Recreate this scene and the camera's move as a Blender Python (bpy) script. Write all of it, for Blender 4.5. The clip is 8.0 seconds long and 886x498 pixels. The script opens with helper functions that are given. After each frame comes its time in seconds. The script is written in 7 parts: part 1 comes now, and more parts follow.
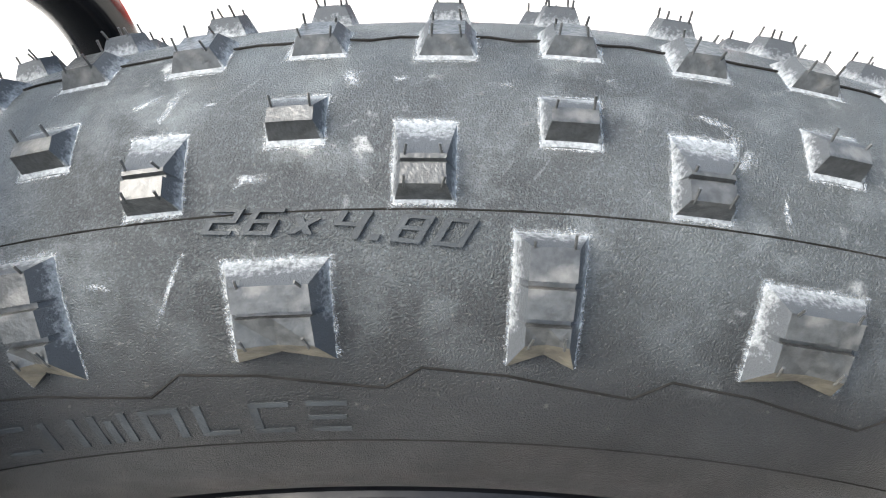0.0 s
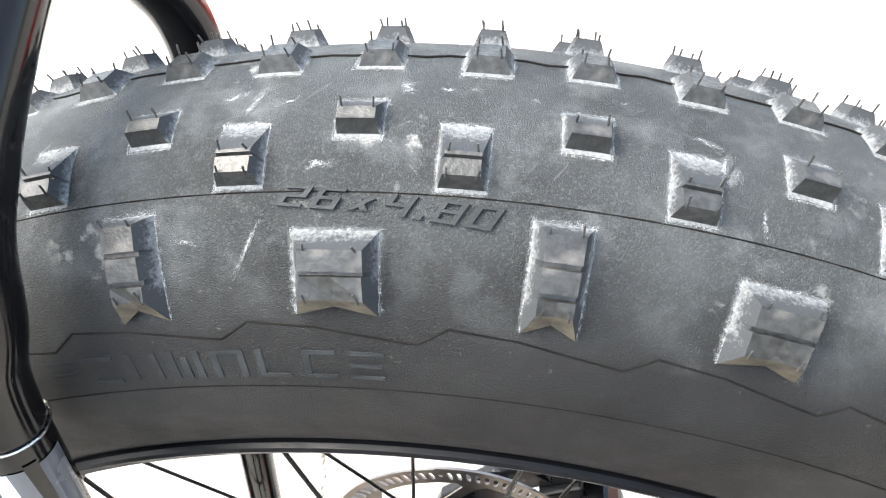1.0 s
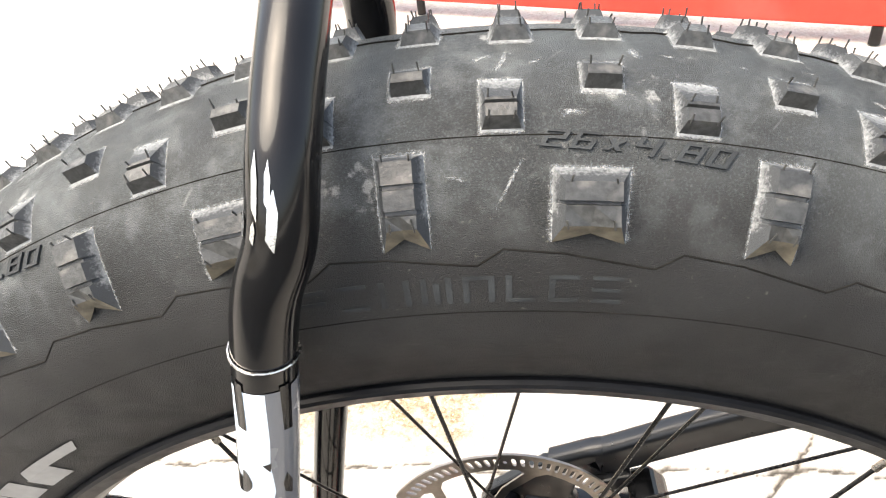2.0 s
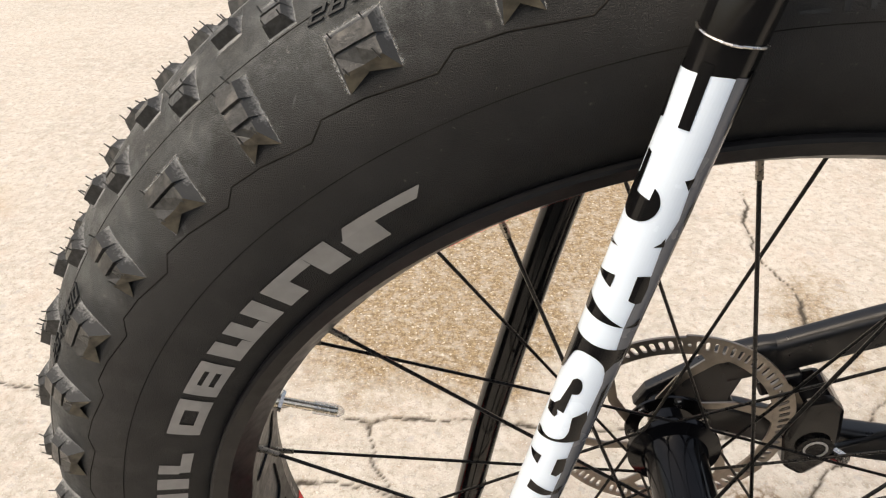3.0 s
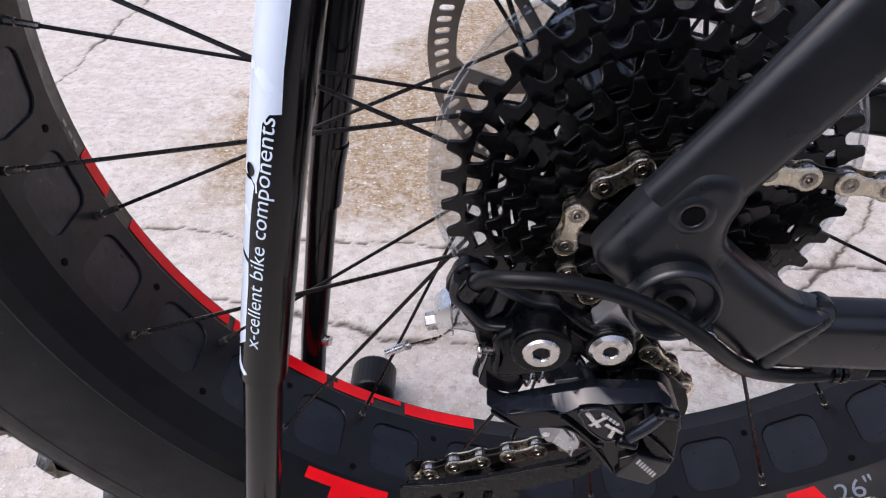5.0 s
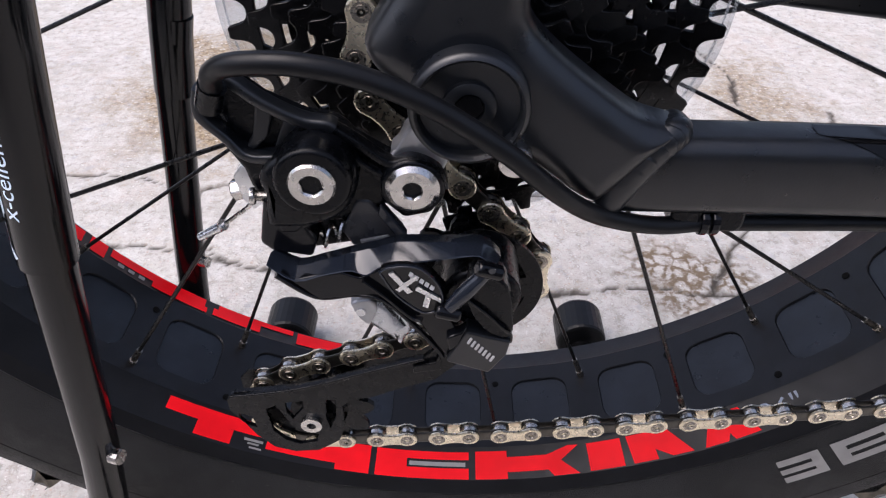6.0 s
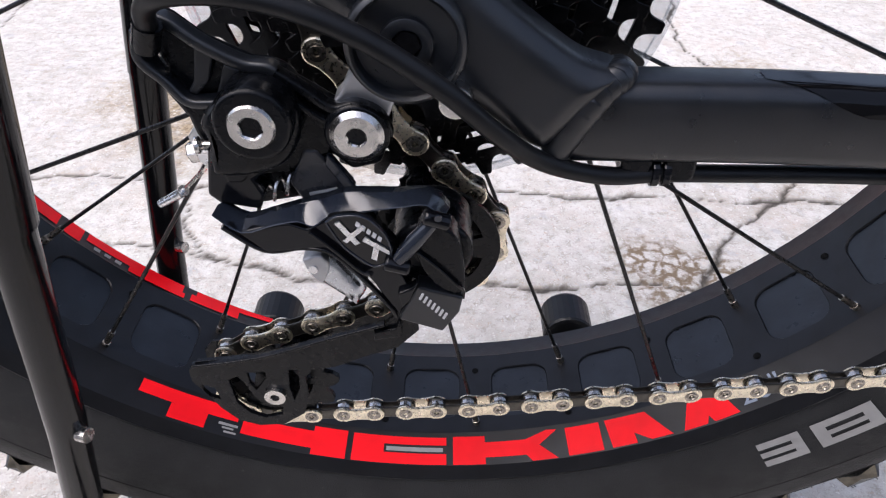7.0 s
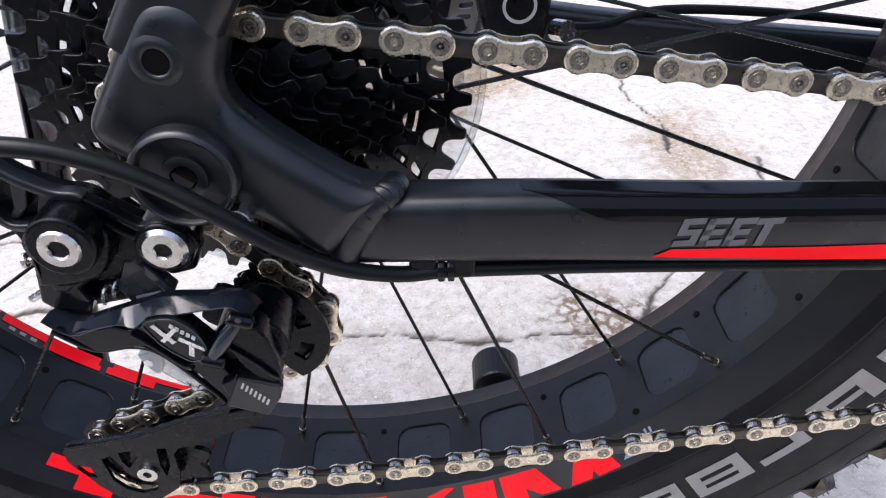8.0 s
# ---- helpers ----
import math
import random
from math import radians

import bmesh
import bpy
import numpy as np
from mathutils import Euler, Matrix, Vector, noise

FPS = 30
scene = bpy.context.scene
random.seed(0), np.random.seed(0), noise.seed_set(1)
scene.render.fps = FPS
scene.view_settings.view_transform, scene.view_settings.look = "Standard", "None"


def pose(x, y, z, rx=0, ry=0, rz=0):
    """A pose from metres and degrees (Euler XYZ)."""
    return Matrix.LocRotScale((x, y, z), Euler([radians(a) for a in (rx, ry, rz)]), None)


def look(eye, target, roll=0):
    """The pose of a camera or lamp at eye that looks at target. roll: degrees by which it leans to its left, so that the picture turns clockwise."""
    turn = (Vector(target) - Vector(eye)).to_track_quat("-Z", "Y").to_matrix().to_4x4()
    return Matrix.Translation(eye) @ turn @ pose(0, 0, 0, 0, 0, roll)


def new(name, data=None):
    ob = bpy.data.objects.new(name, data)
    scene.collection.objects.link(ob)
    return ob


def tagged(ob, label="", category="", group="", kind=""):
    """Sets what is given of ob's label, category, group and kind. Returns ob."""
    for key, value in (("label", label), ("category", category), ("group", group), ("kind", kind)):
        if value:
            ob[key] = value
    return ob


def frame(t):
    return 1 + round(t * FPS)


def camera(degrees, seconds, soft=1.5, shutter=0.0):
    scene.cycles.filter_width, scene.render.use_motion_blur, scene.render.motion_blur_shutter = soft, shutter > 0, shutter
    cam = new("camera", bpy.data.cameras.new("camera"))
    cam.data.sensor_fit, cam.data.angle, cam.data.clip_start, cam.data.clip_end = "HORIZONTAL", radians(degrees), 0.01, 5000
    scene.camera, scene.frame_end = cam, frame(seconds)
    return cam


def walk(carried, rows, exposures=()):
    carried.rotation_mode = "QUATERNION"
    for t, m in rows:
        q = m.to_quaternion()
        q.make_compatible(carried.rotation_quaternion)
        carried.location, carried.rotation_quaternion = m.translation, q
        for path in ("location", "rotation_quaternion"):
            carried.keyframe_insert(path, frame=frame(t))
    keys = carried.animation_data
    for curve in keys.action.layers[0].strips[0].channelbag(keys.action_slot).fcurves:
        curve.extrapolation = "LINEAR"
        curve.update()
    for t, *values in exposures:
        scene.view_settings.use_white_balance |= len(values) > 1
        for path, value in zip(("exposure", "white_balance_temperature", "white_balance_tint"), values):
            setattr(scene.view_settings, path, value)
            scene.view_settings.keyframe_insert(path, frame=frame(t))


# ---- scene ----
cam = camera(64.3, 8.0, soft=1.15)
PATH = [
    (0.0, pose(0.0992, -0.1426, 0.8600, 47.34, 12.05, 1.88)),
    (0.5, pose(0.0971, -0.1587, 0.8648, 49.76, 11.48, 4.20)),
    (1.0, pose(0.1019, -0.1709, 0.8726, 49.96, 10.13, 6.35)),
    (1.5, pose(0.0890, -0.1894, 0.8773, 52.22, 8.64, 6.17)),
    (1.7, pose(0.0638, -0.2008, 0.8786, 53.02, 7.67, 3.38)),
    (2.8, pose(-0.0992, -0.2605, 0.8450, 52.25, 4.05, 3.00)),
    (3.0, pose(-0.1268, -0.2740, 0.8040, 54.32, 2.05, 3.28)),
    (3.5, pose(-0.1545, -0.2890, 0.7189, 54.57, 2.05, 5.88)),
    (4.0, pose(-0.1504, -0.2944, 0.6418, 53.35, 1.64, 5.41)),
    (4.5, pose(-0.1111, -0.2898, 0.5839, 52.42, 0.18, 3.98)),
    (5.0, pose(-0.0673, -0.2799, 0.5462, 51.44, -0.21, 1.97)),
    (5.2, pose(-0.0497, -0.2763, 0.5318, 50.81, -0.07, 1.28)),
    (6.3, pose(0.0009, -0.2661, 0.4729, 49.64, -0.05, 0.76)),
    (6.5, pose(0.0049, -0.2670, 0.4711, 49.54, -0.03, 0.94)),
    (7.0, pose(0.0081, -0.2759, 0.4673, 50.82, 0.23, 0.91)),
    (7.2, pose(0.0122, -0.2805, 0.4748, 51.65, 0.44, 0.96)),
    (7.5, pose(0.0240, -0.2849, 0.4829, 52.73, 1.01, 0.60)),
    (7.8, pose(0.0455, -0.2832, 0.4899, 53.29, 1.28, -0.08)),
    (8.0, pose(0.0647, -0.2836, 0.4938, 54.01, 1.27, -0.70)),
]
walk(cam, PATH, exposures=[(0.0, 2.08, 6500, 6), (1.7, 2.20, 6950, 8), (2.8, 0.62, 7950, 11), (3.5, 0.65, 7550, 13), (4.2, 0.57, 6800, 20), (5.2, 0.51, 6250, 20), (6.5, 0.70, 6230, 17), (8.0, 0.94, 6050, 16)])

# ---- light: bright hazy daylight
world = bpy.data.worlds.new("sky")
scene.world = world
world.use_nodes = True
wn = world.node_tree
sky = wn.nodes.new("ShaderNodeTexSky")
sky.sky_type, sky.sun_disc = 'NISHITA', False
sky.sun_elevation, sky.sun_rotation = radians(63), radians(-114)
sky.dust_density, sky.air_density = 4.0, 1.0
haze = wn.nodes.new("ShaderNodeHueSaturation")
haze.inputs["Saturation"].default_value = 0.78
wn.links.new(sky.outputs[0], haze.inputs["Color"])
wn.links.new(haze.outputs[0], wn.nodes["Background"].inputs[0])
wn.nodes["Background"].inputs[1].default_value = 0.15
sun = new("sun", bpy.data.lights.new("sun", 'SUN'))
sun.data.energy, sun.data.angle, sun.data.color = 1.5, radians(55), (1.0, 0.96, 0.90)
sun.matrix_world = look((-1.8, -0.8, 3.8), (0, 0, 0))


# ---- materials
def mat(name, col, rough=0.5, metal=0.0, var=0.25, scale=40.0, bump=0.0, bscale=300.0, col2=None, grime=0.0, coat=0.0, spec=0.5):
    """A surface with two scales of variation in tone, one of gloss, and fine relief."""
    m = bpy.data.materials.new(name)
    m.use_nodes = True
    nt = m.node_tree
    b = nt.nodes["Principled BSDF"]
    tc = nt.nodes.new("ShaderNodeTexCoord")

    def tex(sc, detail=4.0):
        n = nt.nodes.new("ShaderNodeTexNoise")
        n.inputs["Scale"].default_value, n.inputs["Detail"].default_value = sc, detail
        nt.links.new(tc.outputs["Object"], n.inputs["Vector"])
        return n.outputs["Fac"]

    def ramp(src, lo, hi, a, z):
        n = nt.nodes.new("ShaderNodeMapRange")
        for key, val in (("From Min", lo), ("From Max", hi), ("To Min", a), ("To Max", z)):
            n.inputs[key].default_value = val
        nt.links.new(src, n.inputs["Value"])
        return n.outputs["Result"]

    def mix(fac, a, z):
        n = nt.nodes.new("ShaderNodeMix")
        n.data_type = 'RGBA'
        nt.links.new(fac, n.inputs[0])
        for val, sock in ((a, n.inputs[6]), (z, n.inputs[7])):
            if isinstance(val, tuple):
                sock.default_value = (*val, 1)
            else:
                nt.links.new(val, sock)
        return n.outputs[2]

    dark = tuple(c * (1 - var) for c in col)
    lite = tuple(min(1, c * (1 + var)) for c in (col2 or col))
    base = mix(ramp(tex(scale), 0.35, 0.65, 0, 1), dark, lite)
    if grime:
        base = mix(ramp(tex(scale * 0.23, 8.0), 0.56, 0.75, 0, grime), base, (0.30, 0.28, 0.25))
    nt.links.new(base, b.inputs["Base Color"])
    nt.links.new(ramp(tex(scale * 2.3), 0.3, 0.7, max(0.02, rough - 0.08), min(1, rough + 0.08)), b.inputs["Roughness"])
    b.inputs["Metallic"].default_value = metal
    b.inputs["Coat Weight"].default_value = coat
    b.inputs["Coat Roughness"].default_value = 0.08
    b.inputs["Specular IOR Level"].default_value = spec
    if bump:
        bn = nt.nodes.new("ShaderNodeBump")
        bn.inputs["Strength"].default_value, bn.inputs["Distance"].default_value = bump, 0.001
        nt.links.new(tex(bscale, 3.0), bn.inputs["Height"])
        nt.links.new(bn.outputs[0], b.inputs["Normal"])
    return m


def rubber():
    """Tyre rubber: leathery grain, pale bloom and white scuffs on the tread, cleaner sidewalls."""
    m = mat("tyre_rubber", (0.0155, 0.016, 0.0165), 0.52, var=0.25, scale=30, bump=0.75, bscale=2300, spec=0.28)
    nt = m.node_tree
    b = nt.nodes["Principled BSDF"]
    base = b.inputs["Base Color"].links[0].from_socket
    tc = nt.nodes.new("ShaderNodeTexCoord")

    def tex(sc, detail, lo, hi, top):
        n = nt.nodes.new("ShaderNodeTexNoise")
        n.inputs["Scale"].default_value, n.inputs["Detail"].default_value = sc, detail
        n.inputs["Roughness"].default_value = 0.65
        nt.links.new(tc.outputs["Object"], n.inputs["Vector"])
        r = nt.nodes.new("ShaderNodeMapRange")
        for key, val in (("From Min", lo), ("From Max", hi), ("To Max", top)):
            r.inputs[key].default_value = val
        nt.links.new(n.outputs["Fac"], r.inputs["Value"])
        return r.outputs["Result"]

    def times(a, c):
        n = nt.nodes.new("ShaderNodeMath")
        n.operation = 'MULTIPLY'
        nt.links.new(a, n.inputs[0])
        nt.links.new(c, n.inputs[1])
        return n.outputs[0]

    def over(fac, below, col):
        n = nt.nodes.new("ShaderNodeMix")
        n.data_type = 'RGBA'
        nt.links.new(fac, n.inputs[0])
        nt.links.new(below, n.inputs[6])
        n.inputs[7].default_value = (*col, 1)
        return n.outputs[2]

    # distance from the axle tells the tread from the sidewall
    sub_n, mul_n, len_n = (nt.nodes.new("ShaderNodeVectorMath") for _ in range(3))
    sub_n.operation, mul_n.operation, len_n.operation = 'SUBTRACT', 'MULTIPLY', 'LENGTH'
    sub_n.inputs[1].default_value, mul_n.inputs[1].default_value = (0, 0, 0.4006), (1, 0, 1)
    nt.links.new(tc.outputs["Object"], sub_n.inputs[0])
    nt.links.new(sub_n.outputs[0], mul_n.inputs[0])
    nt.links.new(mul_n.outputs[0], len_n.inputs[0])
    tread = nt.nodes.new("ShaderNodeMapRange")
    tread.inputs["From Min"].default_value, tread.inputs["From Max"].default_value = 0.348, 0.372
    nt.links.new(len_n.outputs["Value"], tread.inputs["Value"])
    tread = tread.outputs["Result"]
    col = over(times(tex(14, 6, 0.32, 0.70, 0.72), tread), base, (0.086, 0.095, 0.097))
    col = over(times(tex(60, 8, 0.50, 0.72, 0.5), tread), col, (0.155, 0.168, 0.170))
    col = over(times(tex(1500, 2, 0.52, 0.64, 0.12), tread), col, (0.26, 0.29, 0.30))
    col = over(times(times(tex(115, 10, 0.55, 0.63, 0.35), tex(21, 4, 0.56, 0.62, 1.0)), tread), col, (0.55, 0.55, 0.53))
    mp = nt.nodes.new("ShaderNodeMapping")
    mp.vector_type = 'TEXTURE'
    mp.inputs["Rotation"].default_value, mp.inputs["Scale"].default_value = (0.0, 0.0, 0.85), (0.05, 0.0026, 0.012)
    nt.links.new(tc.outputs["Object"], mp.inputs["Vector"])
    st = nt.nodes.new("ShaderNodeTexNoise")
    st.inputs["Scale"].default_value, st.inputs["Detail"].default_value = 1.0, 5.0
    nt.links.new(mp.outputs[0], st.inputs["Vector"])
    sr = nt.nodes.new("ShaderNodeMapRange")
    sr.inputs["From Min"].default_value, sr.inputs["From Max"].default_value, sr.inputs["To Max"].default_value = 0.66, 0.72, 0.16
    nt.links.new(st.outputs["Fac"], sr.inputs["Value"])
    col = over(times(times(sr.outputs["Result"], tex(22, 5, 0.52, 0.58, 1.0)), tread), col, (0.45, 0.46, 0.46))
    col = over(tex(420, 3, 0.67, 0.73, 0.35), col, (0.16, 0.15, 0.13))
    nt.links.new(col, b.inputs["Base Color"])
    return m


RUBBER = rubber()
KNOB = mat("knob_rubber", (0.040, 0.041, 0.040), 0.36, spec=0.5, var=0.35, scale=420, bump=0.25, bscale=900, grime=0.35)


def talc_over(name, below, thin):
    """Rubber with pale talc left by the mould; the talc attribute says how much. Thin talc lets what lies under it show."""
    m = bpy.data.materials.new(name)
    m.use_nodes = True
    nt = m.node_tree
    b = nt.nodes["Principled BSDF"]
    tc, at = nt.nodes.new("ShaderNodeTexCoord"), nt.nodes.new("ShaderNodeAttribute")
    at.attribute_name = "talc"

    def tex(sc, detail):
        n = nt.nodes.new("ShaderNodeTexNoise")
        n.inputs["Scale"].default_value, n.inputs["Detail"].default_value, n.inputs["Roughness"].default_value = sc, detail, 0.7
        nt.links.new(tc.outputs["Object"], n.inputs["Vector"])
        return n.outputs["Fac"]

    def fma(src, k, add):
        n = nt.nodes.new("ShaderNodeMath")
        n.operation = 'MULTIPLY_ADD'
        nt.links.new(src, n.inputs[0])
        n.inputs[1].default_value = k
        if isinstance(add, float):
            n.inputs[2].default_value = add
        else:
            nt.links.new(add, n.inputs[2])
        return n.outputs[0]
    amount = fma(tex(900, 6), 1.5, fma(tex(130, 4), 0.8, fma(at.outputs["Fac"], 1.0, -1.15)))
    rg = nt.nodes.new("ShaderNodeMapRange")
    for key, val in (("From Min", 0.58), ("From Max", 1.40 if not thin else 1.25)):
        rg.inputs[key].default_value = val
    nt.links.new(amount, rg.inputs["Value"])
    fac = rg.outputs["Result"]
    mx = nt.nodes.new("ShaderNodeMix")
    mx.data_type = 'RGBA'
    mx.inputs[6].default_value, mx.inputs[7].default_value = (*below, 1), (0.34, 0.355, 0.36, 1)
    nt.links.new(fac, mx.inputs[0])
    b.inputs["Roughness"].default_value = 0.75
    b.inputs["Specular IOR Level"].default_value = 0.3
    if thin:
        b.inputs["Base Color"].default_value = (0.34, 0.355, 0.36, 1)
        nt.links.new(fma(fac, 0.85, 0.0), b.inputs["Alpha"])
    else:
        nt.links.new(mx.outputs[2], b.inputs["Base Color"])
    bn = nt.nodes.new("ShaderNodeBump")
    bn.inputs["Strength"].default_value, bn.inputs["Distance"].default_value = 0.5, 0.0008
    nt.links.new(tex(1700, 3), bn.inputs["Height"])
    nt.links.new(bn.outputs[0], b.inputs["Normal"])
    return m


DUSTY = talc_over("talc_dusted_rubber", (0.045, 0.049, 0.053), False)
FRINGE = talc_over("talc_fringe", (0.05, 0.05, 0.05), True)
KNOBDIRT = mat("worn_knob_rubber", (0.085, 0.073, 0.052), 0.6, var=0.5, scale=160, bump=0.25, bscale=700, grime=0.3)
MOULD = mat("moulded_rubber", (0.026, 0.029, 0.031), 0.62, var=0.3, scale=90, bump=0.3, bscale=1600, spec=0.25)
SEAM = mat("dull_mould_seam", (0.012, 0.011, 0.010), 0.9, var=0.4, scale=90, spec=0.1)
LETTER = mat("grey_overlay", (0.27, 0.265, 0.255), 0.6, var=0.08, scale=120)
LETTER2 = mat("pale_print", (0.45, 0.45, 0.45), 0.55, var=0.06, scale=120)
LABELGREY = mat("grey_label", (0.16, 0.155, 0.15), 0.55, var=0.08, scale=120)
DARKPRINT = mat("dark_grey_print", (0.10, 0.10, 0.105), 0.5, var=0.06, scale=120)
RIMBLACK = mat("rim_black_anodised", (0.0065, 0.007, 0.0085), 0.38, spec=0.26, var=0.2, scale=70, bump=0.05, bscale=900)
TAPE = mat("rim_tape", (0.009, 0.0115, 0.016), 0.34, spec=0.34, var=0.3, scale=60, bump=0.2, bscale=200)
RED = mat("red_decal", (0.92, 0.008, 0.014), 0.42, var=0.06, scale=60, spec=0.10)
BLACKPAINT = mat("gloss_black_paint", (0.004, 0.004, 0.0045), 0.15, var=0.2, scale=50, spec=0.35)
SATIN = mat("satin_black_paint", (0.0040, 0.0051, 0.0072), 0.34, spec=0.58, var=0.15, scale=60, bump=0.04, bscale=1500)
GLOSSBLACK = mat("polished_black_alloy", (0.0032, 0.0035, 0.0048), 0.13, var=0.2, scale=80, spec=0.28)
PLASTIC = mat("black_plastic", (0.0020, 0.0024, 0.0034), 0.27, spec=0.20, var=0.2, scale=120, bump=0.08, bscale=1200)
WHITE = mat("white_gloss_print", (0.71, 0.83, 0.96), 0.22, var=0.02, scale=30, coat=0.3)
STEEL = mat("bright_steel", (0.62, 0.60, 0.57), 0.24, metal=1.0, var=0.1, scale=200)
ALLOY = mat("silver_alloy", (0.72, 0.73, 0.74), 0.28, metal=1.0, var=0.06, scale=150)
SATINALLOY = mat("satin_alloy", (0.42, 0.43, 0.45), 0.42, metal=1.0, var=0.08, scale=150)
NICKEL = mat("nickel_chain_plate", (0.82, 0.74, 0.58), 0.30, metal=1.0, var=0.12, scale=300, bump=0.02, bscale=900)
PINSTEEL = mat("pin_steel", (0.34, 0.31, 0.27), 0.3, metal=1.0, var=0.15, scale=400)
DARKSTEEL = mat("dark_chain_steel", (0.085, 0.08, 0.072), 0.35, metal=1.0, var=0.2, scale=300)
ROTOR = mat("brake_rotor_steel", (0.30, 0.27, 0.24), 0.38, metal=1.0, var=0.12, scale=120)
COG = mat("black_cog", (0.0028, 0.0028, 0.0031), 0.20, metal=0.0, spec=0.38, var=0.25, scale=160)
SPOKE = mat("black_spoke", (0.010, 0.010, 0.010), 0.30, metal=0.4, var=0.2, scale=200)
BRASS = mat("nickel_nipple", (0.30, 0.27, 0.23), 0.3, metal=1.0, var=0.2, scale=300)
VALVEBRASS = mat("valve_brass", (0.80, 0.72, 0.58), 0.22, metal=1.0, var=0.2, scale=500, bump=0.1, bscale=1500)
# near-black laid on surfaces to paint the shade inside holes
HOLE = mat("hole_shade_black", (0.002, 0.002, 0.002), 0.8, var=0.3, scale=900, spec=0.1)
HOUSING = mat("cable_housing", (0.005, 0.0055, 0.0065), 0.38, spec=0.22, var=0.15, scale=100)
REDPAINT = mat("weathered_red_paint", (0.55, 0.035, 0.02), 0.55, var=0.15, scale=9, grime=0.2)


def clear_plastic():
    m = bpy.data.materials.new("clear_plastic")
    m.use_nodes = True
    nt = m.node_tree
    nt.nodes.remove(nt.nodes["Principled BSDF"])
    tr, gl, mx, lw = (nt.nodes.new("ShaderNode" + k) for k in ("BsdfTransparent", "BsdfGlossy", "MixShader", "LayerWeight"))
    tr.inputs[0].default_value = (0.86, 0.87, 0.88, 1)
    gl.inputs["Roughness"].default_value = 0.09
    gl.inputs["Color"].default_value = (0.85, 0.92, 1.0, 1)
    lw.inputs["Blend"].default_value = 0.5
    pw = nt.nodes.new("ShaderNodeMath")
    pw.operation = 'POWER'
    pw.inputs[1].default_value = 3.0
    nt.links.new(lw.outputs["Facing"], pw.inputs[0])
    ad = nt.nodes.new("ShaderNodeMath")
    ad.operation = 'MULTIPLY_ADD'
    ad.inputs[1].default_value, ad.inputs[2].default_value = 0.6, 0.08
    nt.links.new(pw.outputs[0], ad.inputs[0])
    nt.links.new(ad.outputs[0], mx.inputs[0])
    nt.links.new(tr.outputs[0], mx.inputs[1])
    nt.links.new(gl.outputs[0], mx.inputs[2])
    nt.links.new(mx.outputs[0], nt.nodes["Material Output"].inputs[0])
    return m


CLEAR = clear_plastic()


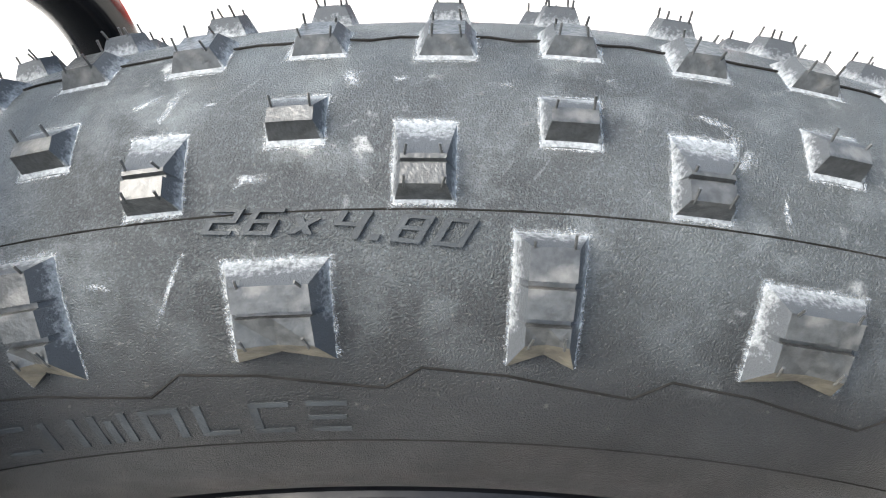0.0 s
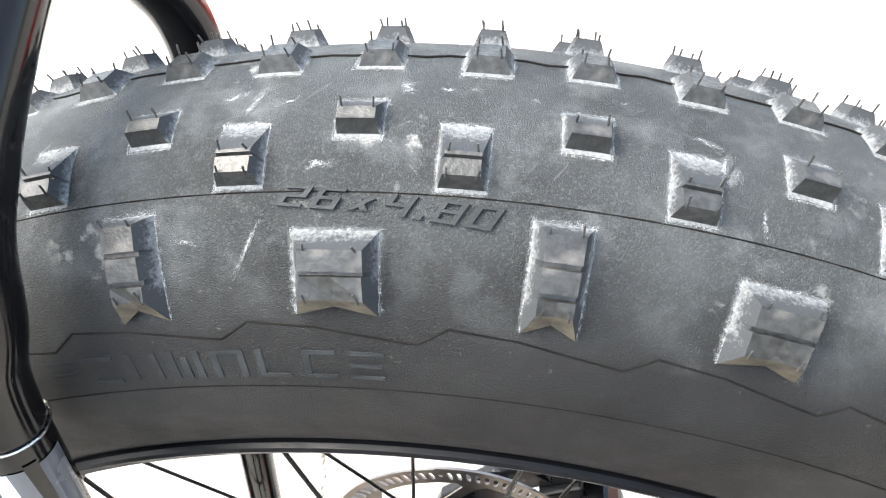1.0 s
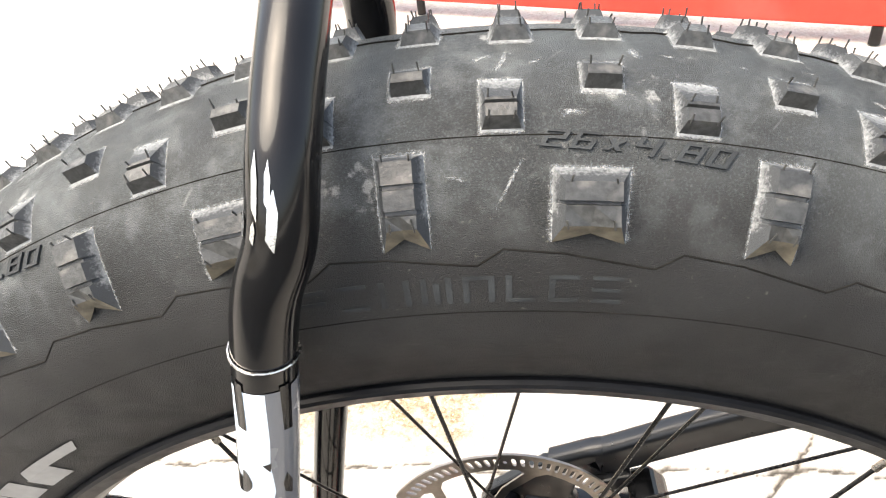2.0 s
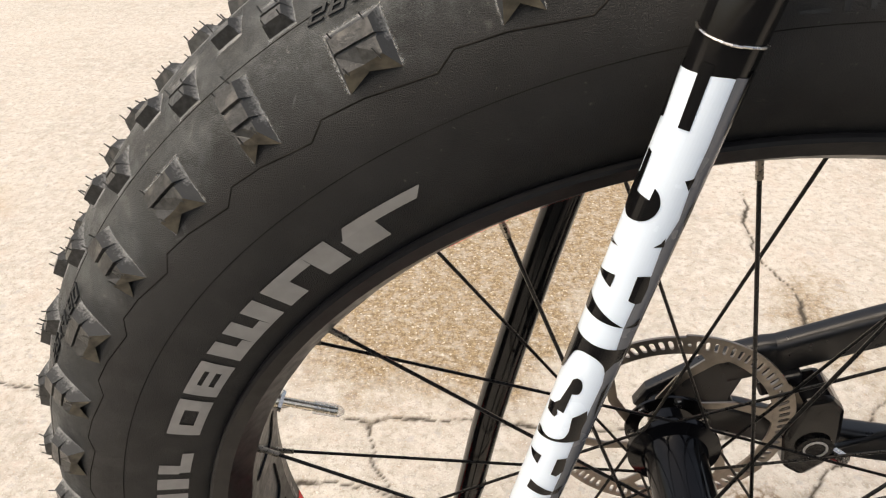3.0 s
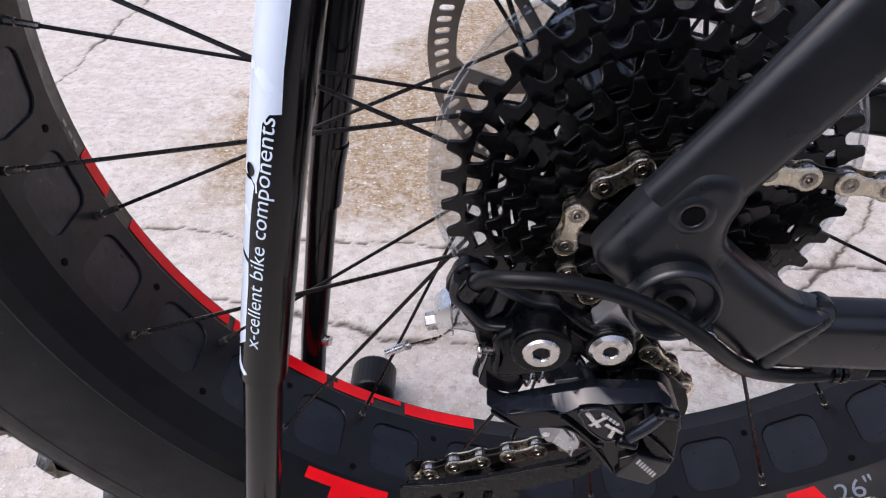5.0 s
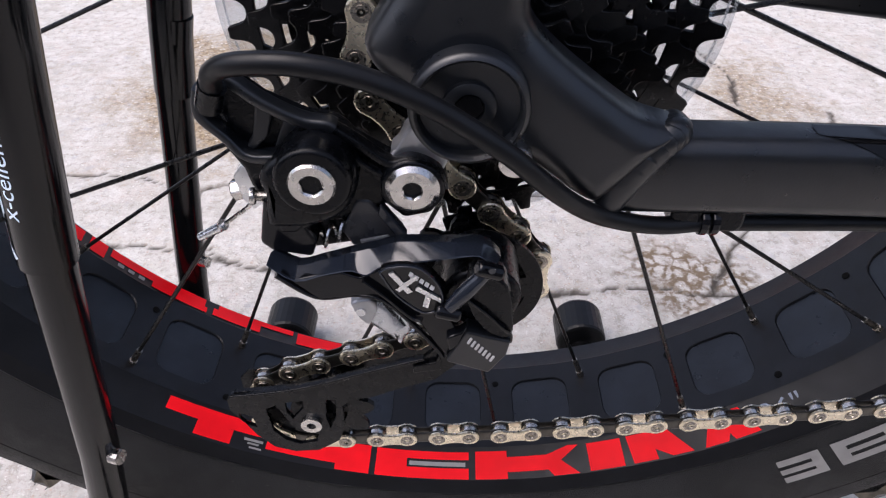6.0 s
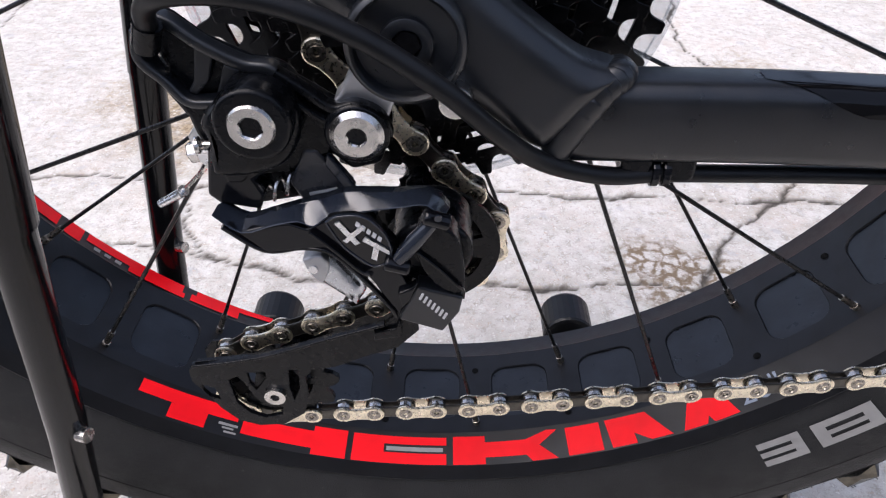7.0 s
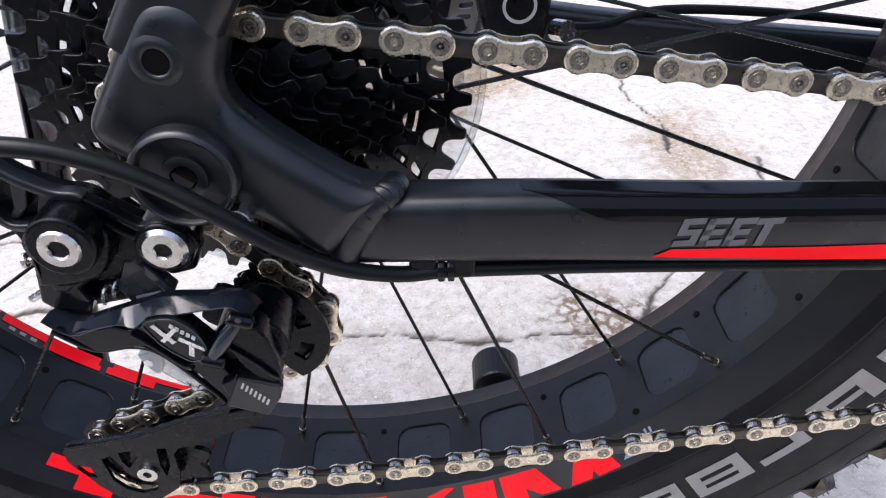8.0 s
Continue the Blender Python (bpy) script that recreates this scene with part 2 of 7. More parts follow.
def concrete():
    m = bpy.data.materials.new("old_concrete")
    m.use_nodes = True
    nt = m.node_tree
    b = nt.nodes["Principled BSDF"]
    tc = nt.nodes.new("ShaderNodeTexCoord")

    def noise_tex(sc, detail=6.0, rough=0.6):
        n = nt.nodes.new("ShaderNodeTexNoise")
        for key, val in (("Scale", sc), ("Detail", detail), ("Roughness", rough)):
            n.inputs[key].default_value = val
        nt.links.new(tc.outputs["Object"], n.inputs["Vector"])
        return n.outputs["Fac"]

    def rng(src, lo, hi, a=0.0, z=1.0):
        n = nt.nodes.new("ShaderNodeMapRange")
        for key, val in (("From Min", lo), ("From Max", hi), ("To Min", a), ("To Max", z)):
            n.inputs[key].default_value = val
        nt.links.new(src, n.inputs["Value"])
        return n.outputs["Result"]

    def mix(fac, a, z):
        n = nt.nodes.new("ShaderNodeMix")
        n.data_type = 'RGBA'
        nt.links.new(fac, n.inputs[0])
        for val, sock in ((a, n.inputs[6]), (z, n.inputs[7])):
            if isinstance(val, tuple):
                sock.default_value = (*val, 1)
            else:
                nt.links.new(val, sock)
        return n.outputs[2]

    def math_node(op, a, z):
        n = nt.nodes.new("ShaderNodeMath")
        n.operation = op
        for val, sock in ((a, n.inputs[0]), (z, n.inputs[1])):
            if isinstance(val, (int, float)):
                sock.default_value = val
            else:
                nt.links.new(val, sock)
        return n.outputs[0]

    col = mix(rng(noise_tex(3.0), 0.35, 0.65), (0.39, 0.37, 0.332), (0.50, 0.478, 0.436))
    col = mix(rng(noise_tex(34.0, 8.0, 0.75), 0.42, 0.60, 0, 0.85), col, (0.565, 0.555, 0.525))
    col = mix(rng(noise_tex(95.0, 5.0, 0.75), 0.51, 0.61, 0, 0.8), col, (0.30, 0.275, 0.24))
    col = mix(rng(noise_tex(15.0, 9.0, 0.8), 0.51, 0.63, 0, 0.5), col, (0.45, 0.385, 0.33))
    col = mix(rng(noise_tex(260.0, 3.0, 0.7), 0.58, 0.66, 0, 0.4), col, (0.25, 0.195, 0.16))
    col = mix(rng(noise_tex(190.0, 3.0, 0.6), 0.60, 0.66, 0, 0.8), col, (0.64, 0.628, 0.596))
    col = mix(rng(noise_tex(52.0, 2.0, 0.5), 0.62, 0.70, 0, 0.5), col, (0.36, 0.36, 0.37))
    # brown grit stain lying beyond the wheel
    def far_from(cx, cy, kx, ky):
        v1, v2, v3 = (nt.nodes.new("ShaderNodeVectorMath") for _ in range(3))
        v1.operation, v2.operation, v3.operation = 'SUBTRACT', 'MULTIPLY', 'LENGTH'
        v1.inputs[1].default_value, v2.inputs[1].default_value = (cx, cy, 0), (kx, ky, 0)
        nt.links.new(tc.outputs["Object"], v1.inputs[0])
        nt.links.new(v1.outputs[0], v2.inputs[0])
        nt.links.new(v2.outputs[0], v3.inputs[0])
        return v3.outputs["Value"]

    lobes = math_node('MINIMUM', far_from(-0.205, 0.69, 3.7, 3.9), far_from(0.02, 1.0, 5.2, 3.2))
    edge = math_node('ADD', lobes, rng(noise_tex(7.0, 9.0, 0.7), 0.3, 0.7, -0.34, 0.34))
    stain = rng(edge, 0.80, 1.10, 0.95, 0.0)
    stain = math_node('MULTIPLY', stain, rng(noise_tex(48.0, 7.0, 0.8), 0.36, 0.54, 0.30, 1.0))
    gritcol = mix(rng(noise_tex(140.0, 6.0, 0.8), 0.43, 0.58), (0.145, 0.10, 0.052), (0.36, 0.275, 0.165))
    col = mix(rng(noise_tex(210.0, 3.0, 0.6), 0.60, 0.68, 0, 0.55), col, (0.46, 0.34, 0.26))
    gritcol = mix(rng(noise_tex(150.0, 2.0, 0.5), 0.62, 0.68, 0, 0.85), gritcol, (0.68, 0.64, 0.56))
    col = mix(stain, col, gritcol)
    for cx, cy, kx, ky in ((0.425, 0.64, 13.0, 7.5),):
        rim_of = math_node('ADD', far_from(cx, cy, kx, ky), rng(noise_tex(14.0, 9.0, 0.7), 0.3, 0.7, -0.7, 0.7))
        col = mix(math_node('MULTIPLY', rng(rim_of, 0.55, 1.15, 0.75, 0.0), rng(noise_tex(80.0, 6.0, 0.75), 0.36, 0.56, 0.3, 1.0)), col, gritcol)
    # a broken patch: pale crumbs with brown dirt between them
    crumbs = nt.nodes.new("ShaderNodeTexVoronoi")
    crumbs.feature = 'DISTANCE_TO_EDGE'
    crumbs.inputs["Scale"].default_value = 62.0
    nt.links.new(tc.outputs["Object"], crumbs.inputs["Vector"])
    patch = math_node('ADD', far_from(0.232, 0.262, 15.0, 19.0), rng(noise_tex(22.0, 7.0, 0.7), 0.3, 0.7, -0.6, 0.6))
    between = rng(math_node('ADD', crumbs.outputs["Distance"], rng(noise_tex(90.0, 5.0, 0.7), 0.35, 0.65, -0.14, 0.14)), 0.04, 0.20, 1.0, 0.0)
    col = mix(math_node('MULTIPLY', rng(patch, 0.60, 1.15, 0.95, 0.0), between), col, (0.15, 0.105, 0.06))
    blotch = rng(noise_tex(1.7, 5.0), 0.60, 0.70, 0, 0.55)
    col = mix(blotch, col, (0.37, 0.29, 0.19))
    at = nt.nodes.new("ShaderNodeAttribute")
    at.attribute_name = "crack"
    col = mix(math_node('MULTIPLY', at.outputs["Fac"], rng(noise_tex(45.0, 7.0, 0.75), 0.40, 0.60, 0.0, 0.6)), col, (0.27, 0.225, 0.17))
    ac = nt.nodes.new("ShaderNodeAttribute")
    ac.attribute_name = "cleft"
    col = mix(math_node('MULTIPLY', ac.outputs["Fac"], rng(noise_tex(30.0, 5.0, 0.7), 0.30, 0.46, 0.35, 1.0)), col, (0.05, 0.042, 0.032))
    nt.links.new(col, b.inputs["Base Color"])
    b.inputs["Roughness"].default_value = 0.9
    bn = nt.nodes.new("ShaderNodeBump")
    bn.inputs["Strength"].default_value, bn.inputs["Distance"].default_value = 0.55, 0.004
    hgt = math_node('ADD', noise_tex(60.0, 8.0, 0.7), math_node('MULTIPLY', noise_tex(240.0, 4.0), 0.5))
    nt.links.new(hgt, bn.inputs["Height"])
    nt.links.new(bn.outputs[0], b.inputs["Normal"])
    return m


CONCRETE = concrete()


# ---- building helpers
def part(name, bm, material, parent=None, label="", smooth=False, bevel=0.0, auto=35, cast=False):
    """One mesh object from a bmesh, under a thing or a part."""
    me = bpy.data.meshes.new(name)
    if cast:
        for f in bm.faces:
            f.smooth = True
    if smooth:
        for f in bm.faces:
            f.smooth = True
        for e in bm.edges:
            if len(e.link_faces) == 2 and e.calc_face_angle(0) > radians(auto):
                e.smooth = False
    bm.to_mesh(me)
    bm.free()
    me.materials.append(material)
    ob = new(name, me)
    if parent is not None:
        while parent.parent and parent.parent.parent:
            parent = parent.parent
        ob.parent = parent
    if label:
        ob["label"] = label
    if bevel:
        md = ob.modifiers.new("bevel", 'BEVEL')
        md.width, md.segments, md.limit_method, md.angle_limit = bevel, (6 if cast else 2), 'ANGLE', radians(30)
        md.harden_normals = cast
    return ob


def thing(name, label, category, group="", kind=""):
    return tagged(new(name), label, category, group, kind)


AX = Vector((0, 0, 0.4006))  # the wheel's axle


def wp(r, deg, y):
    a = radians(deg)
    return Vector((r * math.cos(a), y, AX.z + r * math.sin(a)))


def revolve(profile, segs=180, closed=False, bm=None):
    """Turns a profile of (radius, y) about the axle."""
    bm = bm or bmesh.new()
    rings = []
    for k in range(segs):
        rings.append([bm.verts.new(wp(r, 360 * k / segs, y)) for r, y in profile])
    n = len(profile)
    for k in range(segs):
        a, b = rings[k], rings[(k + 1) % segs]
        for i in range(n if closed else n - 1):
            j = (i + 1) % n
            bm.faces.new((a[i], a[j], b[j], b[i]))
    bmesh.ops.recalc_face_normals(bm, faces=bm.faces)
    return bm


def prism(outline, y0, y1, bm=None):
    """An outline of (x, z) given depth from y0 to y1."""
    bm = bm or bmesh.new()
    a = [bm.verts.new((x, y0, z)) for x, z in outline]
    b = [bm.verts.new((x, y1, z)) for x, z in outline]
    bm.faces.new(a)
    bm.faces.new(b[::-1])
    for i in range(len(a)):
        j = (i + 1) % len(a)
        bm.faces.new((a[j], a[i], b[i], b[j]))
    bmesh.ops.recalc_face_normals(bm, faces=bm.faces)
    return bm


def pillow(outline, y0, y1, r, n=5):
    """An outline of (x, z) from the back y1 to the front y0, its front edge rounded with the radius r."""
    p = [Vector(q) for q in outline]
    m = len(p)
    turn = 1 if sum(p[k].cross(p[(k + 1) % m]) for k in range(m)) > 0 else -1
    inn, room = [], []
    for k in range(m):
        a, b = p[k] - p[k - 1], p[(k + 1) % m] - p[k]
        d = (a + b).normalized()
        inn.append(Vector((-d.y, d.x)) * turn)
        bend = turn * a.normalized().cross(b.normalized())
        room.append(min(1.0, 0.75 * (a.length + b.length) / 2 / max(bend, 1e-6) / r) if bend > 0 else 1.0)
    for _ in range(3):
        room = [min(room[k], 0.5 * room[k] + 0.25 * (room[k - 1] + room[(k + 1) % m]) if room[k] >= min(room[k - 1], room[(k + 1) % m]) else room[k]) for k in range(m)]
    bm, rows = bmesh.new(), []
    back = 1 if y1 > y0 else -1
    for off, y in [(0.0, y1)] + [(r * (1 - math.cos(radians(90 * k / n))), y0 + back * r * (1 - math.sin(radians(90 * k / n)))) for k in range(n + 1)]:
        rows.append([bm.verts.new((q.x + e.x * off * f, y, q.y + e.y * off * f)) for q, e, f in zip(p, inn, room)])
    for a, b in zip(rows, rows[1:]):
        for k in range(m):
            bm.faces.new((a[k], a[(k + 1) % m], b[(k + 1) % m], b[k]))
    caps = [bm.faces.new(rows[0][::-1]), bm.faces.new(rows[-1])]
    bmesh.ops.triangulate(bm, faces=caps)
    bmesh.ops.recalc_face_normals(bm, faces=bm.faces)
    return bm


def cast_body(outline, front, back, r, cell=0.0006):
    """A cast form: the outline's inside, flat in the middle at front and rounded off to its edge over the distance r."""
    o = np.array(outline)
    lo, hi = o.min(0) - 2 * cell, o.max(0) + 2 * cell
    gx, gz = np.arange(lo[0], hi[0], cell), np.arange(lo[1], hi[1], cell)
    X, Z = np.meshgrid(gx, gz)
    inside, dist = np.zeros(X.shape, bool), np.full(X.shape, 9.0)
    NX, NZ = X.copy(), Z.copy()
    for (ax, az), (bx, bz) in zip(o, np.roll(o, -1, 0)):
        cross = (az > Z) != (bz > Z)
        inside ^= cross & (X < (bx - ax) * (Z - az) / (bz - az if bz != az else 1e-9) + ax)
        dx, dz = bx - ax, bz - az
        t = np.clip(((X - ax) * dx + (Z - az) * dz) / max(dx * dx + dz * dz, 1e-12), 0, 1)
        px, pz = ax + t * dx, az + t * dz
        d = np.hypot(X - px, Z - pz)
        near = d < dist
        dist = np.where(near, d, dist)
        NX, NZ = np.where(near, px, NX), np.where(near, pz, NZ)
    grown = inside.copy()
    for sx in (-1, 0, 1):
        for sz in (-1, 0, 1):
            grown |= np.roll(np.roll(inside, sx, 1), sz, 0)
    edge = grown & ~inside
    X, Z, dist = np.where(edge, NX, X), np.where(edge, NZ, Z), np.where(edge, 0.0, dist)
    d = np.minimum(dist, r)
    Y = front + r - np.sqrt(np.maximum(r * r - (r - d) ** 2, 0))
    index = np.full(X.shape, -1)
    index[grown] = np.arange(grown.sum())
    a, b, c, e = index[:-1, :-1], index[:-1, 1:], index[1:, 1:], index[1:, :-1]
    some = inside[:-1, :-1] | inside[:-1, 1:] | inside[1:, 1:] | inside[1:, :-1]
    ok = some & (a >= 0) & (b >= 0) & (c >= 0) & (e >= 0)
    me = bpy.data.meshes.new("tmp")
    me.from_pydata(np.stack([X[grown], Y[grown], Z[grown]], 1).tolist(), [], np.stack([a[ok], b[ok], c[ok], e[ok]], 1).tolist())
    bm = bmesh.new()
    bm.from_mesh(me)
    bpy.data.meshes.remove(me)
    bmesh.ops.remove_doubles(bm, verts=bm.verts, dist=0.00002)
    ext = bmesh.ops.extrude_edge_only(bm, edges=[q for q in bm.edges if len(q.link_faces) == 1])
    for v in ext["geom"]:
        if isinstance(v, bmesh.types.BMVert):
            v.co.y = back
    bmesh.ops.recalc_face_normals(bm, faces=bm.faces)
    return bm


def catmull(points, n=8):
    pts = [Vector(p) for p in points]
    out = []
    for i in range(len(pts) - 1):
        p0, p1, p2, p3 = pts[max(i - 1, 0)], pts[i], pts[i + 1], pts[min(i + 2, len(pts) - 1)]
        for k in range(n):
            t = k / n
            out.append(0.5 * ((2 * p1) + (p2 - p0) * t + (2 * p0 - 5 * p1 + 4 * p2 - p3) * t * t + (3 * p1 - p0 - 3 * p2 + p3) * t ** 3))
    out.append(pts[-1])
    return out


def sweep(path, shape, bm=None, up=Vector((0, 1, 0)), caps=True):
    """Carries a cross-section along a path; shape(s) gives (side, up) offsets at the fraction s."""
    bm = bm or bmesh.new()
    rings = []
    n = len(path)
    for i, p in enumerate(path):
        d = (path[min(i + 1, n - 1)] - path[max(i - 1, 0)]).normalized()
        side = d.cross(up).normalized()
        nup = side.cross(d).normalized()
        rings.append([bm.verts.new(p + side * u + nup * v) for u, v in shape(i / max(n - 1, 1))])
    m = len(rings[0])
    for a, b in zip(rings, rings[1:]):
        for i in range(m):
            j = (i + 1) % m
            bm.faces.new((a[i], a[j], b[j], b[i]))
    if caps:
        bm.faces.new(rings[0][::-1])
        bm.faces.new(rings[-1])
    bmesh.ops.recalc_face_normals(bm, faces=bm.faces)
    return bm


def tube(path, r, seg=16, bm=None, up=Vector((0, 1, 0))):
    fn = r if callable(r) else (lambda s: r)
    return sweep([Vector(p) for p in path], lambda s: [(fn(s) * math.cos(2 * math.pi * k / seg), fn(s) * math.sin(2 * math.pi * k / seg)) for k in range(seg)], bm, up)


def rounded(w, h, r, n=4):
    """A rounded rectangle, w by h, about the origin."""
    out = []
    for cx, cy, a0 in ((w / 2 - r, h / 2 - r, 0), (-w / 2 + r, h / 2 - r, 90), (-w / 2 + r, -h / 2 + r, 180), (w / 2 - r, -h / 2 + r, 270)):
        for k in range(n + 1):
            a = radians(a0 + 90 * k / n)
            out.append((cx + r * math.cos(a), cy + r * math.sin(a)))
    return out


def disc(c, axis, r, h, seg=24, bm=None, bore=0.0):
    """A short cylinder from c along axis, with a bore if asked."""
    bm = bm or bmesh.new()
    ax = Vector(axis).normalized()
    u = ax.orthogonal().normalized()
    v = ax.cross(u)
    c = Vector(c)

    def ring(rad, off):
        return [bm.verts.new(c + ax * off + (u * math.cos(2 * math.pi * k / seg) + v * math.sin(2 * math.pi * k / seg)) * rad) for k in range(seg)]
    a, b = ring(r, 0), ring(r, h)
    if bore:
        a2, b2 = ring(bore, 0), ring(bore, h)
    for k in range(seg):
        j = (k + 1) % seg
        bm.faces.new((a[k], a[j], b[j], b[k]))
        if bore:
            bm.faces.new((a2[j], a2[k], b2[k], b2[j]))
            bm.faces.new((a[j], a[k], a2[k], a2[j]))
            bm.faces.new((b[k], b[j], b2[j], b2[k]))
    if not bore:
        bm.faces.new(a[::-1])
        bm.faces.new(b)
    bmesh.ops.recalc_face_normals(bm, faces=bm.faces)
    return bm


def arc(cx, cz, r, a0, a1, n=10):
    return [(cx + r * math.cos(radians(a0 + (a1 - a0) * k / n)), cz + r * math.sin(radians(a0 + (a1 - a0) * k / n))) for k in range(n + 1)]


def flat(polys, bm=None):
    bm = bm or bmesh.new()
    for poly in polys:
        bm.faces.new([bm.verts.new((u, v, 0)) for u, v in poly])
    return bm


def bar(u0, u1, v0, v1, lean=0.0):
    return [(u0, v0), (u1, v0), (u1 + lean, v1), (u0 + lean, v1)]


def applied(name, bm, place, step, material, parent, label="", vstep=0.0):
    """A flat shape in (u, v, lift), cut every step along u and laid on a surface by place(u, v, lift)."""
    us = [v.co.x for v in bm.verts]
    n0, n1 = math.floor(min(us) / step), math.ceil(max(us) / step)
    for k in range(n0, n1 + 1):
        bmesh.ops.bisect_plane(bm, geom=bm.verts[:] + bm.edges[:] + bm.faces[:], plane_co=(k * step, 0, 0), plane_no=(1, 0, 0), dist=1e-7)
    if vstep:
        vs = [v.co.y for v in bm.verts]
        for k in range(math.floor(min(vs) / vstep), math.ceil(max(vs) / vstep) + 1):
            bmesh.ops.bisect_plane(bm, geom=bm.verts[:] + bm.edges[:] + bm.faces[:], plane_co=(0, k * vstep, 0), plane_no=(0, 1, 0), dist=1e-7)
    for v in bm.verts:
        v.co = place(v.co.x, v.co.y, v.co.z)
    return part(name, bm, material, parent, label)


def text_mesh(body, depth=0.0):
    """Lettering as a bmesh, one unit high, its left end at 0. Returns it and its width."""
    cu = bpy.data.curves.new("lettering", 'FONT')
    cu.body, cu.size, cu.extrude, cu.resolution_u = body, 1.4, depth, 3
    ob = new("lettering", cu)
    me = bpy.data.meshes.new_from_object(ob.evaluated_get(bpy.context.evaluated_depsgraph_get()))
    bpy.data.objects.remove(ob)
    bpy.data.curves.remove(cu)
    bm = bmesh.new()
    bm.from_mesh(me)
    bpy.data.meshes.remove(me)
    x0, x1 = min(v.co.x for v in bm.verts), max(v.co.x for v in bm.verts)
    for v in bm.verts:
        v.co.x -= x0
    return bm, x1 - x0


# ---- ground: one sheet of cracked concrete
CRACKS = [
    [(-3.0, 0.56), (-1.5, 0.50), (-0.91, 0.467), (-0.81, 0.466), (-0.50, 0.432), (-0.375, 0.430), (-0.308, 0.408), (-0.16, 0.422), (-0.09, 0.405), (0.12, 0.398), (0.361, 0.390), (0.45, 0.382), (0.9, 0.372), (3.0, 0.33)],
    [(-2.0, 0.15), (-1.1, 0.19), (-0.755, 0.222), (-0.736, 0.214), (-0.669, 0.236), (-0.615, 0.213), (-0.564, 0.209), (-0.42, 0.298), (-0.274, 0.300), (-0.214, 0.274), (-0.144, 0.243), (-0.079, 0.252), (0.046, 0.243), (0.116, 0.241), (0.184, 0.243), (0.254, 0.240), (0.5, 0.262), (1.6, 0.24)],
]
SIDE_CRACKS = [
    [(-0.308, 0.408), (-0.290, 0.343), (-0.233, 0.280)],
    [(0.254, 0.240), (0.290, 0.310), (0.368, 0.381), (0.46, 0.47), (0.52, 0.60)],
    [(-0.78, 0.84), (-0.785, 1.07), (-0.776, 1.20), (-0.75, 1.9)],
    [(0.40, 0.62), (0.402, 0.73), (0.37, 0.86), (0.41, 1.05)],
]


def ground():
    gx, gy = np.arange(-1.4, 1.1001, 0.0042), np.arange(-0.3, 1.5001, 0.0042)
    X, Y = np.meshgrid(gx, gy)
    jx = X + 0.005 * np.sin(Y * 41 + 2.0 * np.sin(X * 17)) + 0.0016 * np.sin(Y * 143 + X * 31) + 0.0008 * np.sin(Y * 410 + X * 97)
    jy = Y + 0.005 * np.sin(X * 37 + 2.0 * np.sin(Y * 19)) + 0.0016 * np.sin(X * 131 + Y * 37) + 0.0008 * np.sin(X * 390 + Y * 89)
    best = np.full(X.shape, 9.0)
    for line in CRACKS + SIDE_CRACKS:
        for (ax, ay), (bx, by) in zip(line, line[1:]):
            dx, dy = bx - ax, by - ay
            t = np.clip(((jx - ax) * dx + (jy - ay) * dy) / (dx * dx + dy * dy), 0, 1)
            best = np.minimum(best, np.hypot(jx - ax - t * dx, jy - ay - t * dy))
    wide = 0.0030 + 0.0020 * np.sin(X * 29 + Y * 23) + 0.0018 * np.sin(X * 83 - Y * 57)
    deep = np.clip(1 - best / np.maximum(wide, 0.002), 0, 1)
    worn = np.clip(1 - best / (0.019 + 0.010 * np.sin(X * 13 + 5 * Y)), 0, 1)
    Z = -0.0030 * deep - 0.0006 * worn
    Z[0, :] = Z[-1, :] = Z[:, 0] = Z[:, -1] = 0
    nx, ny = len(gx), len(gy)
    verts = np.stack([X, Y, Z], -1).reshape(-1, 3)
    i = (np.arange(ny - 1)[:, None] * nx + np.arange(nx - 1)[None]).ravel()
    quads = np.stack([i, i + 1, i + 1 + nx, i + nx], 1)
    # the sheet goes on to the horizon
    far, k = 400.0, len(verts)
    outer = np.array([(-far, -far, 0), (far, -far, 0), (far, far, 0), (-far, far, 0)])
    c = [0, nx - 1, nx * ny - 1, nx * (ny - 1)]
    ring = np.array([[k, k + 1, c[1], c[0]], [k + 1, k + 2, c[2], c[1]], [k + 2, k + 3, c[3], c[2]], [k + 3, k, c[0], c[3]]])
    me = bpy.data.meshes.new("ground")
    me.from_pydata(np.vstack([verts, outer]).tolist(), [], np.vstack([quads, ring]).tolist())
    at = me.attributes.new("crack", 'FLOAT', 'POINT')
    at.data.foreach_set("value", np.concatenate([np.clip(worn ** 1.3 * (0.65 + 0.35 * np.sin(X * 11 + Y * 7)), 0, 0.9).ravel(), np.zeros(4)]))
    cl = me.attributes.new("cleft", 'FLOAT', 'POINT')
    cl.data.foreach_set("value", np.concatenate([np.clip(deep * 1.6, 0, 1).ravel(), np.zeros(4)]))
    me.polygons.foreach_set("use_smooth", [True] * len(me.polygons))
    me.materials.append(CONCRETE)
    return tagged(new("ground", me), "pale cracked concrete slab with brown gritty stains", "ground", kind="structure")


ground()


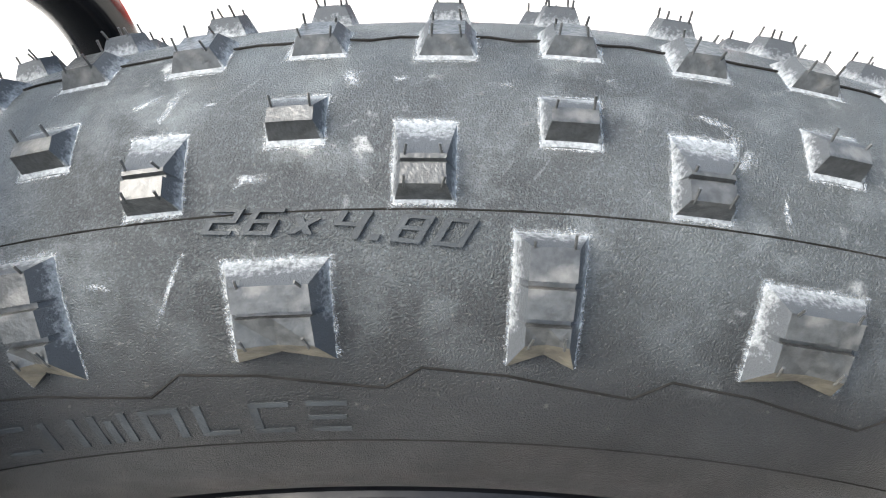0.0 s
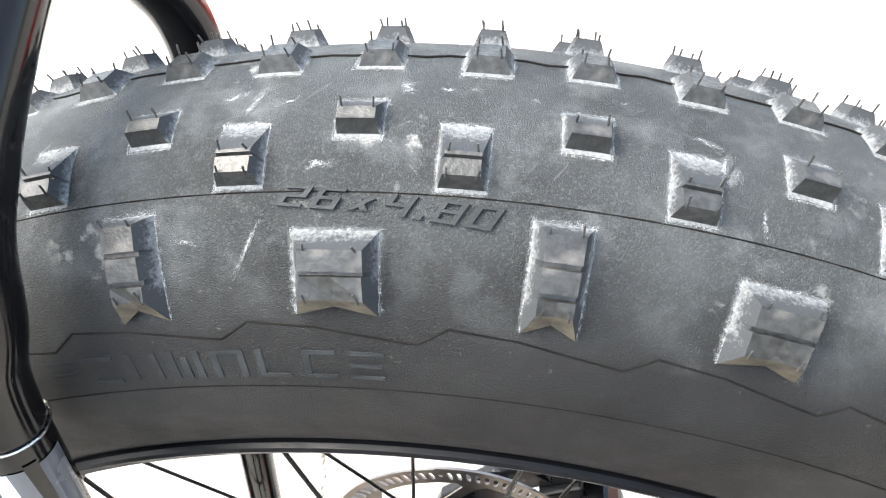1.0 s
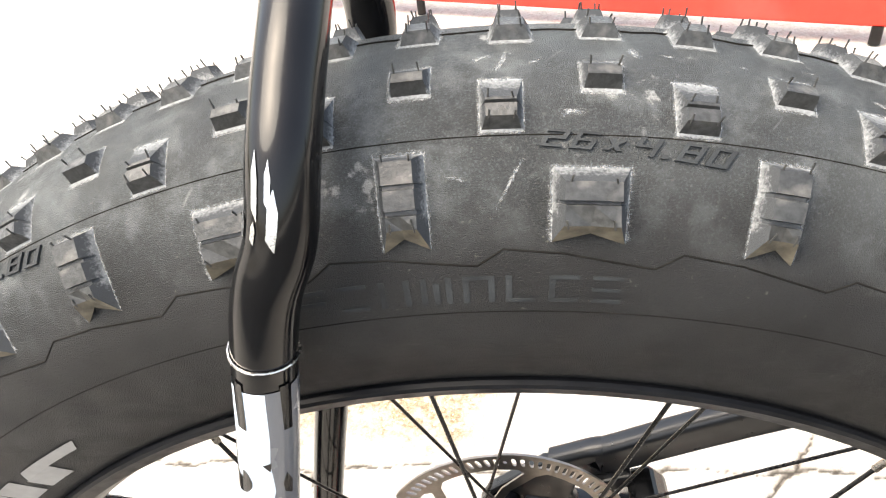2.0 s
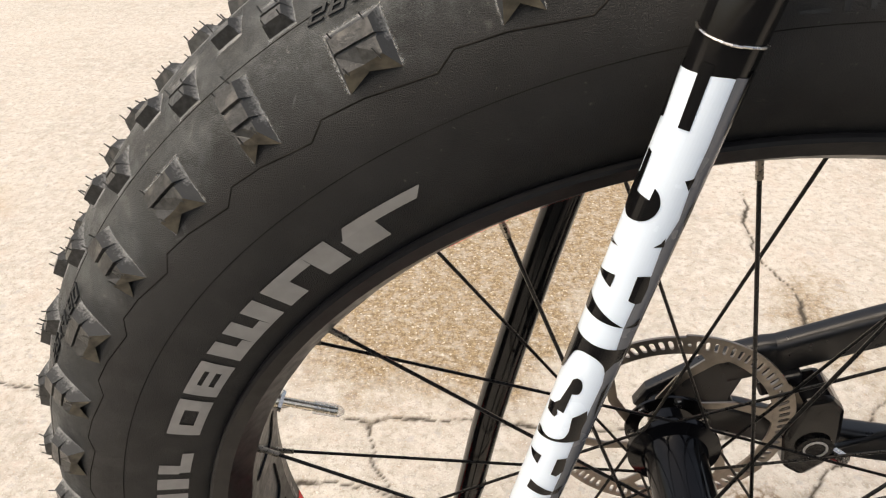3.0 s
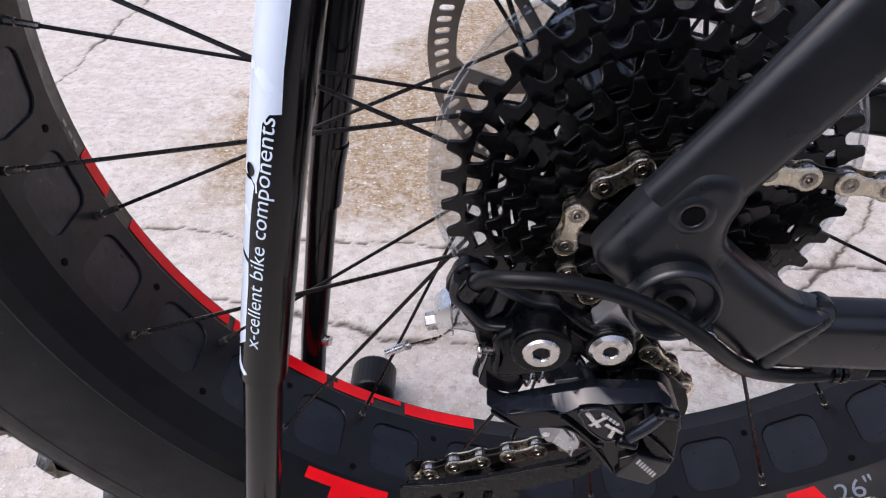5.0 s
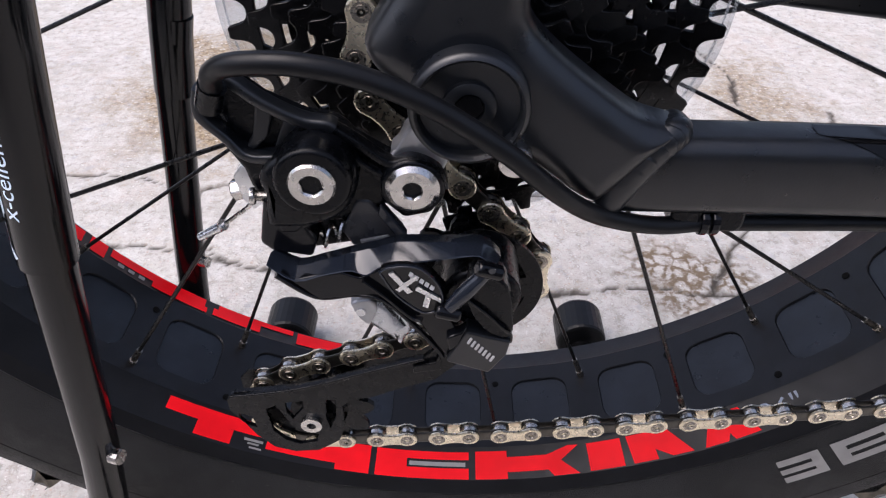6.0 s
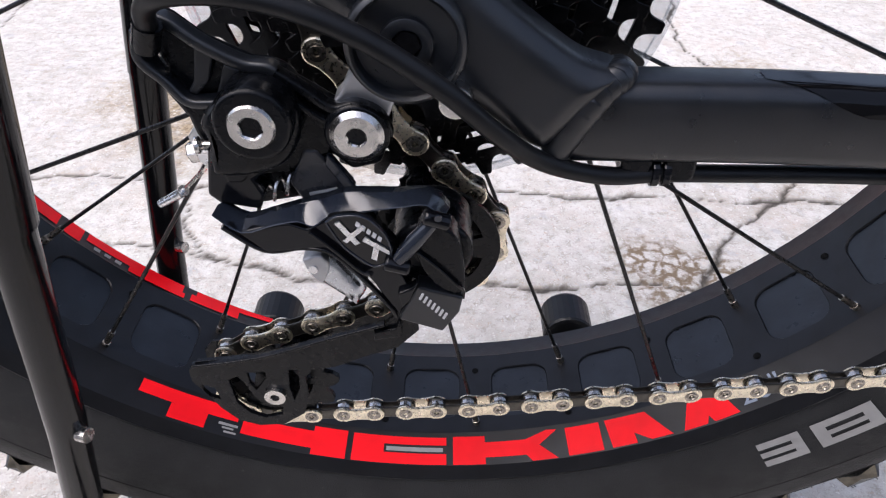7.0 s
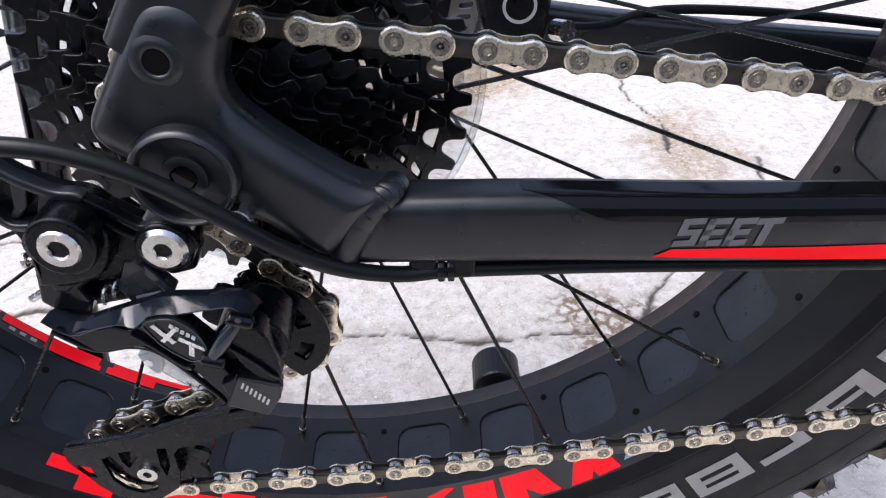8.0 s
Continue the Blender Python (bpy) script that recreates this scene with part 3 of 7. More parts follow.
# ---- the wheel
bike = wheel = thing("bicycle", "black fat-tyre bicycle with red decals standing on concrete", "bicycle")
HALF = [(0.287, 0.0435), (0.300, 0.051), (0.315, 0.0555), (0.330, 0.0570), (0.3405, 0.0562), (0.348, 0.0540), (0.354, 0.0512), (0.362, 0.0468), (0.370, 0.0420), (0.3765, 0.0365), (0.3815, 0.0300), (0.3860, 0.0222), (0.3896, 0.0125), (0.3914, 0.005)]
FARHALF = [(0.3924, 0.003), (0.3925, 0.010), (0.3917, 0.018), (0.3903, 0.025), (0.3883, 0.031), (0.3852, 0.037), (0.3808, 0.043), (0.374, 0.049), (0.363, 0.055), (0.350, 0.059), (0.335, 0.061), (0.315, 0.058), (0.300, 0.051), (0.287, 0.0435)]
CROWN = 0.0140  # where the mould's halves meet
CASING = [(r, -y) for r, y in HALF] + FARHALF


def fine_profile(pts, n=3):
    return [(p.x, p.y) for p in catmull([(r, y, 0) for r, y in pts], n)]


CR = np.array(fine_profile(CASING, 4))
LOW, HIGH, MID = int(np.argmin(CR[:, 1])), int(np.argmax(CR[:, 1])), int(np.argmax(CR[:, 0]))


def casing_at(s):
    """Radius, y and outward normal on the casing at the fraction s, 0 at the near bead and 1 at the far one."""
    k = s * (len(CR) - 1)
    i = min(int(k), len(CR) - 2)
    p = CR[i] + (CR[i + 1] - CR[i]) * (k - i)
    d = CR[min(i + 2, len(CR) - 1)] - CR[max(i - 1, 0)]
    d = d / np.hypot(*d)
    return p[0], p[1], (d[1], -d[0])


def s_of_y(y):
    """The fraction along the tread part of the casing where y is met."""
    idx = np.arange(len(CR))
    return float(np.interp(y, CR[LOW:HIGH + 1, 1], idx[LOW:HIGH + 1])) / (len(CR) - 1)


def s_of_r(r):
    """The fraction on the near sidewall where the radius is met."""
    return float(np.interp(r, CR[:MID + 1, 0], np.arange(MID + 1))) / (len(CR) - 1)


def on_casing(s, deg, lift):
    r, y, nrm = casing_at(s)
    return wp(r + nrm[0] * lift, deg, y + nrm[1] * lift)


tyre = part("tyre", revolve([tuple(p) for p in CR.tolist()], 300), RUBBER, wheel, "black fat tyre with raised tread knobs", smooth=True, auto=60)


def knob_mesh(y0, y1, width, height, slots, notch, ends, whiskers=4, top=0.31):
    """A tread block at angle 0: steep outer end, flat top with cut slots, long ramp to the crown, talc round its foot.
    ends gives the fractions of its length where the shelf ends, the top begins and the top ends."""
    bm = bmesh.new()
    dust = bm.verts.layers.float.new("talc")
    s0, s1 = s_of_y(y0), s_of_y(y1)
    shelf, toe, heel = ends
    st = [(0.0, 0.0)] + ([(shelf, 0.05)] if shelf else []) + [(toe, 1.0)]
    for f in slots:
        st += [(f - 0.028, 1.0), (f - 0.020, 0.72), (f + 0.020, 0.72), (f + 0.028, 1.0)]
    st += [(heel, 1.0), (1.0, 0.0)]
    vb, vt = [], []

    def vert(co, talc):
        v = bm.verts.new(co)
        v[dust] = talc
        return v
    for f, lift in st:
        s = s0 + (s1 - s0) * f
        h = height * lift * random.uniform(0.97, 1.03)
        w = width * (top if lift > 0.5 else 0.44) * random.uniform(0.97, 1.03)
        tf = 0.42 if notch and f < 0.3 else 1.0
        vb.append([vert(on_casing(s, k * width / 2, -0.0001), tf) for k in (-1, 1)])
        vt.append([vert(on_casing(s, k * w, h - (0.0016 if notch and f == toe and k == 0 else 0)), 0.22 if lift > 0.5 else 1.0) for k in (-1, 0, 1)] if lift else None)

    def face(vs, kind):
        bm.faces.new(vs).material_index = kind
    for k in range(len(st) - 1):
        a, b = vt[k], vt[k + 1]
        if a and b:
            face((a[0], a[1], b[1], b[0]), 0)
            face((a[1], a[2], b[2], b[1]), 0)
            face((vb[k][0], a[0], b[0], vb[k + 1][0]), 1)
            face((a[2], vb[k][1], vb[k + 1][1], b[2]), 1)
        elif b:
            end = 2 if notch else 1
            face((vb[k][0], b[0], vb[k + 1][0]), 1)
            face((b[2], vb[k][1], vb[k + 1][1]), 1)
            foot = (vb[k][0].co + vb[k][1].co) / 2
            mid = vert(foot + (b[1].co - foot) * (0.6 if notch else 0.0), 1.0)
            face((vb[k][0], mid, b[1], b[0]), end)
            face((mid, vb[k][1], b[2], b[1]), end)
        else:
            face((a[0], vb[k][0], vb[k + 1][0]), 1)
            face((vb[k][1], a[2], vb[k + 1][1]), 1)
            face((a[0], vb[k + 1][0], vb[k + 1][1], a[2], a[1]), 1)
    # talc on the casing round the foot, thinning outwards
    e = (s1 - s0) * 0.13
    rim_in = [(s0 + e * 0.1, -0.49), (s0 + e * 0.1, 0.49), (s1 - e * 0.2, 0.49), (s1 - e * 0.2, -0.49)]
    front = s0 + e * 0.5 if notch else s0 - e * 0.8
    rim_out = [(front, -0.64), (front, 0.64), (s1 + e, 0.63), (s1 + e, -0.63)]
    for i in range(1 if notch else 0, 4):
        j = (i + 1) % 4
        ring = []
        for n in range(7):
            f = n / 6
            ring.append([vert(on_casing(p[0] + (q[0] - p[0]) * f, (p[1] + (q[1] - p[1]) * f) * width, 0.00022), talc) for p, q, talc in ((rim_in[i], rim_in[j], 1.0), (rim_out[i], rim_out[j], 0.0))])
        for p, q in zip(ring, ring[1:]):
            face((p[0], p[1], q[1], q[0]), 3)
    bmesh.ops.recalc_face_normals(bm, faces=bm.faces)
    # moulding whiskers at the top's corners
    tops = [v for v, (f, lift) in zip(vt, st) if lift > 0.5]
    for n in range(whiskers):
        row = tops[-1] if n < 2 else tops[0]
        p = row[0 if n % 2 else 2].co.lerp(row[1].co, 0.18)
        out = (p - Vector((0, p.y * 0.2, AX.z))).normalized()
        q = p + out * random.uniform(0.0018, 0.0032) + Vector((random.uniform(-1, 1), random.uniform(-1, 1), random.uniform(-1, 1))) * 0.0008
        tube([p - out * 0.001, q], 0.00032, 5, bm)
    me = bpy.data.meshes.new("tread_knob")
    bm.to_mesh(me)
    bm.free()
    for m in (KNOB, DUSTY, KNOBDIRT, FRINGE):
        me.materials.append(m)
    return me


def turned(mesh, deg, name, parent):
    """A piece on shared mesh data, turned about the axle."""
    ob = new(name, mesh)
    ob.parent = parent
    ob.matrix_basis = Matrix.Translation(AX) @ Matrix.Rotation(-radians(deg), 4, 'Y') @ Matrix.Translation(-AX)
    return ob


STEP = 360 / 42


def knob_angle(a):
    """The tread's spacing is uneven: seven wide spaces over the crown, then 41 narrower ones round the rest."""
    n = (a - 114.6 - STEP) / STEP
    n = (n + 7) % 48 - 7
    return 123.1 + (n * STEP if n < 0 else n * 7.4 if n < 20 else 148 + (n - 20) * (360 - 7 * STEP - 148) / 21)


ROWS = [
    (75.05, 2 * STEP, [knob_mesh(-0.0520, -0.0366, 2.30, 0.0060, (0.42, 0.66), True, (0, 0.26, 0.90)) for _ in range(3)]),
    (83.62, 2 * STEP, [knob_mesh(-0.0515, -0.0402, 3.45, 0.0062, (0.55,), True, (0, 0.26, 0.80), top=0.36) for _ in range(3)]),
    (78.98, STEP, [knob_mesh(-0.0328, -0.0160, 1.95, 0.0050, (0.42,), False, (0.06, 0.17, 0.50), top=0.35) for _ in range(4)]),
    (83.07, STEP, [knob_mesh(-0.0216, -0.0084, 1.90, 0.0050, (), False, (0.13, 0.22, 0.45), whiskers=2, top=0.37) for _ in range(4)]),
    (78.44, STEP, [knob_mesh(0.0022, 0.0185, 2.05, 0.0046, (), False, (0.15, 0.27, 0.72), whiskers=4, top=0.30) for _ in range(3)]),
    (74.25, STEP, [knob_mesh(0.0046, 0.0190, 2.05, 0.0044, (), False, (0.15, 0.27, 0.72), whiskers=4, top=0.30) for _ in range(3)]),
]
for start, step, kinds in ROWS:
    for k in range(round(48 * STEP / step)):
        turned(kinds[k % len(kinds)], knob_angle(start + k * step), "tread_knob", tyre)
# the tread's far half, joined
bm = bmesh.new()
for start, y0, y1, w in ((78.45, 0.0372, 0.0268, 1.7), (74.3, 0.0372, 0.0268, 1.7), (79.0 + STEP / 2, 0.0480, 0.0400, 2.05), (75.05 + STEP / 2, 0.0580, 0.0500, 2.8)):
    me = knob_mesh(y0, y1, w, 0.0050, (), False, (0.1, 0.2, 0.75), whiskers=4)
    for k in range(48):
        m = Matrix.Translation(AX) @ Matrix.Rotation(-radians(knob_angle(start + k * STEP)), 4, 'Y') @ Matrix.Translation(-AX)
        n0 = len(bm.verts)
        bm.from_mesh(me)
        bm.verts.ensure_lookup_table()
        for v in bm.verts[n0:]:
            v.co = m @ v.co
far_tread = part("far_tread", bm, KNOB, tyre, "black tread knobs of the far shoulder")
far_tread.data.materials.append(DUSTY)
far_tread.data.materials.append(KNOBDIRT)
far_tread.data.materials.append(FRINGE)
far_tread["kind"] = "stuff"



def wall(deg, g, lift):
    """The near sidewall's print band: g is 0 at its outer edge, 1 at its inner."""
    return on_casing(s_of_r(0.3146 - 0.0148 * g), deg, 0.0005 + lift)


# plain grey print shapes round the sidewall
def sidewall_print(shapes):
    applied("sidewall_print", flat(shapes), wall, 0.6, LETTER, tyre, "pale grey print on the sidewall")


sidewall_print([bar(119.0, 125.6, 0.0, 0.34, 0.8), bar(123.4, 126.6, 0.34, 1.0)])
sidewall_print([bar(127.4, 129.8, 0.0, 1.0), bar(129.8, 132.3, 0.0, 0.36), bar(132.3, 134.6, 0.0, 1.0)])
sidewall_print([bar(135.6, 137.4, 0.0, 1.0), bar(137.4, 138.6, 0.62, 1.0), bar(138.6, 140.2, 0.0, 1.0), bar(140.2, 141.3, 0.62, 1.0), bar(141.3, 143.0, 0.0, 1.0)])
sidewall_print([bar(144.0, 148.6, 0.0, 0.26), bar(144.0, 148.6, 0.40, 0.60), bar(144.0, 148.6, 0.76, 1.0), bar(144.0, 145.2, 0.26, 0.76), bar(147.2, 148.6, 0.26, 0.40), bar(147.2, 148.6, 0.60, 0.76)])
sidewall_print([bar(149.4, 154.6, 0.0, 0.28), bar(149.4, 154.6, 0.72, 1.0), bar(149.4, 150.9, 0.28, 0.72), bar(153.1, 154.6, 0.28, 0.72)])
sidewall_print([bar(157.6, 160.8, 0.66, 1.0), bar(159.6, 161.0, 0.0, 0.66)])
sidewall_print([bar(161.9, 163.6, 0.0, 1.0)])
sidewall_print([bar(164.4, 166.3, 0.0, 1.0), bar(166.3, 167.3, 0.64, 1.0), bar(167.3, 169.1, 0.0, 1.0), bar(169.1, 170.2, 0.64, 1.0), bar(170.2, 172.2, 0.0, 1.0)])
sidewall_print([bar(304.0, 308.2, 0.0, 0.27), bar(304.0, 308.2, 0.40, 0.62), bar(304.0, 308.2, 0.76, 1.0), bar(307.2, 308.2, 0.0, 1.0)])
sidewall_print([bar(309.4, 315.4, 0.0, 0.27), bar(309.4, 315.4, 0.42, 0.60), bar(309.4, 315.4, 0.76, 1.0), bar(309.4, 310.6, 0.2, 0.8), bar(314.2, 315.4, 0.2, 0.8)])
sidewall_print([bar(316.4, 321.6, 0.0, 0.28), bar(320.2, 321.6, 0.28, 1.0)])
sidewall_print([bar(323.2, 324.8, 0.0, 1.0), bar(328.2, 329.8, 0.0, 1.0), bar(324.8, 328.2, 0.72, 1.0), bar(324.8, 328.2, 0.36, 0.54)])
sidewall_print([bar(331.4, 333.0, 0.0, 1.0), bar(333.0, 337.0, 0.0, 0.28), bar(337.0, 338.6, 0.0, 1.0)])
for a, b in ((175.4, 179.6), (180.1, 184.3), (184.9, 189.0)):
    applied("sidewall_label", flat([bar(a, b, 0.02, 1.05)]), wall, 0.6, LABELGREY, tyre, "grey rectangular label")
GLYPHS = {
    "E": [bar(0, 0.28, 0, 1), bar(0.28, 1, 0, 0.22), bar(0.28, 1, 0.4, 0.6), bar(0.28, 1, 0.78, 1)],
    "V": [[(0, 1), (0.28, 1), (0.5, 0.35), (0.72, 1), (1, 1), (0.64, 0), (0.36, 0)]],
    "O": [bar(0, 0.26, 0, 1), bar(0.74, 1, 0, 1), bar(0.26, 0.74, 0, 0.22), bar(0.26, 0.74, 0.78, 1)],
    "L": [bar(0, 0.28, 0, 1), bar(0.28, 1, 0, 0.22)],
    "S": [bar(0, 1, 0, 0.22), bar(0.72, 1, 0.22, 0.4), bar(0, 1, 0.4, 0.6), bar(0, 0.28, 0.6, 0.78), bar(0, 1, 0.78, 1)],
}
for word, a, b in (("EVO", 175.65, 179.85), ("LS", 180.3, 183.75)):
    step = (b - a) / len(word)
    for k, letter in enumerate(word):
        shapes = [[(a + step * (k + 0.84 * x), 0.35 + 0.31 * y) for x, y in shape] for shape in GLYPHS[letter]]
        applied("label_letter", flat(shapes), lambda d, g, l: wall(d, g, 0.0003), 0.3, LETTER2, tyre, "white printed letter")
for a, b in ((175.7, 178.3), (180.3, 182.7)):
    for k in range(8):
        f = a + (b - a) * k / 8
        applied("label_bar", flat([bar(f, f + 0.22, 0.06, 0.16)]), lambda d, g, l: wall(d, g, l + 0.0003), 1.0, LETTER2, tyre)
for k in range(2):
    applied("label_bar", flat([bar(185.2 + 0.6 * k, 185.55 + 0.6 * k, 0.70, 0.96)]), lambda d, g, l: wall(d, g, l + 0.0003), 1.0, LETTER2, tyre)
star = []
for k in range(5):
    a0 = 72 * k + 10
    star.append([(187.6 + 1.0 * math.cos(radians(a0 - 36)) * 0.5, 0.44 + 0.21 * math.sin(radians(a0 - 36))), (187.6 + 2.1 * math.cos(radians(a0)), 0.44 + 0.56 * math.sin(radians(a0))), (187.6 + 1.0 * math.cos(radians(a0 + 36)) * 0.5, 0.44 + 0.21 * math.sin(radians(a0 + 36))), (187.6, 0.44)])
applied("label_star", flat(star), lambda d, g, l: wall(d, g, l + 0.0003), 1.0, WHITE, tyre, "white printed star")


def size_text(start):
    """The moulded size 26 x 4.80 in leaning block figures."""
    w, t, gap = 0.60, 0.14, 0.20
    seg = {"a": (0, w, 1 - t, 1), "g": (0, w, 0.5 - t / 2, 0.5 + t / 2), "d": (0, w, 0, t), "f": (0, t, 0.5 - t / 2, 1), "b": (w - t, w, 0.5 - t / 2, 1), "e": (0, t, 0, 0.5 + t / 2), "c": (w - t, w, 0, 0.5 + t / 2)}
    figures = {"2": "abged", "6": "afgedc", "4": "fgbc", "8": "abcdefg", "0": "abcdef"}
    polys, u = [], 0.0
    for ch in "26 x 4.80":
        if ch in figures:
            for k, q in enumerate(figures[ch]):
                polys.append(([bar(u + seg[q][0], u + seg[q][1], seg[q][2], seg[q][3])], 0.06 + 0.0008 * k))
            u += w + gap
        elif ch == "x":
            polys += [([[(u, 0.08), (u + 0.16, 0.08), (u + 0.5, 0.66), (u + 0.34, 0.66)]], 0.06), ([[(u + 0.34, 0.08), (u + 0.5, 0.08), (u + 0.16, 0.66), (u, 0.66)]], 0.061)]
            u += 0.5 + gap
        elif ch == ".":
            polys.append(([bar(u, u + 0.18, 0, 0.2)], 0.06))
            u += 0.18 + gap
        else:
            u += 0.08
    bm = bmesh.new()
    for poly, h in polys:
        one = flat(poly)
        r = bmesh.ops.extrude_face_region(one, geom=one.faces[:])
        bmesh.ops.translate(one, vec=(0, 0, h), verts=[v for v in r["geom"] if isinstance(v, bmesh.types.BMVert)])
        me = bpy.data.meshes.new("tmp")
        one.to_mesh(me)
        one.free()
        bm.from_mesh(me)
        bpy.data.meshes.remove(me)
    wide = u - gap

    def put(u, v, l):
        f = u / wide
        y = -0.0363 - 0.0028 * f + 0.0039 * v
        return on_casing(s_of_y(y), start - 8.2 * f - 0.50 * v, 0.0002 + 0.012 * l)
    applied("size_marking", bm, put, 0.2, MOULD, tyre, "raised moulded tyre size")


for k in range(3):
    size_text(85.9 + 4 * STEP * k)
# worn maker's emboss, as plain raised bars of uneven form
for k, lay in enumerate(((0, 2), (0, 1), (3, 4), (3, 5, 4), (0, 3, 4), (3, 1), (0, 3, 1), (0, 1, 2))):
    a = 98.2 - 2.15 * k
    kinds = [bar(a - 1.5, a, 0.0, 0.13), bar(a - 1.5, a, 0.87, 1.0), bar(a - 1.4, a, 0.44, 0.56), bar(a - 0.32, a, 0.0, 1.0), bar(a - 1.6, a - 1.28, 0.0, 1.0), bar(a - 0.96, a - 0.64, 0.2, 1.0)]
    for n, kind in enumerate(lay):
        bm = flat([kinds[kind]])
        ext = bmesh.ops.extrude_face_region(bm, geom=bm.faces[:])
        bmesh.ops.translate(bm, vec=(0, 0, 0.00045 + 0.00002 * n), verts=[v for v in ext["geom"] if isinstance(v, bmesh.types.BMVert)])
        applied("emboss_bar", bm, lambda d, g, l: on_casing(s_of_r(0.3443 - 0.0088 * g), d, l - 0.0001), 0.6, MOULD, tyre)


def line_on_tyre(name, pts, r=0.00035):
    part(name, tube(pts, r, 5), SEAM, tyre)


zig = []
for k in range(48):
    a = 88.9 - STEP * k
    zig += [on_casing(s_of_r(0.3472), knob_angle(a), 0.0), on_casing(s_of_r(0.3517), knob_angle(a - 1.3), 0.0), on_casing(s_of_r(0.3505), knob_angle(a - 4.2), 0.0)]
fine = []
for k in range(len(zig)):
    a, b = zig[k], zig[(k + 1) % len(zig)]
    fine += [a.lerp(b, j / 6) for j in range(6)]
fine = [AX + Vector((p.x, 0, p.z - AX.z)) + Vector((0, casing_at(s_of_r(math.hypot(p.x, p.z - AX.z)))[1] + 0.00012, 0)) for p in fine]
line_on_tyre("mould_line", fine + fine[:1])
line_on_tyre("parting_line", [on_casing(s_of_y(CROWN + 0.0007 * math.sin(2.3 * k) + 0.0005 * math.sin(5.1 * k)), 1.0 * k, 0.0001) for k in range(361)], 0.00045)
line_on_tyre("fine_line", [on_casing(s_of_y(-0.0335), 2.0 * k, -0.00012) for k in range(181)], 0.0003)
line_on_tyre("fine_line", [on_casing(s_of_r(0.3315), 2.0 * k, -0.00012) for k in range(181)], 0.0003)



def scuff_mark(deg, y, long, wide, turn):
    """A torn streak of talc on the casing, thickest along its middle."""
    bm = bmesh.new()
    dust = bm.verts.layers.float.new("talc")
    n, m, rows = 9, 5, []
    ca, sa = math.cos(radians(turn)), math.sin(radians(turn))
    for i in range(n):
        row = []
        for j in range(m):
            u, v = (i / (n - 1) - 0.5), (j / (m - 1) - 0.5)
            w = v * wide * (0.7 + 0.6 * random.random()) + 0.12 * wide * math.sin(9 * u + deg)
            x, yy = u * long * ca - w * sa, u * long * sa + w * ca
            vt = bm.verts.new(on_casing(s_of_y(y + yy), deg - math.degrees(x / 0.385), 0.00025))
            vt[dust] = max(0.0, 1.15 - 2.1 * max(abs(u), abs(v)) ** 1.2) * random.uniform(0.75, 1.0)
            row.append(vt)
        rows.append(row)
    for a, b in zip(rows, rows[1:]):
        for j in range(m - 1):
            bm.faces.new((a[j], a[j + 1], b[j + 1], b[j]))
    bmesh.ops.recalc_face_normals(bm, faces=bm.faces)
    part("scuff_mark", bm, FRINGE, tyre, "pale torn talc smear")


for spot in ((87.4, -0.0075, 0.017, 0.0050, 60), (88.3, -0.0060, 0.012, 0.0035, 15), (85.9, -0.0085, 0.008, 0.0030, 20), (81.4, -0.0035, 0.008, 0.0060, 70), (79.8, -0.0040, 0.005, 0.0025, 10), (76.4, -0.0060, 0.007, 0.0030, -45), (69.9, -0.0110, 0.017, 0.0040, -25), (69.3, -0.0180, 0.018, 0.0045, 62), (68.9, -0.0200, 0.009, 0.0060, 20), (84.3, -0.0275, 0.012, 0.0028, 8), (87.2, -0.0430, 0.020, 0.0016, 42), (89.6, -0.0420, 0.014, 0.0014, -10), (67.6, -0.0290, 0.012, 0.0022, -80), (73.0, -0.0020, 0.006, 0.0020, 30)):
    scuff_mark(*spot)

# the rim, with a pocket cut between each two spokes
RIM0 = 139.7  # the first spoke hole
rim = part("rim", revolve([(0.2875, -0.0420), (0.2893, -0.0445), (0.2896, -0.0468), (0.2888, -0.0484), (0.2872, -0.0488), (0.2856, -0.0478), (0.2800, -0.0445), (0.2712, -0.0305), (0.2705, -0.0290)], 192), RIMBLACK, wheel, "black alloy rim with cut-out pockets", smooth=True, auto=25)
part("rim_edge", revolve([(0.2705, 0.0290), (0.2712, 0.0305), (0.2742, 0.0438), (0.2885, 0.0445), (0.2890, 0.0425), (0.2875, 0.0405)], 192), RIMBLACK, rim, smooth=True, auto=25)
part("rim_tape", revolve([(0.2719, -0.030), (0.2719, 0.030)], 192), TAPE, rim, "black rim tape seen in the pockets", smooth=True)


for k in range(6):
    a = 178.0 + 0.48 * k
    applied("tape_mark", flat([bar(a, a + 0.26, -0.004 - 0.0024 * k - 0.0045, -0.004 - 0.0024 * k)]), lambda d, g, l: Vector(wp(0.2716, d, g)), 1.0, LETTER2, rim, "pale handwritten bar")


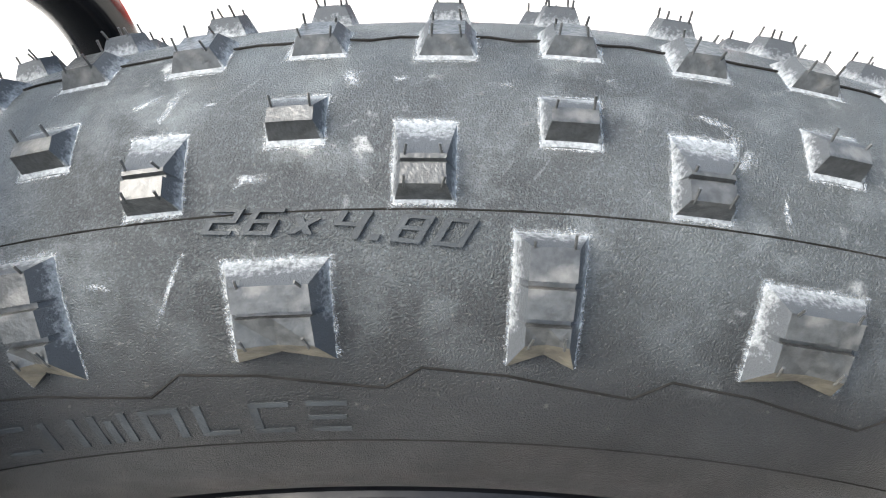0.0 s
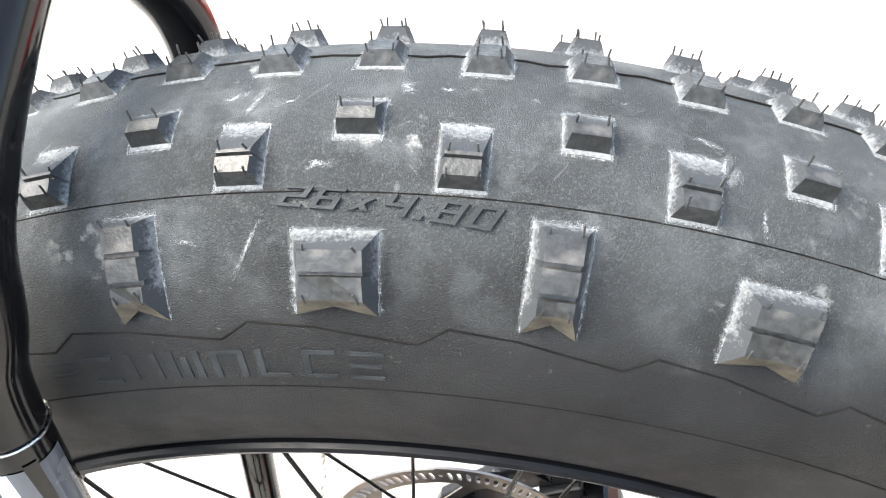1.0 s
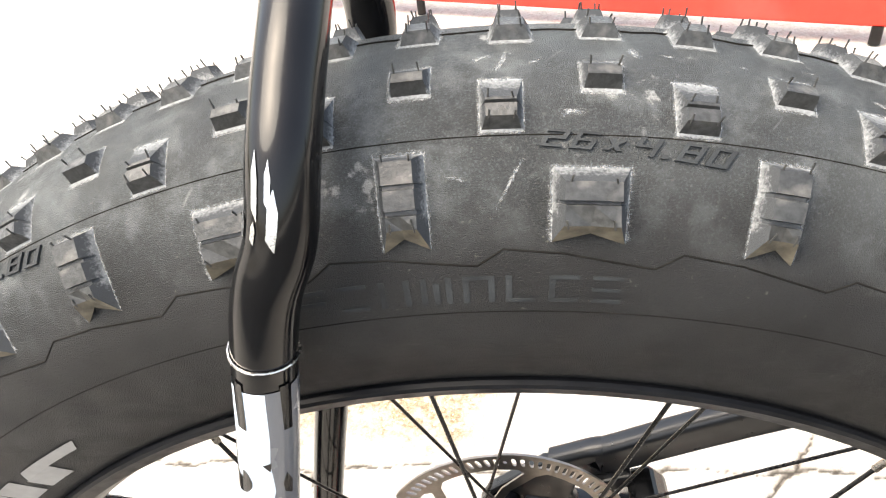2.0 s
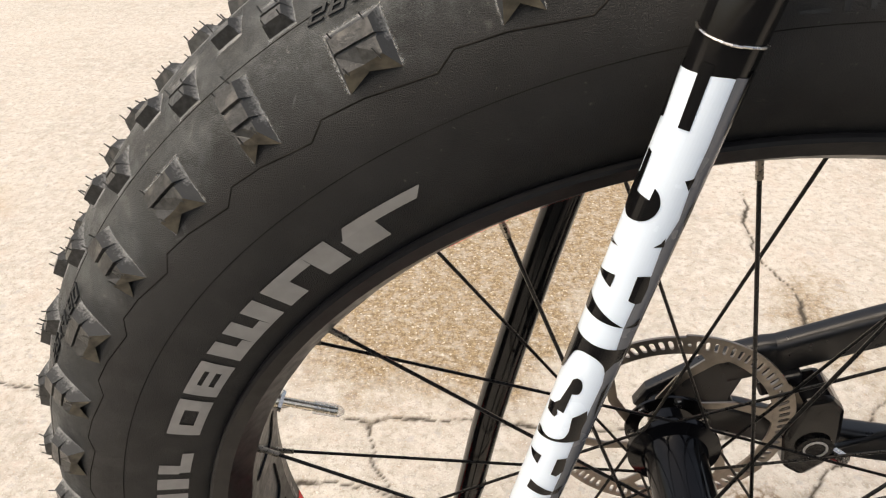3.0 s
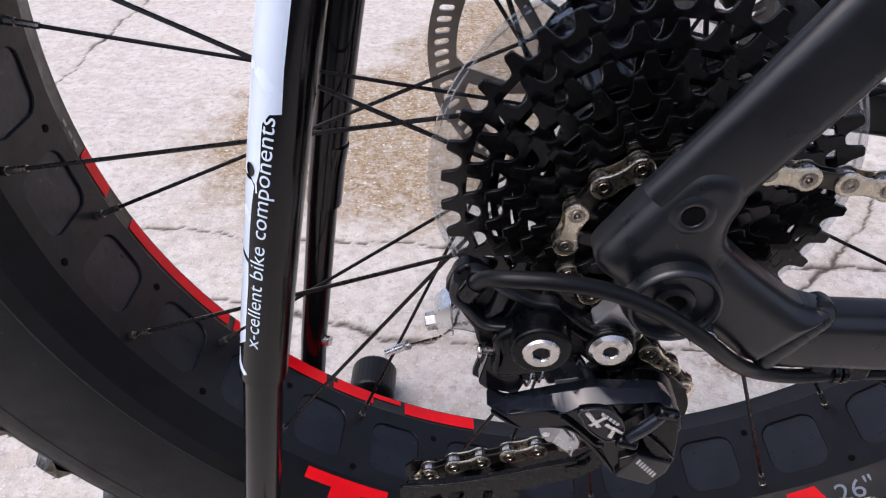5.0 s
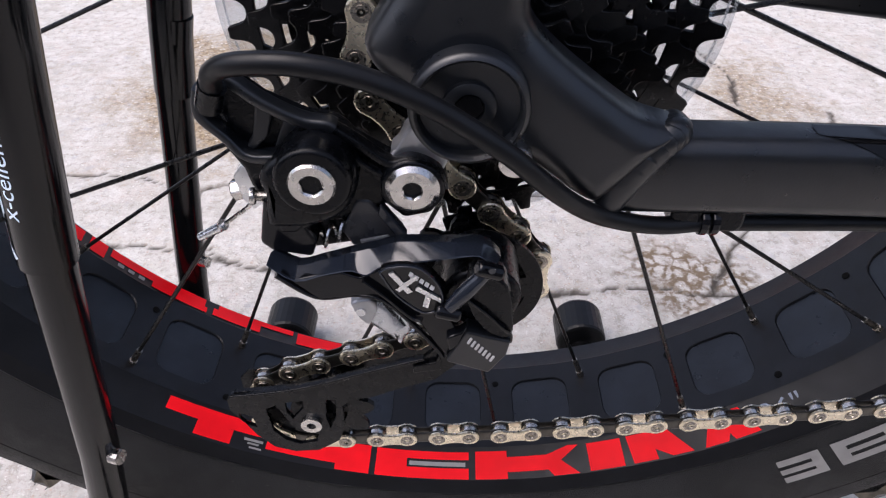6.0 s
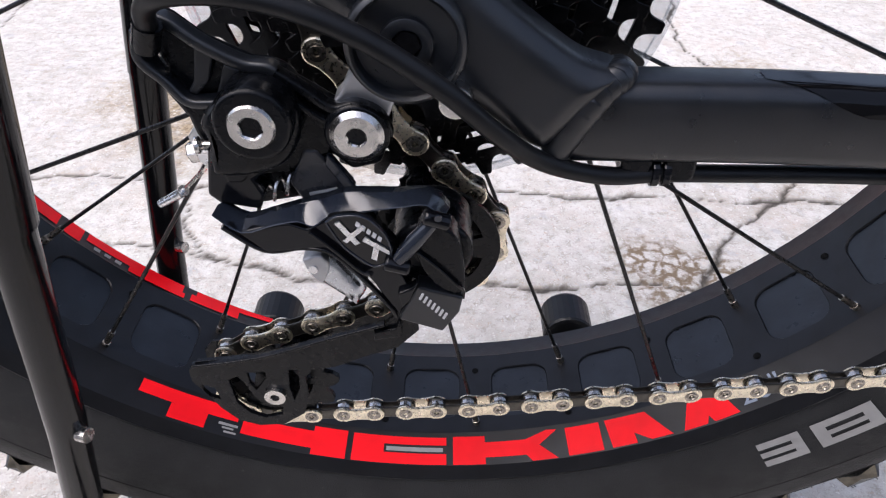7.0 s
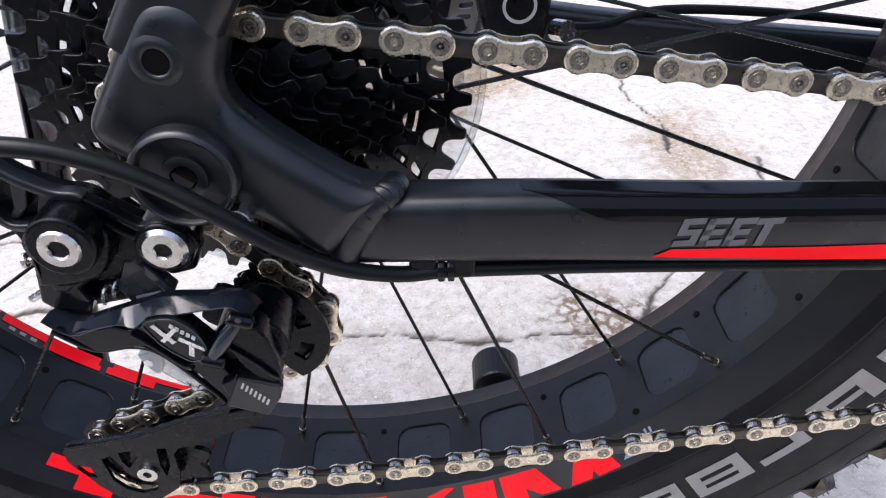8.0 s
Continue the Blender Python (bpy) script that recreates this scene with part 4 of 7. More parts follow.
def rim_sector():
    """The inner face of the rim over one spoke spacing, centred on angle 0."""
    bm = bmesh.new()
    w, y0, y1, n = 11.25, -0.029, 0.029, 5
    outer = []
    hole = []
    for cx, cy, a0 in ((3.6 - 1.9, 0.0188 - 0.009, 0), (-3.6 + 1.9, 0.0188 - 0.009, 90), (-3.6 + 1.9, -0.0188 + 0.009, 180), (3.6 - 1.9, -0.0188 + 0.009, 270)):
        for k in range(n + 1):
            a = radians(a0 + 90 * k / n)
            hole.append((cx + 1.9 * math.cos(a), cy + 0.009 * math.sin(a)))
    for x, y in hole:
        f = max(abs(x) / (w / 2), abs(y) / y1)
        outer.append((x / f, y / f))
    corners = [(w / 2, y1), (-w / 2, y1), (-w / 2, y0), (w / 2, y0)]
    vo = [bm.verts.new(wp(0.2705, x, y)) for x, y in outer]
    vh = [bm.verts.new(wp(0.2705, x, y)) for x, y in hole]
    vc = [bm.verts.new(wp(0.2705, x, y)) for x, y in corners]
    m = len(hole)
    for i in range(m):
        j = (i + 1) % m
        bm.faces.new((vo[i], vo[j], vh[j], vh[i]))
        if abs(outer[i][0]) < w / 2 - 1e-6 and abs(abs(outer[j][0]) - w / 2) < 1e-6 or abs(abs(outer[i][0]) - w / 2) < 1e-6 and abs(outer[j][0]) < w / 2 - 1e-6:
            cand = min(range(4), key=lambda c: abs(corners[c][0] - outer[i][0]) / w + abs(corners[c][1] - outer[i][1]) / 0.058)
            bm.faces.new((vo[j], vo[i], vc[cand]))
    lip = [bm.verts.new(wp(0.2712, x * 0.975, y * 0.975)) for x, y in hole]
    vd = [bm.verts.new(wp(0.2724, x * 0.975, y * 0.975)) for x, y in hole]
    for i in range(m):
        j = (i + 1) % m
        bm.faces.new((vh[i], vh[j], lip[j], lip[i]))
        bm.faces.new((lip[i], lip[j], vd[j], vd[i]))
    bmesh.ops.recalc_face_normals(bm, faces=bm.faces)
    me = bpy.data.meshes.new("rim_panel")
    bm.to_mesh(me)
    bm.free()
    me.materials.append(RIMBLACK)
    return me


def plain_sector():
    bm = bmesh.new()
    rows = [[bm.verts.new(wp(0.2705, -5.625 + 11.25 * k / 4, y)) for y in (-0.029, 0.029)] for k in range(5)]
    for a, b in zip(rows, rows[1:]):
        bm.faces.new((a[0], a[1], b[1], b[0]))
    me = bpy.data.meshes.new("rim_panel")
    bm.to_mesh(me)
    bm.free()
    me.materials.append(RIMBLACK)
    return me


PANEL, BLANK = rim_sector(), plain_sector()
for j in range(32):
    turned(BLANK if j == 1 else PANEL, RIM0 + 11.25 * (j + 0.5), "rim_panel", rim)



def near_band(deg, f, lift):
    return wp(0.2712 + 0.0088 * f - 0.0004 - lift, deg, -0.0305 - 0.0140 * f - 0.0002)


def far_band(deg, f, lift):
    return wp(0.2712 + 0.0030 * f - 0.0004, deg, 0.0305 + 0.0133 * f)


RIMRED = [
    [bar(108.0, 122.0, 0.04, 0.40)],
    [bar(235.0, 246.4, 0.05, 0.46), bar(238.8, 243.0, 0.46, 0.92)],
    [bar(247.0, 255.2, 0.22, 0.78), bar(255.2, 259.2, 0.05, 0.98)],
    [bar(259.9, 271.0, 0.08, 0.34), bar(259.9, 263.6, 0.34, 0.62), bar(259.9, 271.0, 0.62, 0.98)],
    [bar(271.8, 275.6, 0.05, 0.98), bar(275.6, 280.4, 0.26, 0.76), [(280.4, 0.26), (283.0, 0.02), (284.2, 0.05), (282.0, 0.48), (284.0, 0.98), (281.0, 0.98), (280.4, 0.76)]],
    [bar(285.2, 289.2, 0.05, 0.96)],
    [[(289.9, 0.04), (294.6, 0.04), (297.0, 0.94), (294.6, 0.94), (292.9, 0.62), (293.0, 0.95), (290.2, 0.95)]],
    [[(298.2, 0.96), (299.6, 0.06), (303.0, 0.02), (304.4, 0.92), (301.6, 0.95), (301.2, 0.72), (300.8, 0.95)]],
]
for shapes in RIMRED:
    applied("rim_decal", flat(shapes), near_band, 2.0, RED, rim, "bright red rim decal")
for a, b, f0, f1 in ((263.9, 270.6, 0.42, 0.56), (244.4, 246.6, 0.58, 0.66), (244.9, 246.2, 0.70, 0.76), (245.2, 246.6, 0.82, 0.88)):
    applied("rim_small_print", flat([bar(a, b, f0, f1)]), near_band, 2.0, LETTER, rim)
bm, wide = text_mesh('26"')
applied("rim_size_print", bm, lambda u, v, l: near_band(305.0 + 4.4 * u / wide, 0.78 - 0.62 * v, 0.0), 1.0, mat("blue_grey_print", (0.22, 0.26, 0.33), 0.5, var=0.05), rim, "blue-grey size print")
FARRED = [(190.0, 195.6, 0.1, 0.9), (200.2, 218.5, 0.15, 0.9), (219.4, 221.6, 0.05, 0.95), (222.2, 235.0, 0.42, 0.95), (228.0, 235.4, 0.05, 0.42), (236.2, 242.6, 0.10, 0.60), (236.8, 247.0, 0.60, 0.95), (247.6, 258.4, 0.08, 0.92)]
for a, b, f0, f1 in FARRED:
    applied("rim_decal", flat([bar(a, b, f0, f1)]), far_band, 2.0, RED, rim, "bright red rim decal")
for a in (185.6, 187.0, 188.2, 223.4, 224.8, 226.2):
    applied("rim_small_print", flat([bar(a, a + 0.8, 0.12, 0.34)]), far_band, 2.0, LETTER, rim)
for j in range(32):
    a = RIM0 + 11.25 * j
    # flat disc on the rim, coloured as the shade in a drain hole
    part("drain_hole", disc(wp(0.2702, a, 0.0165 if j % 2 == 0 else -0.0215), -wp(1, a, 0) + AX, 0.0020, 0.0002, 14), HOLE, rim)

# spokes: near holes run to the near flange, far holes to the far one
hub = part("hub", revolve([(0.006, -0.093), (0.010, -0.093), (0.0165, -0.060), (0.0165, -0.040), (0.030, -0.038), (0.0315, -0.036), (0.0315, -0.033), (0.0225, -0.030), (0.0205, -0.020), (0.0205, 0.035), (0.0225, 0.044), (0.0315, 0.047), (0.0315, 0.051), (0.024, 0.054), (0.020, 0.062), (0.013, 0.066), (0.0115, 0.095), (0.006, 0.095)], 40), GLOSSBLACK, wheel, "glossy black hub shell", smooth=True)


def spoke(j):
    deg = RIM0 + 11.25 * j
    near = j % 2 == 0
    y, r = (-0.0222, 0.2718) if near else (0.0170, 0.2703)
    sign = 1 if j % 4 in (2, 3) else -1
    p = wp(r - 0.0005, deg, y)
    q = wp(0.028, deg + sign * 68, -0.0345 if near else 0.049)
    d = (q - p).normalized()
    s = part("spoke", tube([p + d * 0.010, p.lerp(q, 0.5), q], 0.00105, 8), SPOKE, wheel)
    part("nipple", tube([p - d * 0.002, p + d * 0.003, p + d * 0.0032, p + d * 0.013], lambda t: 0.0022 if t < 0.5 else 0.0017, 8), BRASS, s, "nickel spoke nipple")
    return s


for j in range(32):
    spoke(j)
STEM = [wp(0.2745 - 0.0415 * k / 60, 158.2 - 0.2 * k / 60, -0.002 + 0.004 * k / 60) for k in range(61)]
valve = part("valve_stem", tube(STEM, lambda t: 0.0046 if t < 0.20 else 0.0029 if round(t * 60) % 2 else 0.0026, 16), VALVEBRASS, wheel, "bright threaded inner tube valve stem", smooth=True, auto=60)
part("valve_nut", disc(wp(0.2668, 158.2, -0.0013), AX - wp(1, 158.2, 0), 0.0062, 0.0022, 6), STEEL, valve, "steel rim nut")
part("valve_cap", tube([wp(0.2470, 158.1, 0.0004), wp(0.2350, 158.0, 0.0017), wp(0.2312, 157.98, 0.0021), wp(0.2290, 157.95, 0.0024)], lambda t: 0.0039 if t < 0.5 else 0.0031 if t < 0.9 else 0.0014, 16), CLEAR, valve, "clear plastic valve cap", smooth=True, auto=60)


# ---- brake rotor, cassette and spoke guard
def ring_part(outer, inner, y0, y1, bm=None):
    """A plate between two closed outlines of equal count, (x, z) about the axle."""
    bm = bm or bmesh.new()
    a, b = ([bm.verts.new((x, y, AX.z + z)) for x, z in outer] for y in (y0, y1))
    c, d = ([bm.verts.new((x, y, AX.z + z)) for x, z in inner] for y in (y0, y1))
    n = len(outer)
    for i in range(n):
        j = (i + 1) % n
        bm.faces.new((a[i], a[j], c[j], c[i]))
        bm.faces.new((b[j], b[i], d[i], d[j]))
        bm.faces.new((a[j], a[i], b[i], b[j]))
        bm.faces.new((c[i], c[j], d[j], d[i]))
    bmesh.ops.recalc_face_normals(bm, faces=bm.faces)
    return bm


def pol(r, deg):
    return (r * math.cos(radians(deg)), r * math.sin(radians(deg)))


def rotor():
    y0, y1 = 0.0700, 0.0718
    cells, bm = 84, bmesh.new()
    # braking track: cells with one rounded slot each, the outer edge stepped six times round
    for k in range(cells):
        mid, half = 360 * (k + 0.5) / cells, 180 / cells
        lone = k % 14 == 6
        inn = 0.0718
        long, wide, n = (0.0014, 0.0014, 16) if lone else (0.0037, 0.0016, 16)
        rows = []
        for y in (y0, y1):
            hole, rim = [], []
            for j in range(n):
                a = 2 * math.pi * j / n
                ca, sa = math.cos(a), math.sin(a)
                m = max(abs(ca), abs(sa))
                out = 0.0862 + 0.0014 * ((k + 7) % 14 + 0.5 + 0.5 * sa / m) / 14
                r, d = (out + inn) / 2 + (out - inn) / 2 * ca / m, mid + half * sa / m
                x, z = pol(r, d)
                rim.append(bm.verts.new((x, y, AX.z + z)))
                dr, dt = (long - wide) * (0 if abs(ca) < 0.01 else 1 if ca > 0 else -1) + wide * ca, wide * sa
                x, z = pol(0.0796 + dr, mid + math.degrees((dt + 0.25 * dr) / 0.0796))
                hole.append(bm.verts.new((x, y, AX.z + z)))
            rows.append((rim, hole))
        (r0, h0), (r1, h1) = rows
        for j in range(n):
            i = (j + 1) % n
            quads = [(r0[j], r0[i], h0[i], h0[j]), (r1[i], r1[j], h1[j], h1[i]), (h0[j], h0[i], h1[i], h1[j])]
            if min(abs(math.cos(2 * math.pi * q / n)) for q in (j, j + 1)) > 0.70:
                quads.append((r0[i], r0[j], r1[j], r1[i]))
            for quad in quads:
                bm.faces.new(quad)
    bmesh.ops.remove_doubles(bm, verts=bm.verts, dist=0.00002)
    arms = []
    for k in range(6):
        d = 60 * k + 12
        arm = [pol(0.0736, d - 9), pol(0.0736, d + 10), pol(0.0680, d + 5), pol(0.050, d + 19), pol(0.030, d + 42), pol(0.026, d + 33), pol(0.047, d + 12), pol(0.0665, d - 2)]
        arms.append(prism([(x, AX.z + z) for x, z in arm], y0 + 0.0002, y1 - 0.0002))
    rt = part("brake_rotor", bm, ROTOR, wheel, "slotted steel disc brake rotor")
    for arm in arms:
        part("rotor_arm", arm, ROTOR, rt)
    part("rotor_carrier", ring_part([pol(0.030, 360 * k / 48) for k in range(48)], [pol(0.020, 360 * k / 48) for k in range(48)], y0, y1), BLACKPAINT, rt, "black inner carrier")
    for k in range(6):
        part("rotor_bolt", disc(wp(0.022 + 0.003, 60 * k + 20, y0 + 0.0002), (0, -1, 0), 0.0035, 0.0022, 10, bore=0.0015), STEEL, rt)


rotor()


TOOTH = ((0.0, 0.0024), (0.1, 0.0025), (0.145, 0.0019), (0.172, 0.0005), (0.205, -0.0012), (0.255, -0.0027), (0.33, -0.0037), (0.43, -0.0042), (0.57, -0.0042), (0.67, -0.0037), (0.745, -0.0027), (0.795, -0.0012), (0.828, 0.0005), (0.855, 0.0019), (0.9, 0.0025))


def sprocket(teeth, y, parent):
    """A toothed ring joined by narrow webs to an inner ring, with open windows between them."""
    rp = 0.0127 / (2 * math.sin(math.pi / teeth))
    turn = 1700 * y
    spots = [((k + f) * 360 / teeth + turn, dr) for k in range(teeth) for f, dr in TOOTH]
    big = teeth >= 20
    inner_r = rp - 0.0072 if big else 0.0150
    bm = ring_part([pol(rp + dr, d) for d, dr in spots], [pol(inner_r, d) for d, dr in spots], y - 0.0009, y + 0.0009)
    if big:
        r1 = max(rp - 0.0160, 0.019)
        r2 = max(r1 - 0.0028, 0.0150)
        webs = round(teeth * 0.5)
        ring_part([pol(r1, 3.75 * k) for k in range(96)], [pol(r2, 3.75 * k) for k in range(96)], y - 0.0008, y + 0.0008, bm)
        for k in range(webs):
            d = 360 * k / webs + teeth * 7
            e = math.degrees(0.0017 / inner_r)
            prism([(x, AX.z + z) for x, z in (pol(inner_r + 0.0006, d - 2 * e), pol(inner_r + 0.0006, d + 2 * e), pol((inner_r + r1) / 2, d + e + 2), pol(r1 - 0.0006, d + 1.8 * e + 5), pol(r1 - 0.0006, d - 1.8 * e + 5), pol((inner_r + r1) / 2, d - e + 2))], y - 0.0008, y + 0.0008, bm)
        if r2 > 0.020:
            for k in range(6):
                d = 60 * k + teeth * 11
                prism([(x, AX.z + z) for x, z in (pol(r2 + 0.0005, d - 7), pol(r2 + 0.0005, d + 7), pol(0.0155, d + 38), pol(0.0155, d + 12))], y - 0.0008, y + 0.0008, bm)
    return part("sprocket", bm, COG, parent, bevel=0.00028)


TEETH = (36, 32, 28, 25, 22, 20, 18, 16, 13, 11)
COGY = [-0.0615 - 0.0042 * k for k in range(10)]
cassette = part("cassette", disc((0, -0.056, AX.z), (0, -1, 0), 0.0160, 0.044, 32), COG, wheel, "black ten-speed sprocket cassette")
for teeth, y in zip(TEETH, COGY):
    sprocket(teeth, y, cassette)
part("lockring", disc((0, -0.1002, AX.z), (0, -1, 0), 0.0150, 0.0022, 32, bore=0.010), DARKSTEEL, cassette)
gbm = ring_part([pol(0.0785, 3.75 * k) for k in range(96)], [pol(0.030, 3.75 * k) for k in range(96)], -0.0513, -0.0502)
ring_part([pol(0.0805, 3.75 * k) for k in range(96)], [pol(0.0784, 3.75 * k) for k in range(96)], -0.0524, -0.0496, gbm)
guard = part("spoke_guard", gbm, CLEAR, wheel, "clear plastic spoke guard disc")
guard.visible_shadow = False
for d in (125, 245, 5):
    hk = part("guard_hook", prism([(x, AX.z + z) for x, z in (pol(0.066, d - 7), pol(0.066, d + 7), pol(0.073, d + 8), pol(0.073, d - 8))], -0.0560, -0.0516), CLEAR, guard)
    hk.visible_shadow = False

# ---- chain
CHY = -0.0912


def chain_path():
    pts = [Vector((0.47, -0.0832, 0.366)), Vector((0.1517, -0.0905, 0.4134))]
    r = 0.0326
    for d in (84, 100, 118, 136, 154, 172, 188, 202):
        pts.append(wp(r, d, CHY))
    g, t = Vector((0.0005, CHY, 0.3230)), Vector((-0.0625, CHY, 0.2500))
    for d in (62, 40, 18, -4, -26, -48, -66):
        pts.append(g + Vector((math.cos(radians(d)), 0, math.sin(radians(d)))) * 0.0228)
    for d in (112, 134, 156, 178, 200, 222, 244, 262):
        pts.append(t + Vector((math.cos(radians(d)), 0, math.sin(radians(d)))) * 0.0226)
    pts += [Vector((0.0146, CHY + 0.001, 0.2318)), Vector((0.141, -0.0875, 0.2440)), Vector((0.47, -0.080, 0.2860))]
    fine = []
    for a, b in zip(pts, pts[1:]):
        n = max(1, int((b - a).length / 0.001))
        fine += [a.lerp(b, k / n) for k in range(n)]
    return fine + [pts[-1]]


def link_plate(length, r, y0, y1, waist, bm):
    """A waisted plate with a chamfered outer face."""
    out = arc(length / 2, 0, r, -120, 120, 10) + [(0.0025, waist * 1.04), (0, waist), (-0.0025, waist * 1.04)] + arc(-length / 2, 0, r, 60, 300, 10) + [(-0.0025, -waist * 1.04), (0, -waist), (0.0025, -waist * 1.04)]
    inset = []
    for x, z in out:
        c = Vector((max(-length / 2, min(length / 2, x)), 0)) if abs(x) > 0.003 else Vector((x, 0))
        d = Vector((x, z)) - c
        p = c + d * (1 - 0.0005 / d.length)
        inset.append((p.x, p.y))
    ym = y0 + (y1 - y0) * 0.72
    rows = [[bm.verts.new((x, y, z)) for x, z in o] for o, y in ((out, y0), (out, ym), (inset, y1))]
    bm.faces.new(rows[0])
    bm.faces.new(rows[2][::-1])
    for a, b in zip(rows, rows[1:]):
        for i in range(len(a)):
            j = (i + 1) % len(a)
            bm.faces.new((a[j], a[i], b[i], b[j]))
    bmesh.ops.recalc_face_normals(bm, faces=bm.faces)


def chain():
    """Plates, pins and rollers, each on shared mesh data, strung along the chain's path."""
    def mesh(nm, bm, *mats):
        me = bpy.data.meshes.new(nm)
        bm.to_mesh(me)
        bm.free()
        for mt in mats:
            me.materials.append(mt)
        return me
    plates = {}
    for kind, r, y0, y1, waist, mt in (("outer_plate", 0.0043, 0.0020, 0.0029, 0.0031, NICKEL), ("inner_plate", 0.0041, 0.0012, 0.0019, 0.0029, DARKSTEEL)):
        for s in (-1, 1):
            bm = bmesh.new()
            link_plate(0.0127, r, s * y0, s * y1, waist, bm)
            plates[kind, s] = mesh(kind, bm, mt)
    prof = [(0.0004, 0.0029), (0.0010, 0.0029), (0.0012, 0.00335), (0.0020, 0.00335), (0.0021, 0.0030), (0.0028, 0.0030), (0.0028, 0.0026)]
    prof = [(r, -y) for r, y in prof] + [(r, y) for r, y in prof[::-1]]
    bm = revolve(prof, 14)
    bmesh.ops.translate(bm, vec=-AX, verts=bm.verts)
    for f in bm.faces:
        c = f.calc_center_median()
        f.material_index = 1 if math.hypot(c.x, c.z) < 0.0009 else 0
    pin = mesh("chain_pin", bm, PINSTEEL, DARKSTEEL)
    rollers = bmesh.new()
    for e in (-1, 1):
        disc((e * 0.00635, -0.0013, 0), (0, 1, 0), 0.0037, 0.0026, 14, rollers)
    rollers = mesh("rollers", rollers, STEEL)
    path = chain_path()
    dist = [0.0]
    for a, b in zip(path, path[1:]):
        dist.append(dist[-1] + (b - a).length)
    arr = np.array([tuple(p) for p in path])

    def at(s):
        return Vector([float(np.interp(s, dist, arr[:, k])) for k in range(3)])
    # the upper run's pin and the lower run's pin fix the pitch between them
    sa = dist[int(np.argmin(np.linalg.norm(arr - np.array([0.0261, -0.095, 0.4316]), axis=1)))]
    sb = dist[int(np.argmin(np.linalg.norm(arr - np.array([0.0146, CHY, 0.2321]), axis=1)))]
    count = 2 * round((sb - sa) / 0.0254) - 1
    pitch = (sb - sa) / count
    first = -int(sa / pitch)
    last = int((dist[-1] - sa) / pitch)
    body = bmesh.new()
    spots = []
    for k in range(first, last):
        t = sa + k * pitch
        a, b = at(t), at(t + pitch)
        d = (b - a).normalized()
        up = Vector((0, 1, 0))
        up = (up - d * up.dot(d)).normalized()
        m = Matrix((d, up, d.cross(up))).transposed().to_4x4()
        m.translation = (a + b) / 2
        spots.append((k, m))
        if k % 2:
            continue
        n0 = len(body.verts)
        body.from_mesh(rollers)
        body.verts.ensure_lookup_table()
        for v in body.verts[n0:]:
            v.co = m @ v.co
    ch = part("chain", body, STEEL, bike, "nickel-plated bicycle chain on the sprockets")
    for k, m in spots:
        kind = "outer_plate" if k % 2 else "inner_plate"
        for side in (-1, 1):
            ob = new(kind, plates[kind, side])
            ob.parent = ch
            ob.matrix_basis = m
        if k % 2:
            for e in (-1, 1):
                ob = new("chain_pin", pin)
                ob.parent = ch
                ob.matrix_basis = m @ Matrix.Translation((e * 0.00635, 0, 0))
    return ch


chain()

# ---- frame: rear triangle
frame_thing = bike


def box_shape(w, h, r):
    sec = rounded(w, h, r, 4)
    return lambda s: sec


def smooth_outline(pts, n=4):
    """A closed outline of (x, z) rounded through its points."""
    p = [Vector((x, z, 0)) for x, z in pts]
    c = catmull([p[-1]] + p + [p[0], p[1]], n)
    return [(v.x, v.y) for v in c[n:-n - 1]]


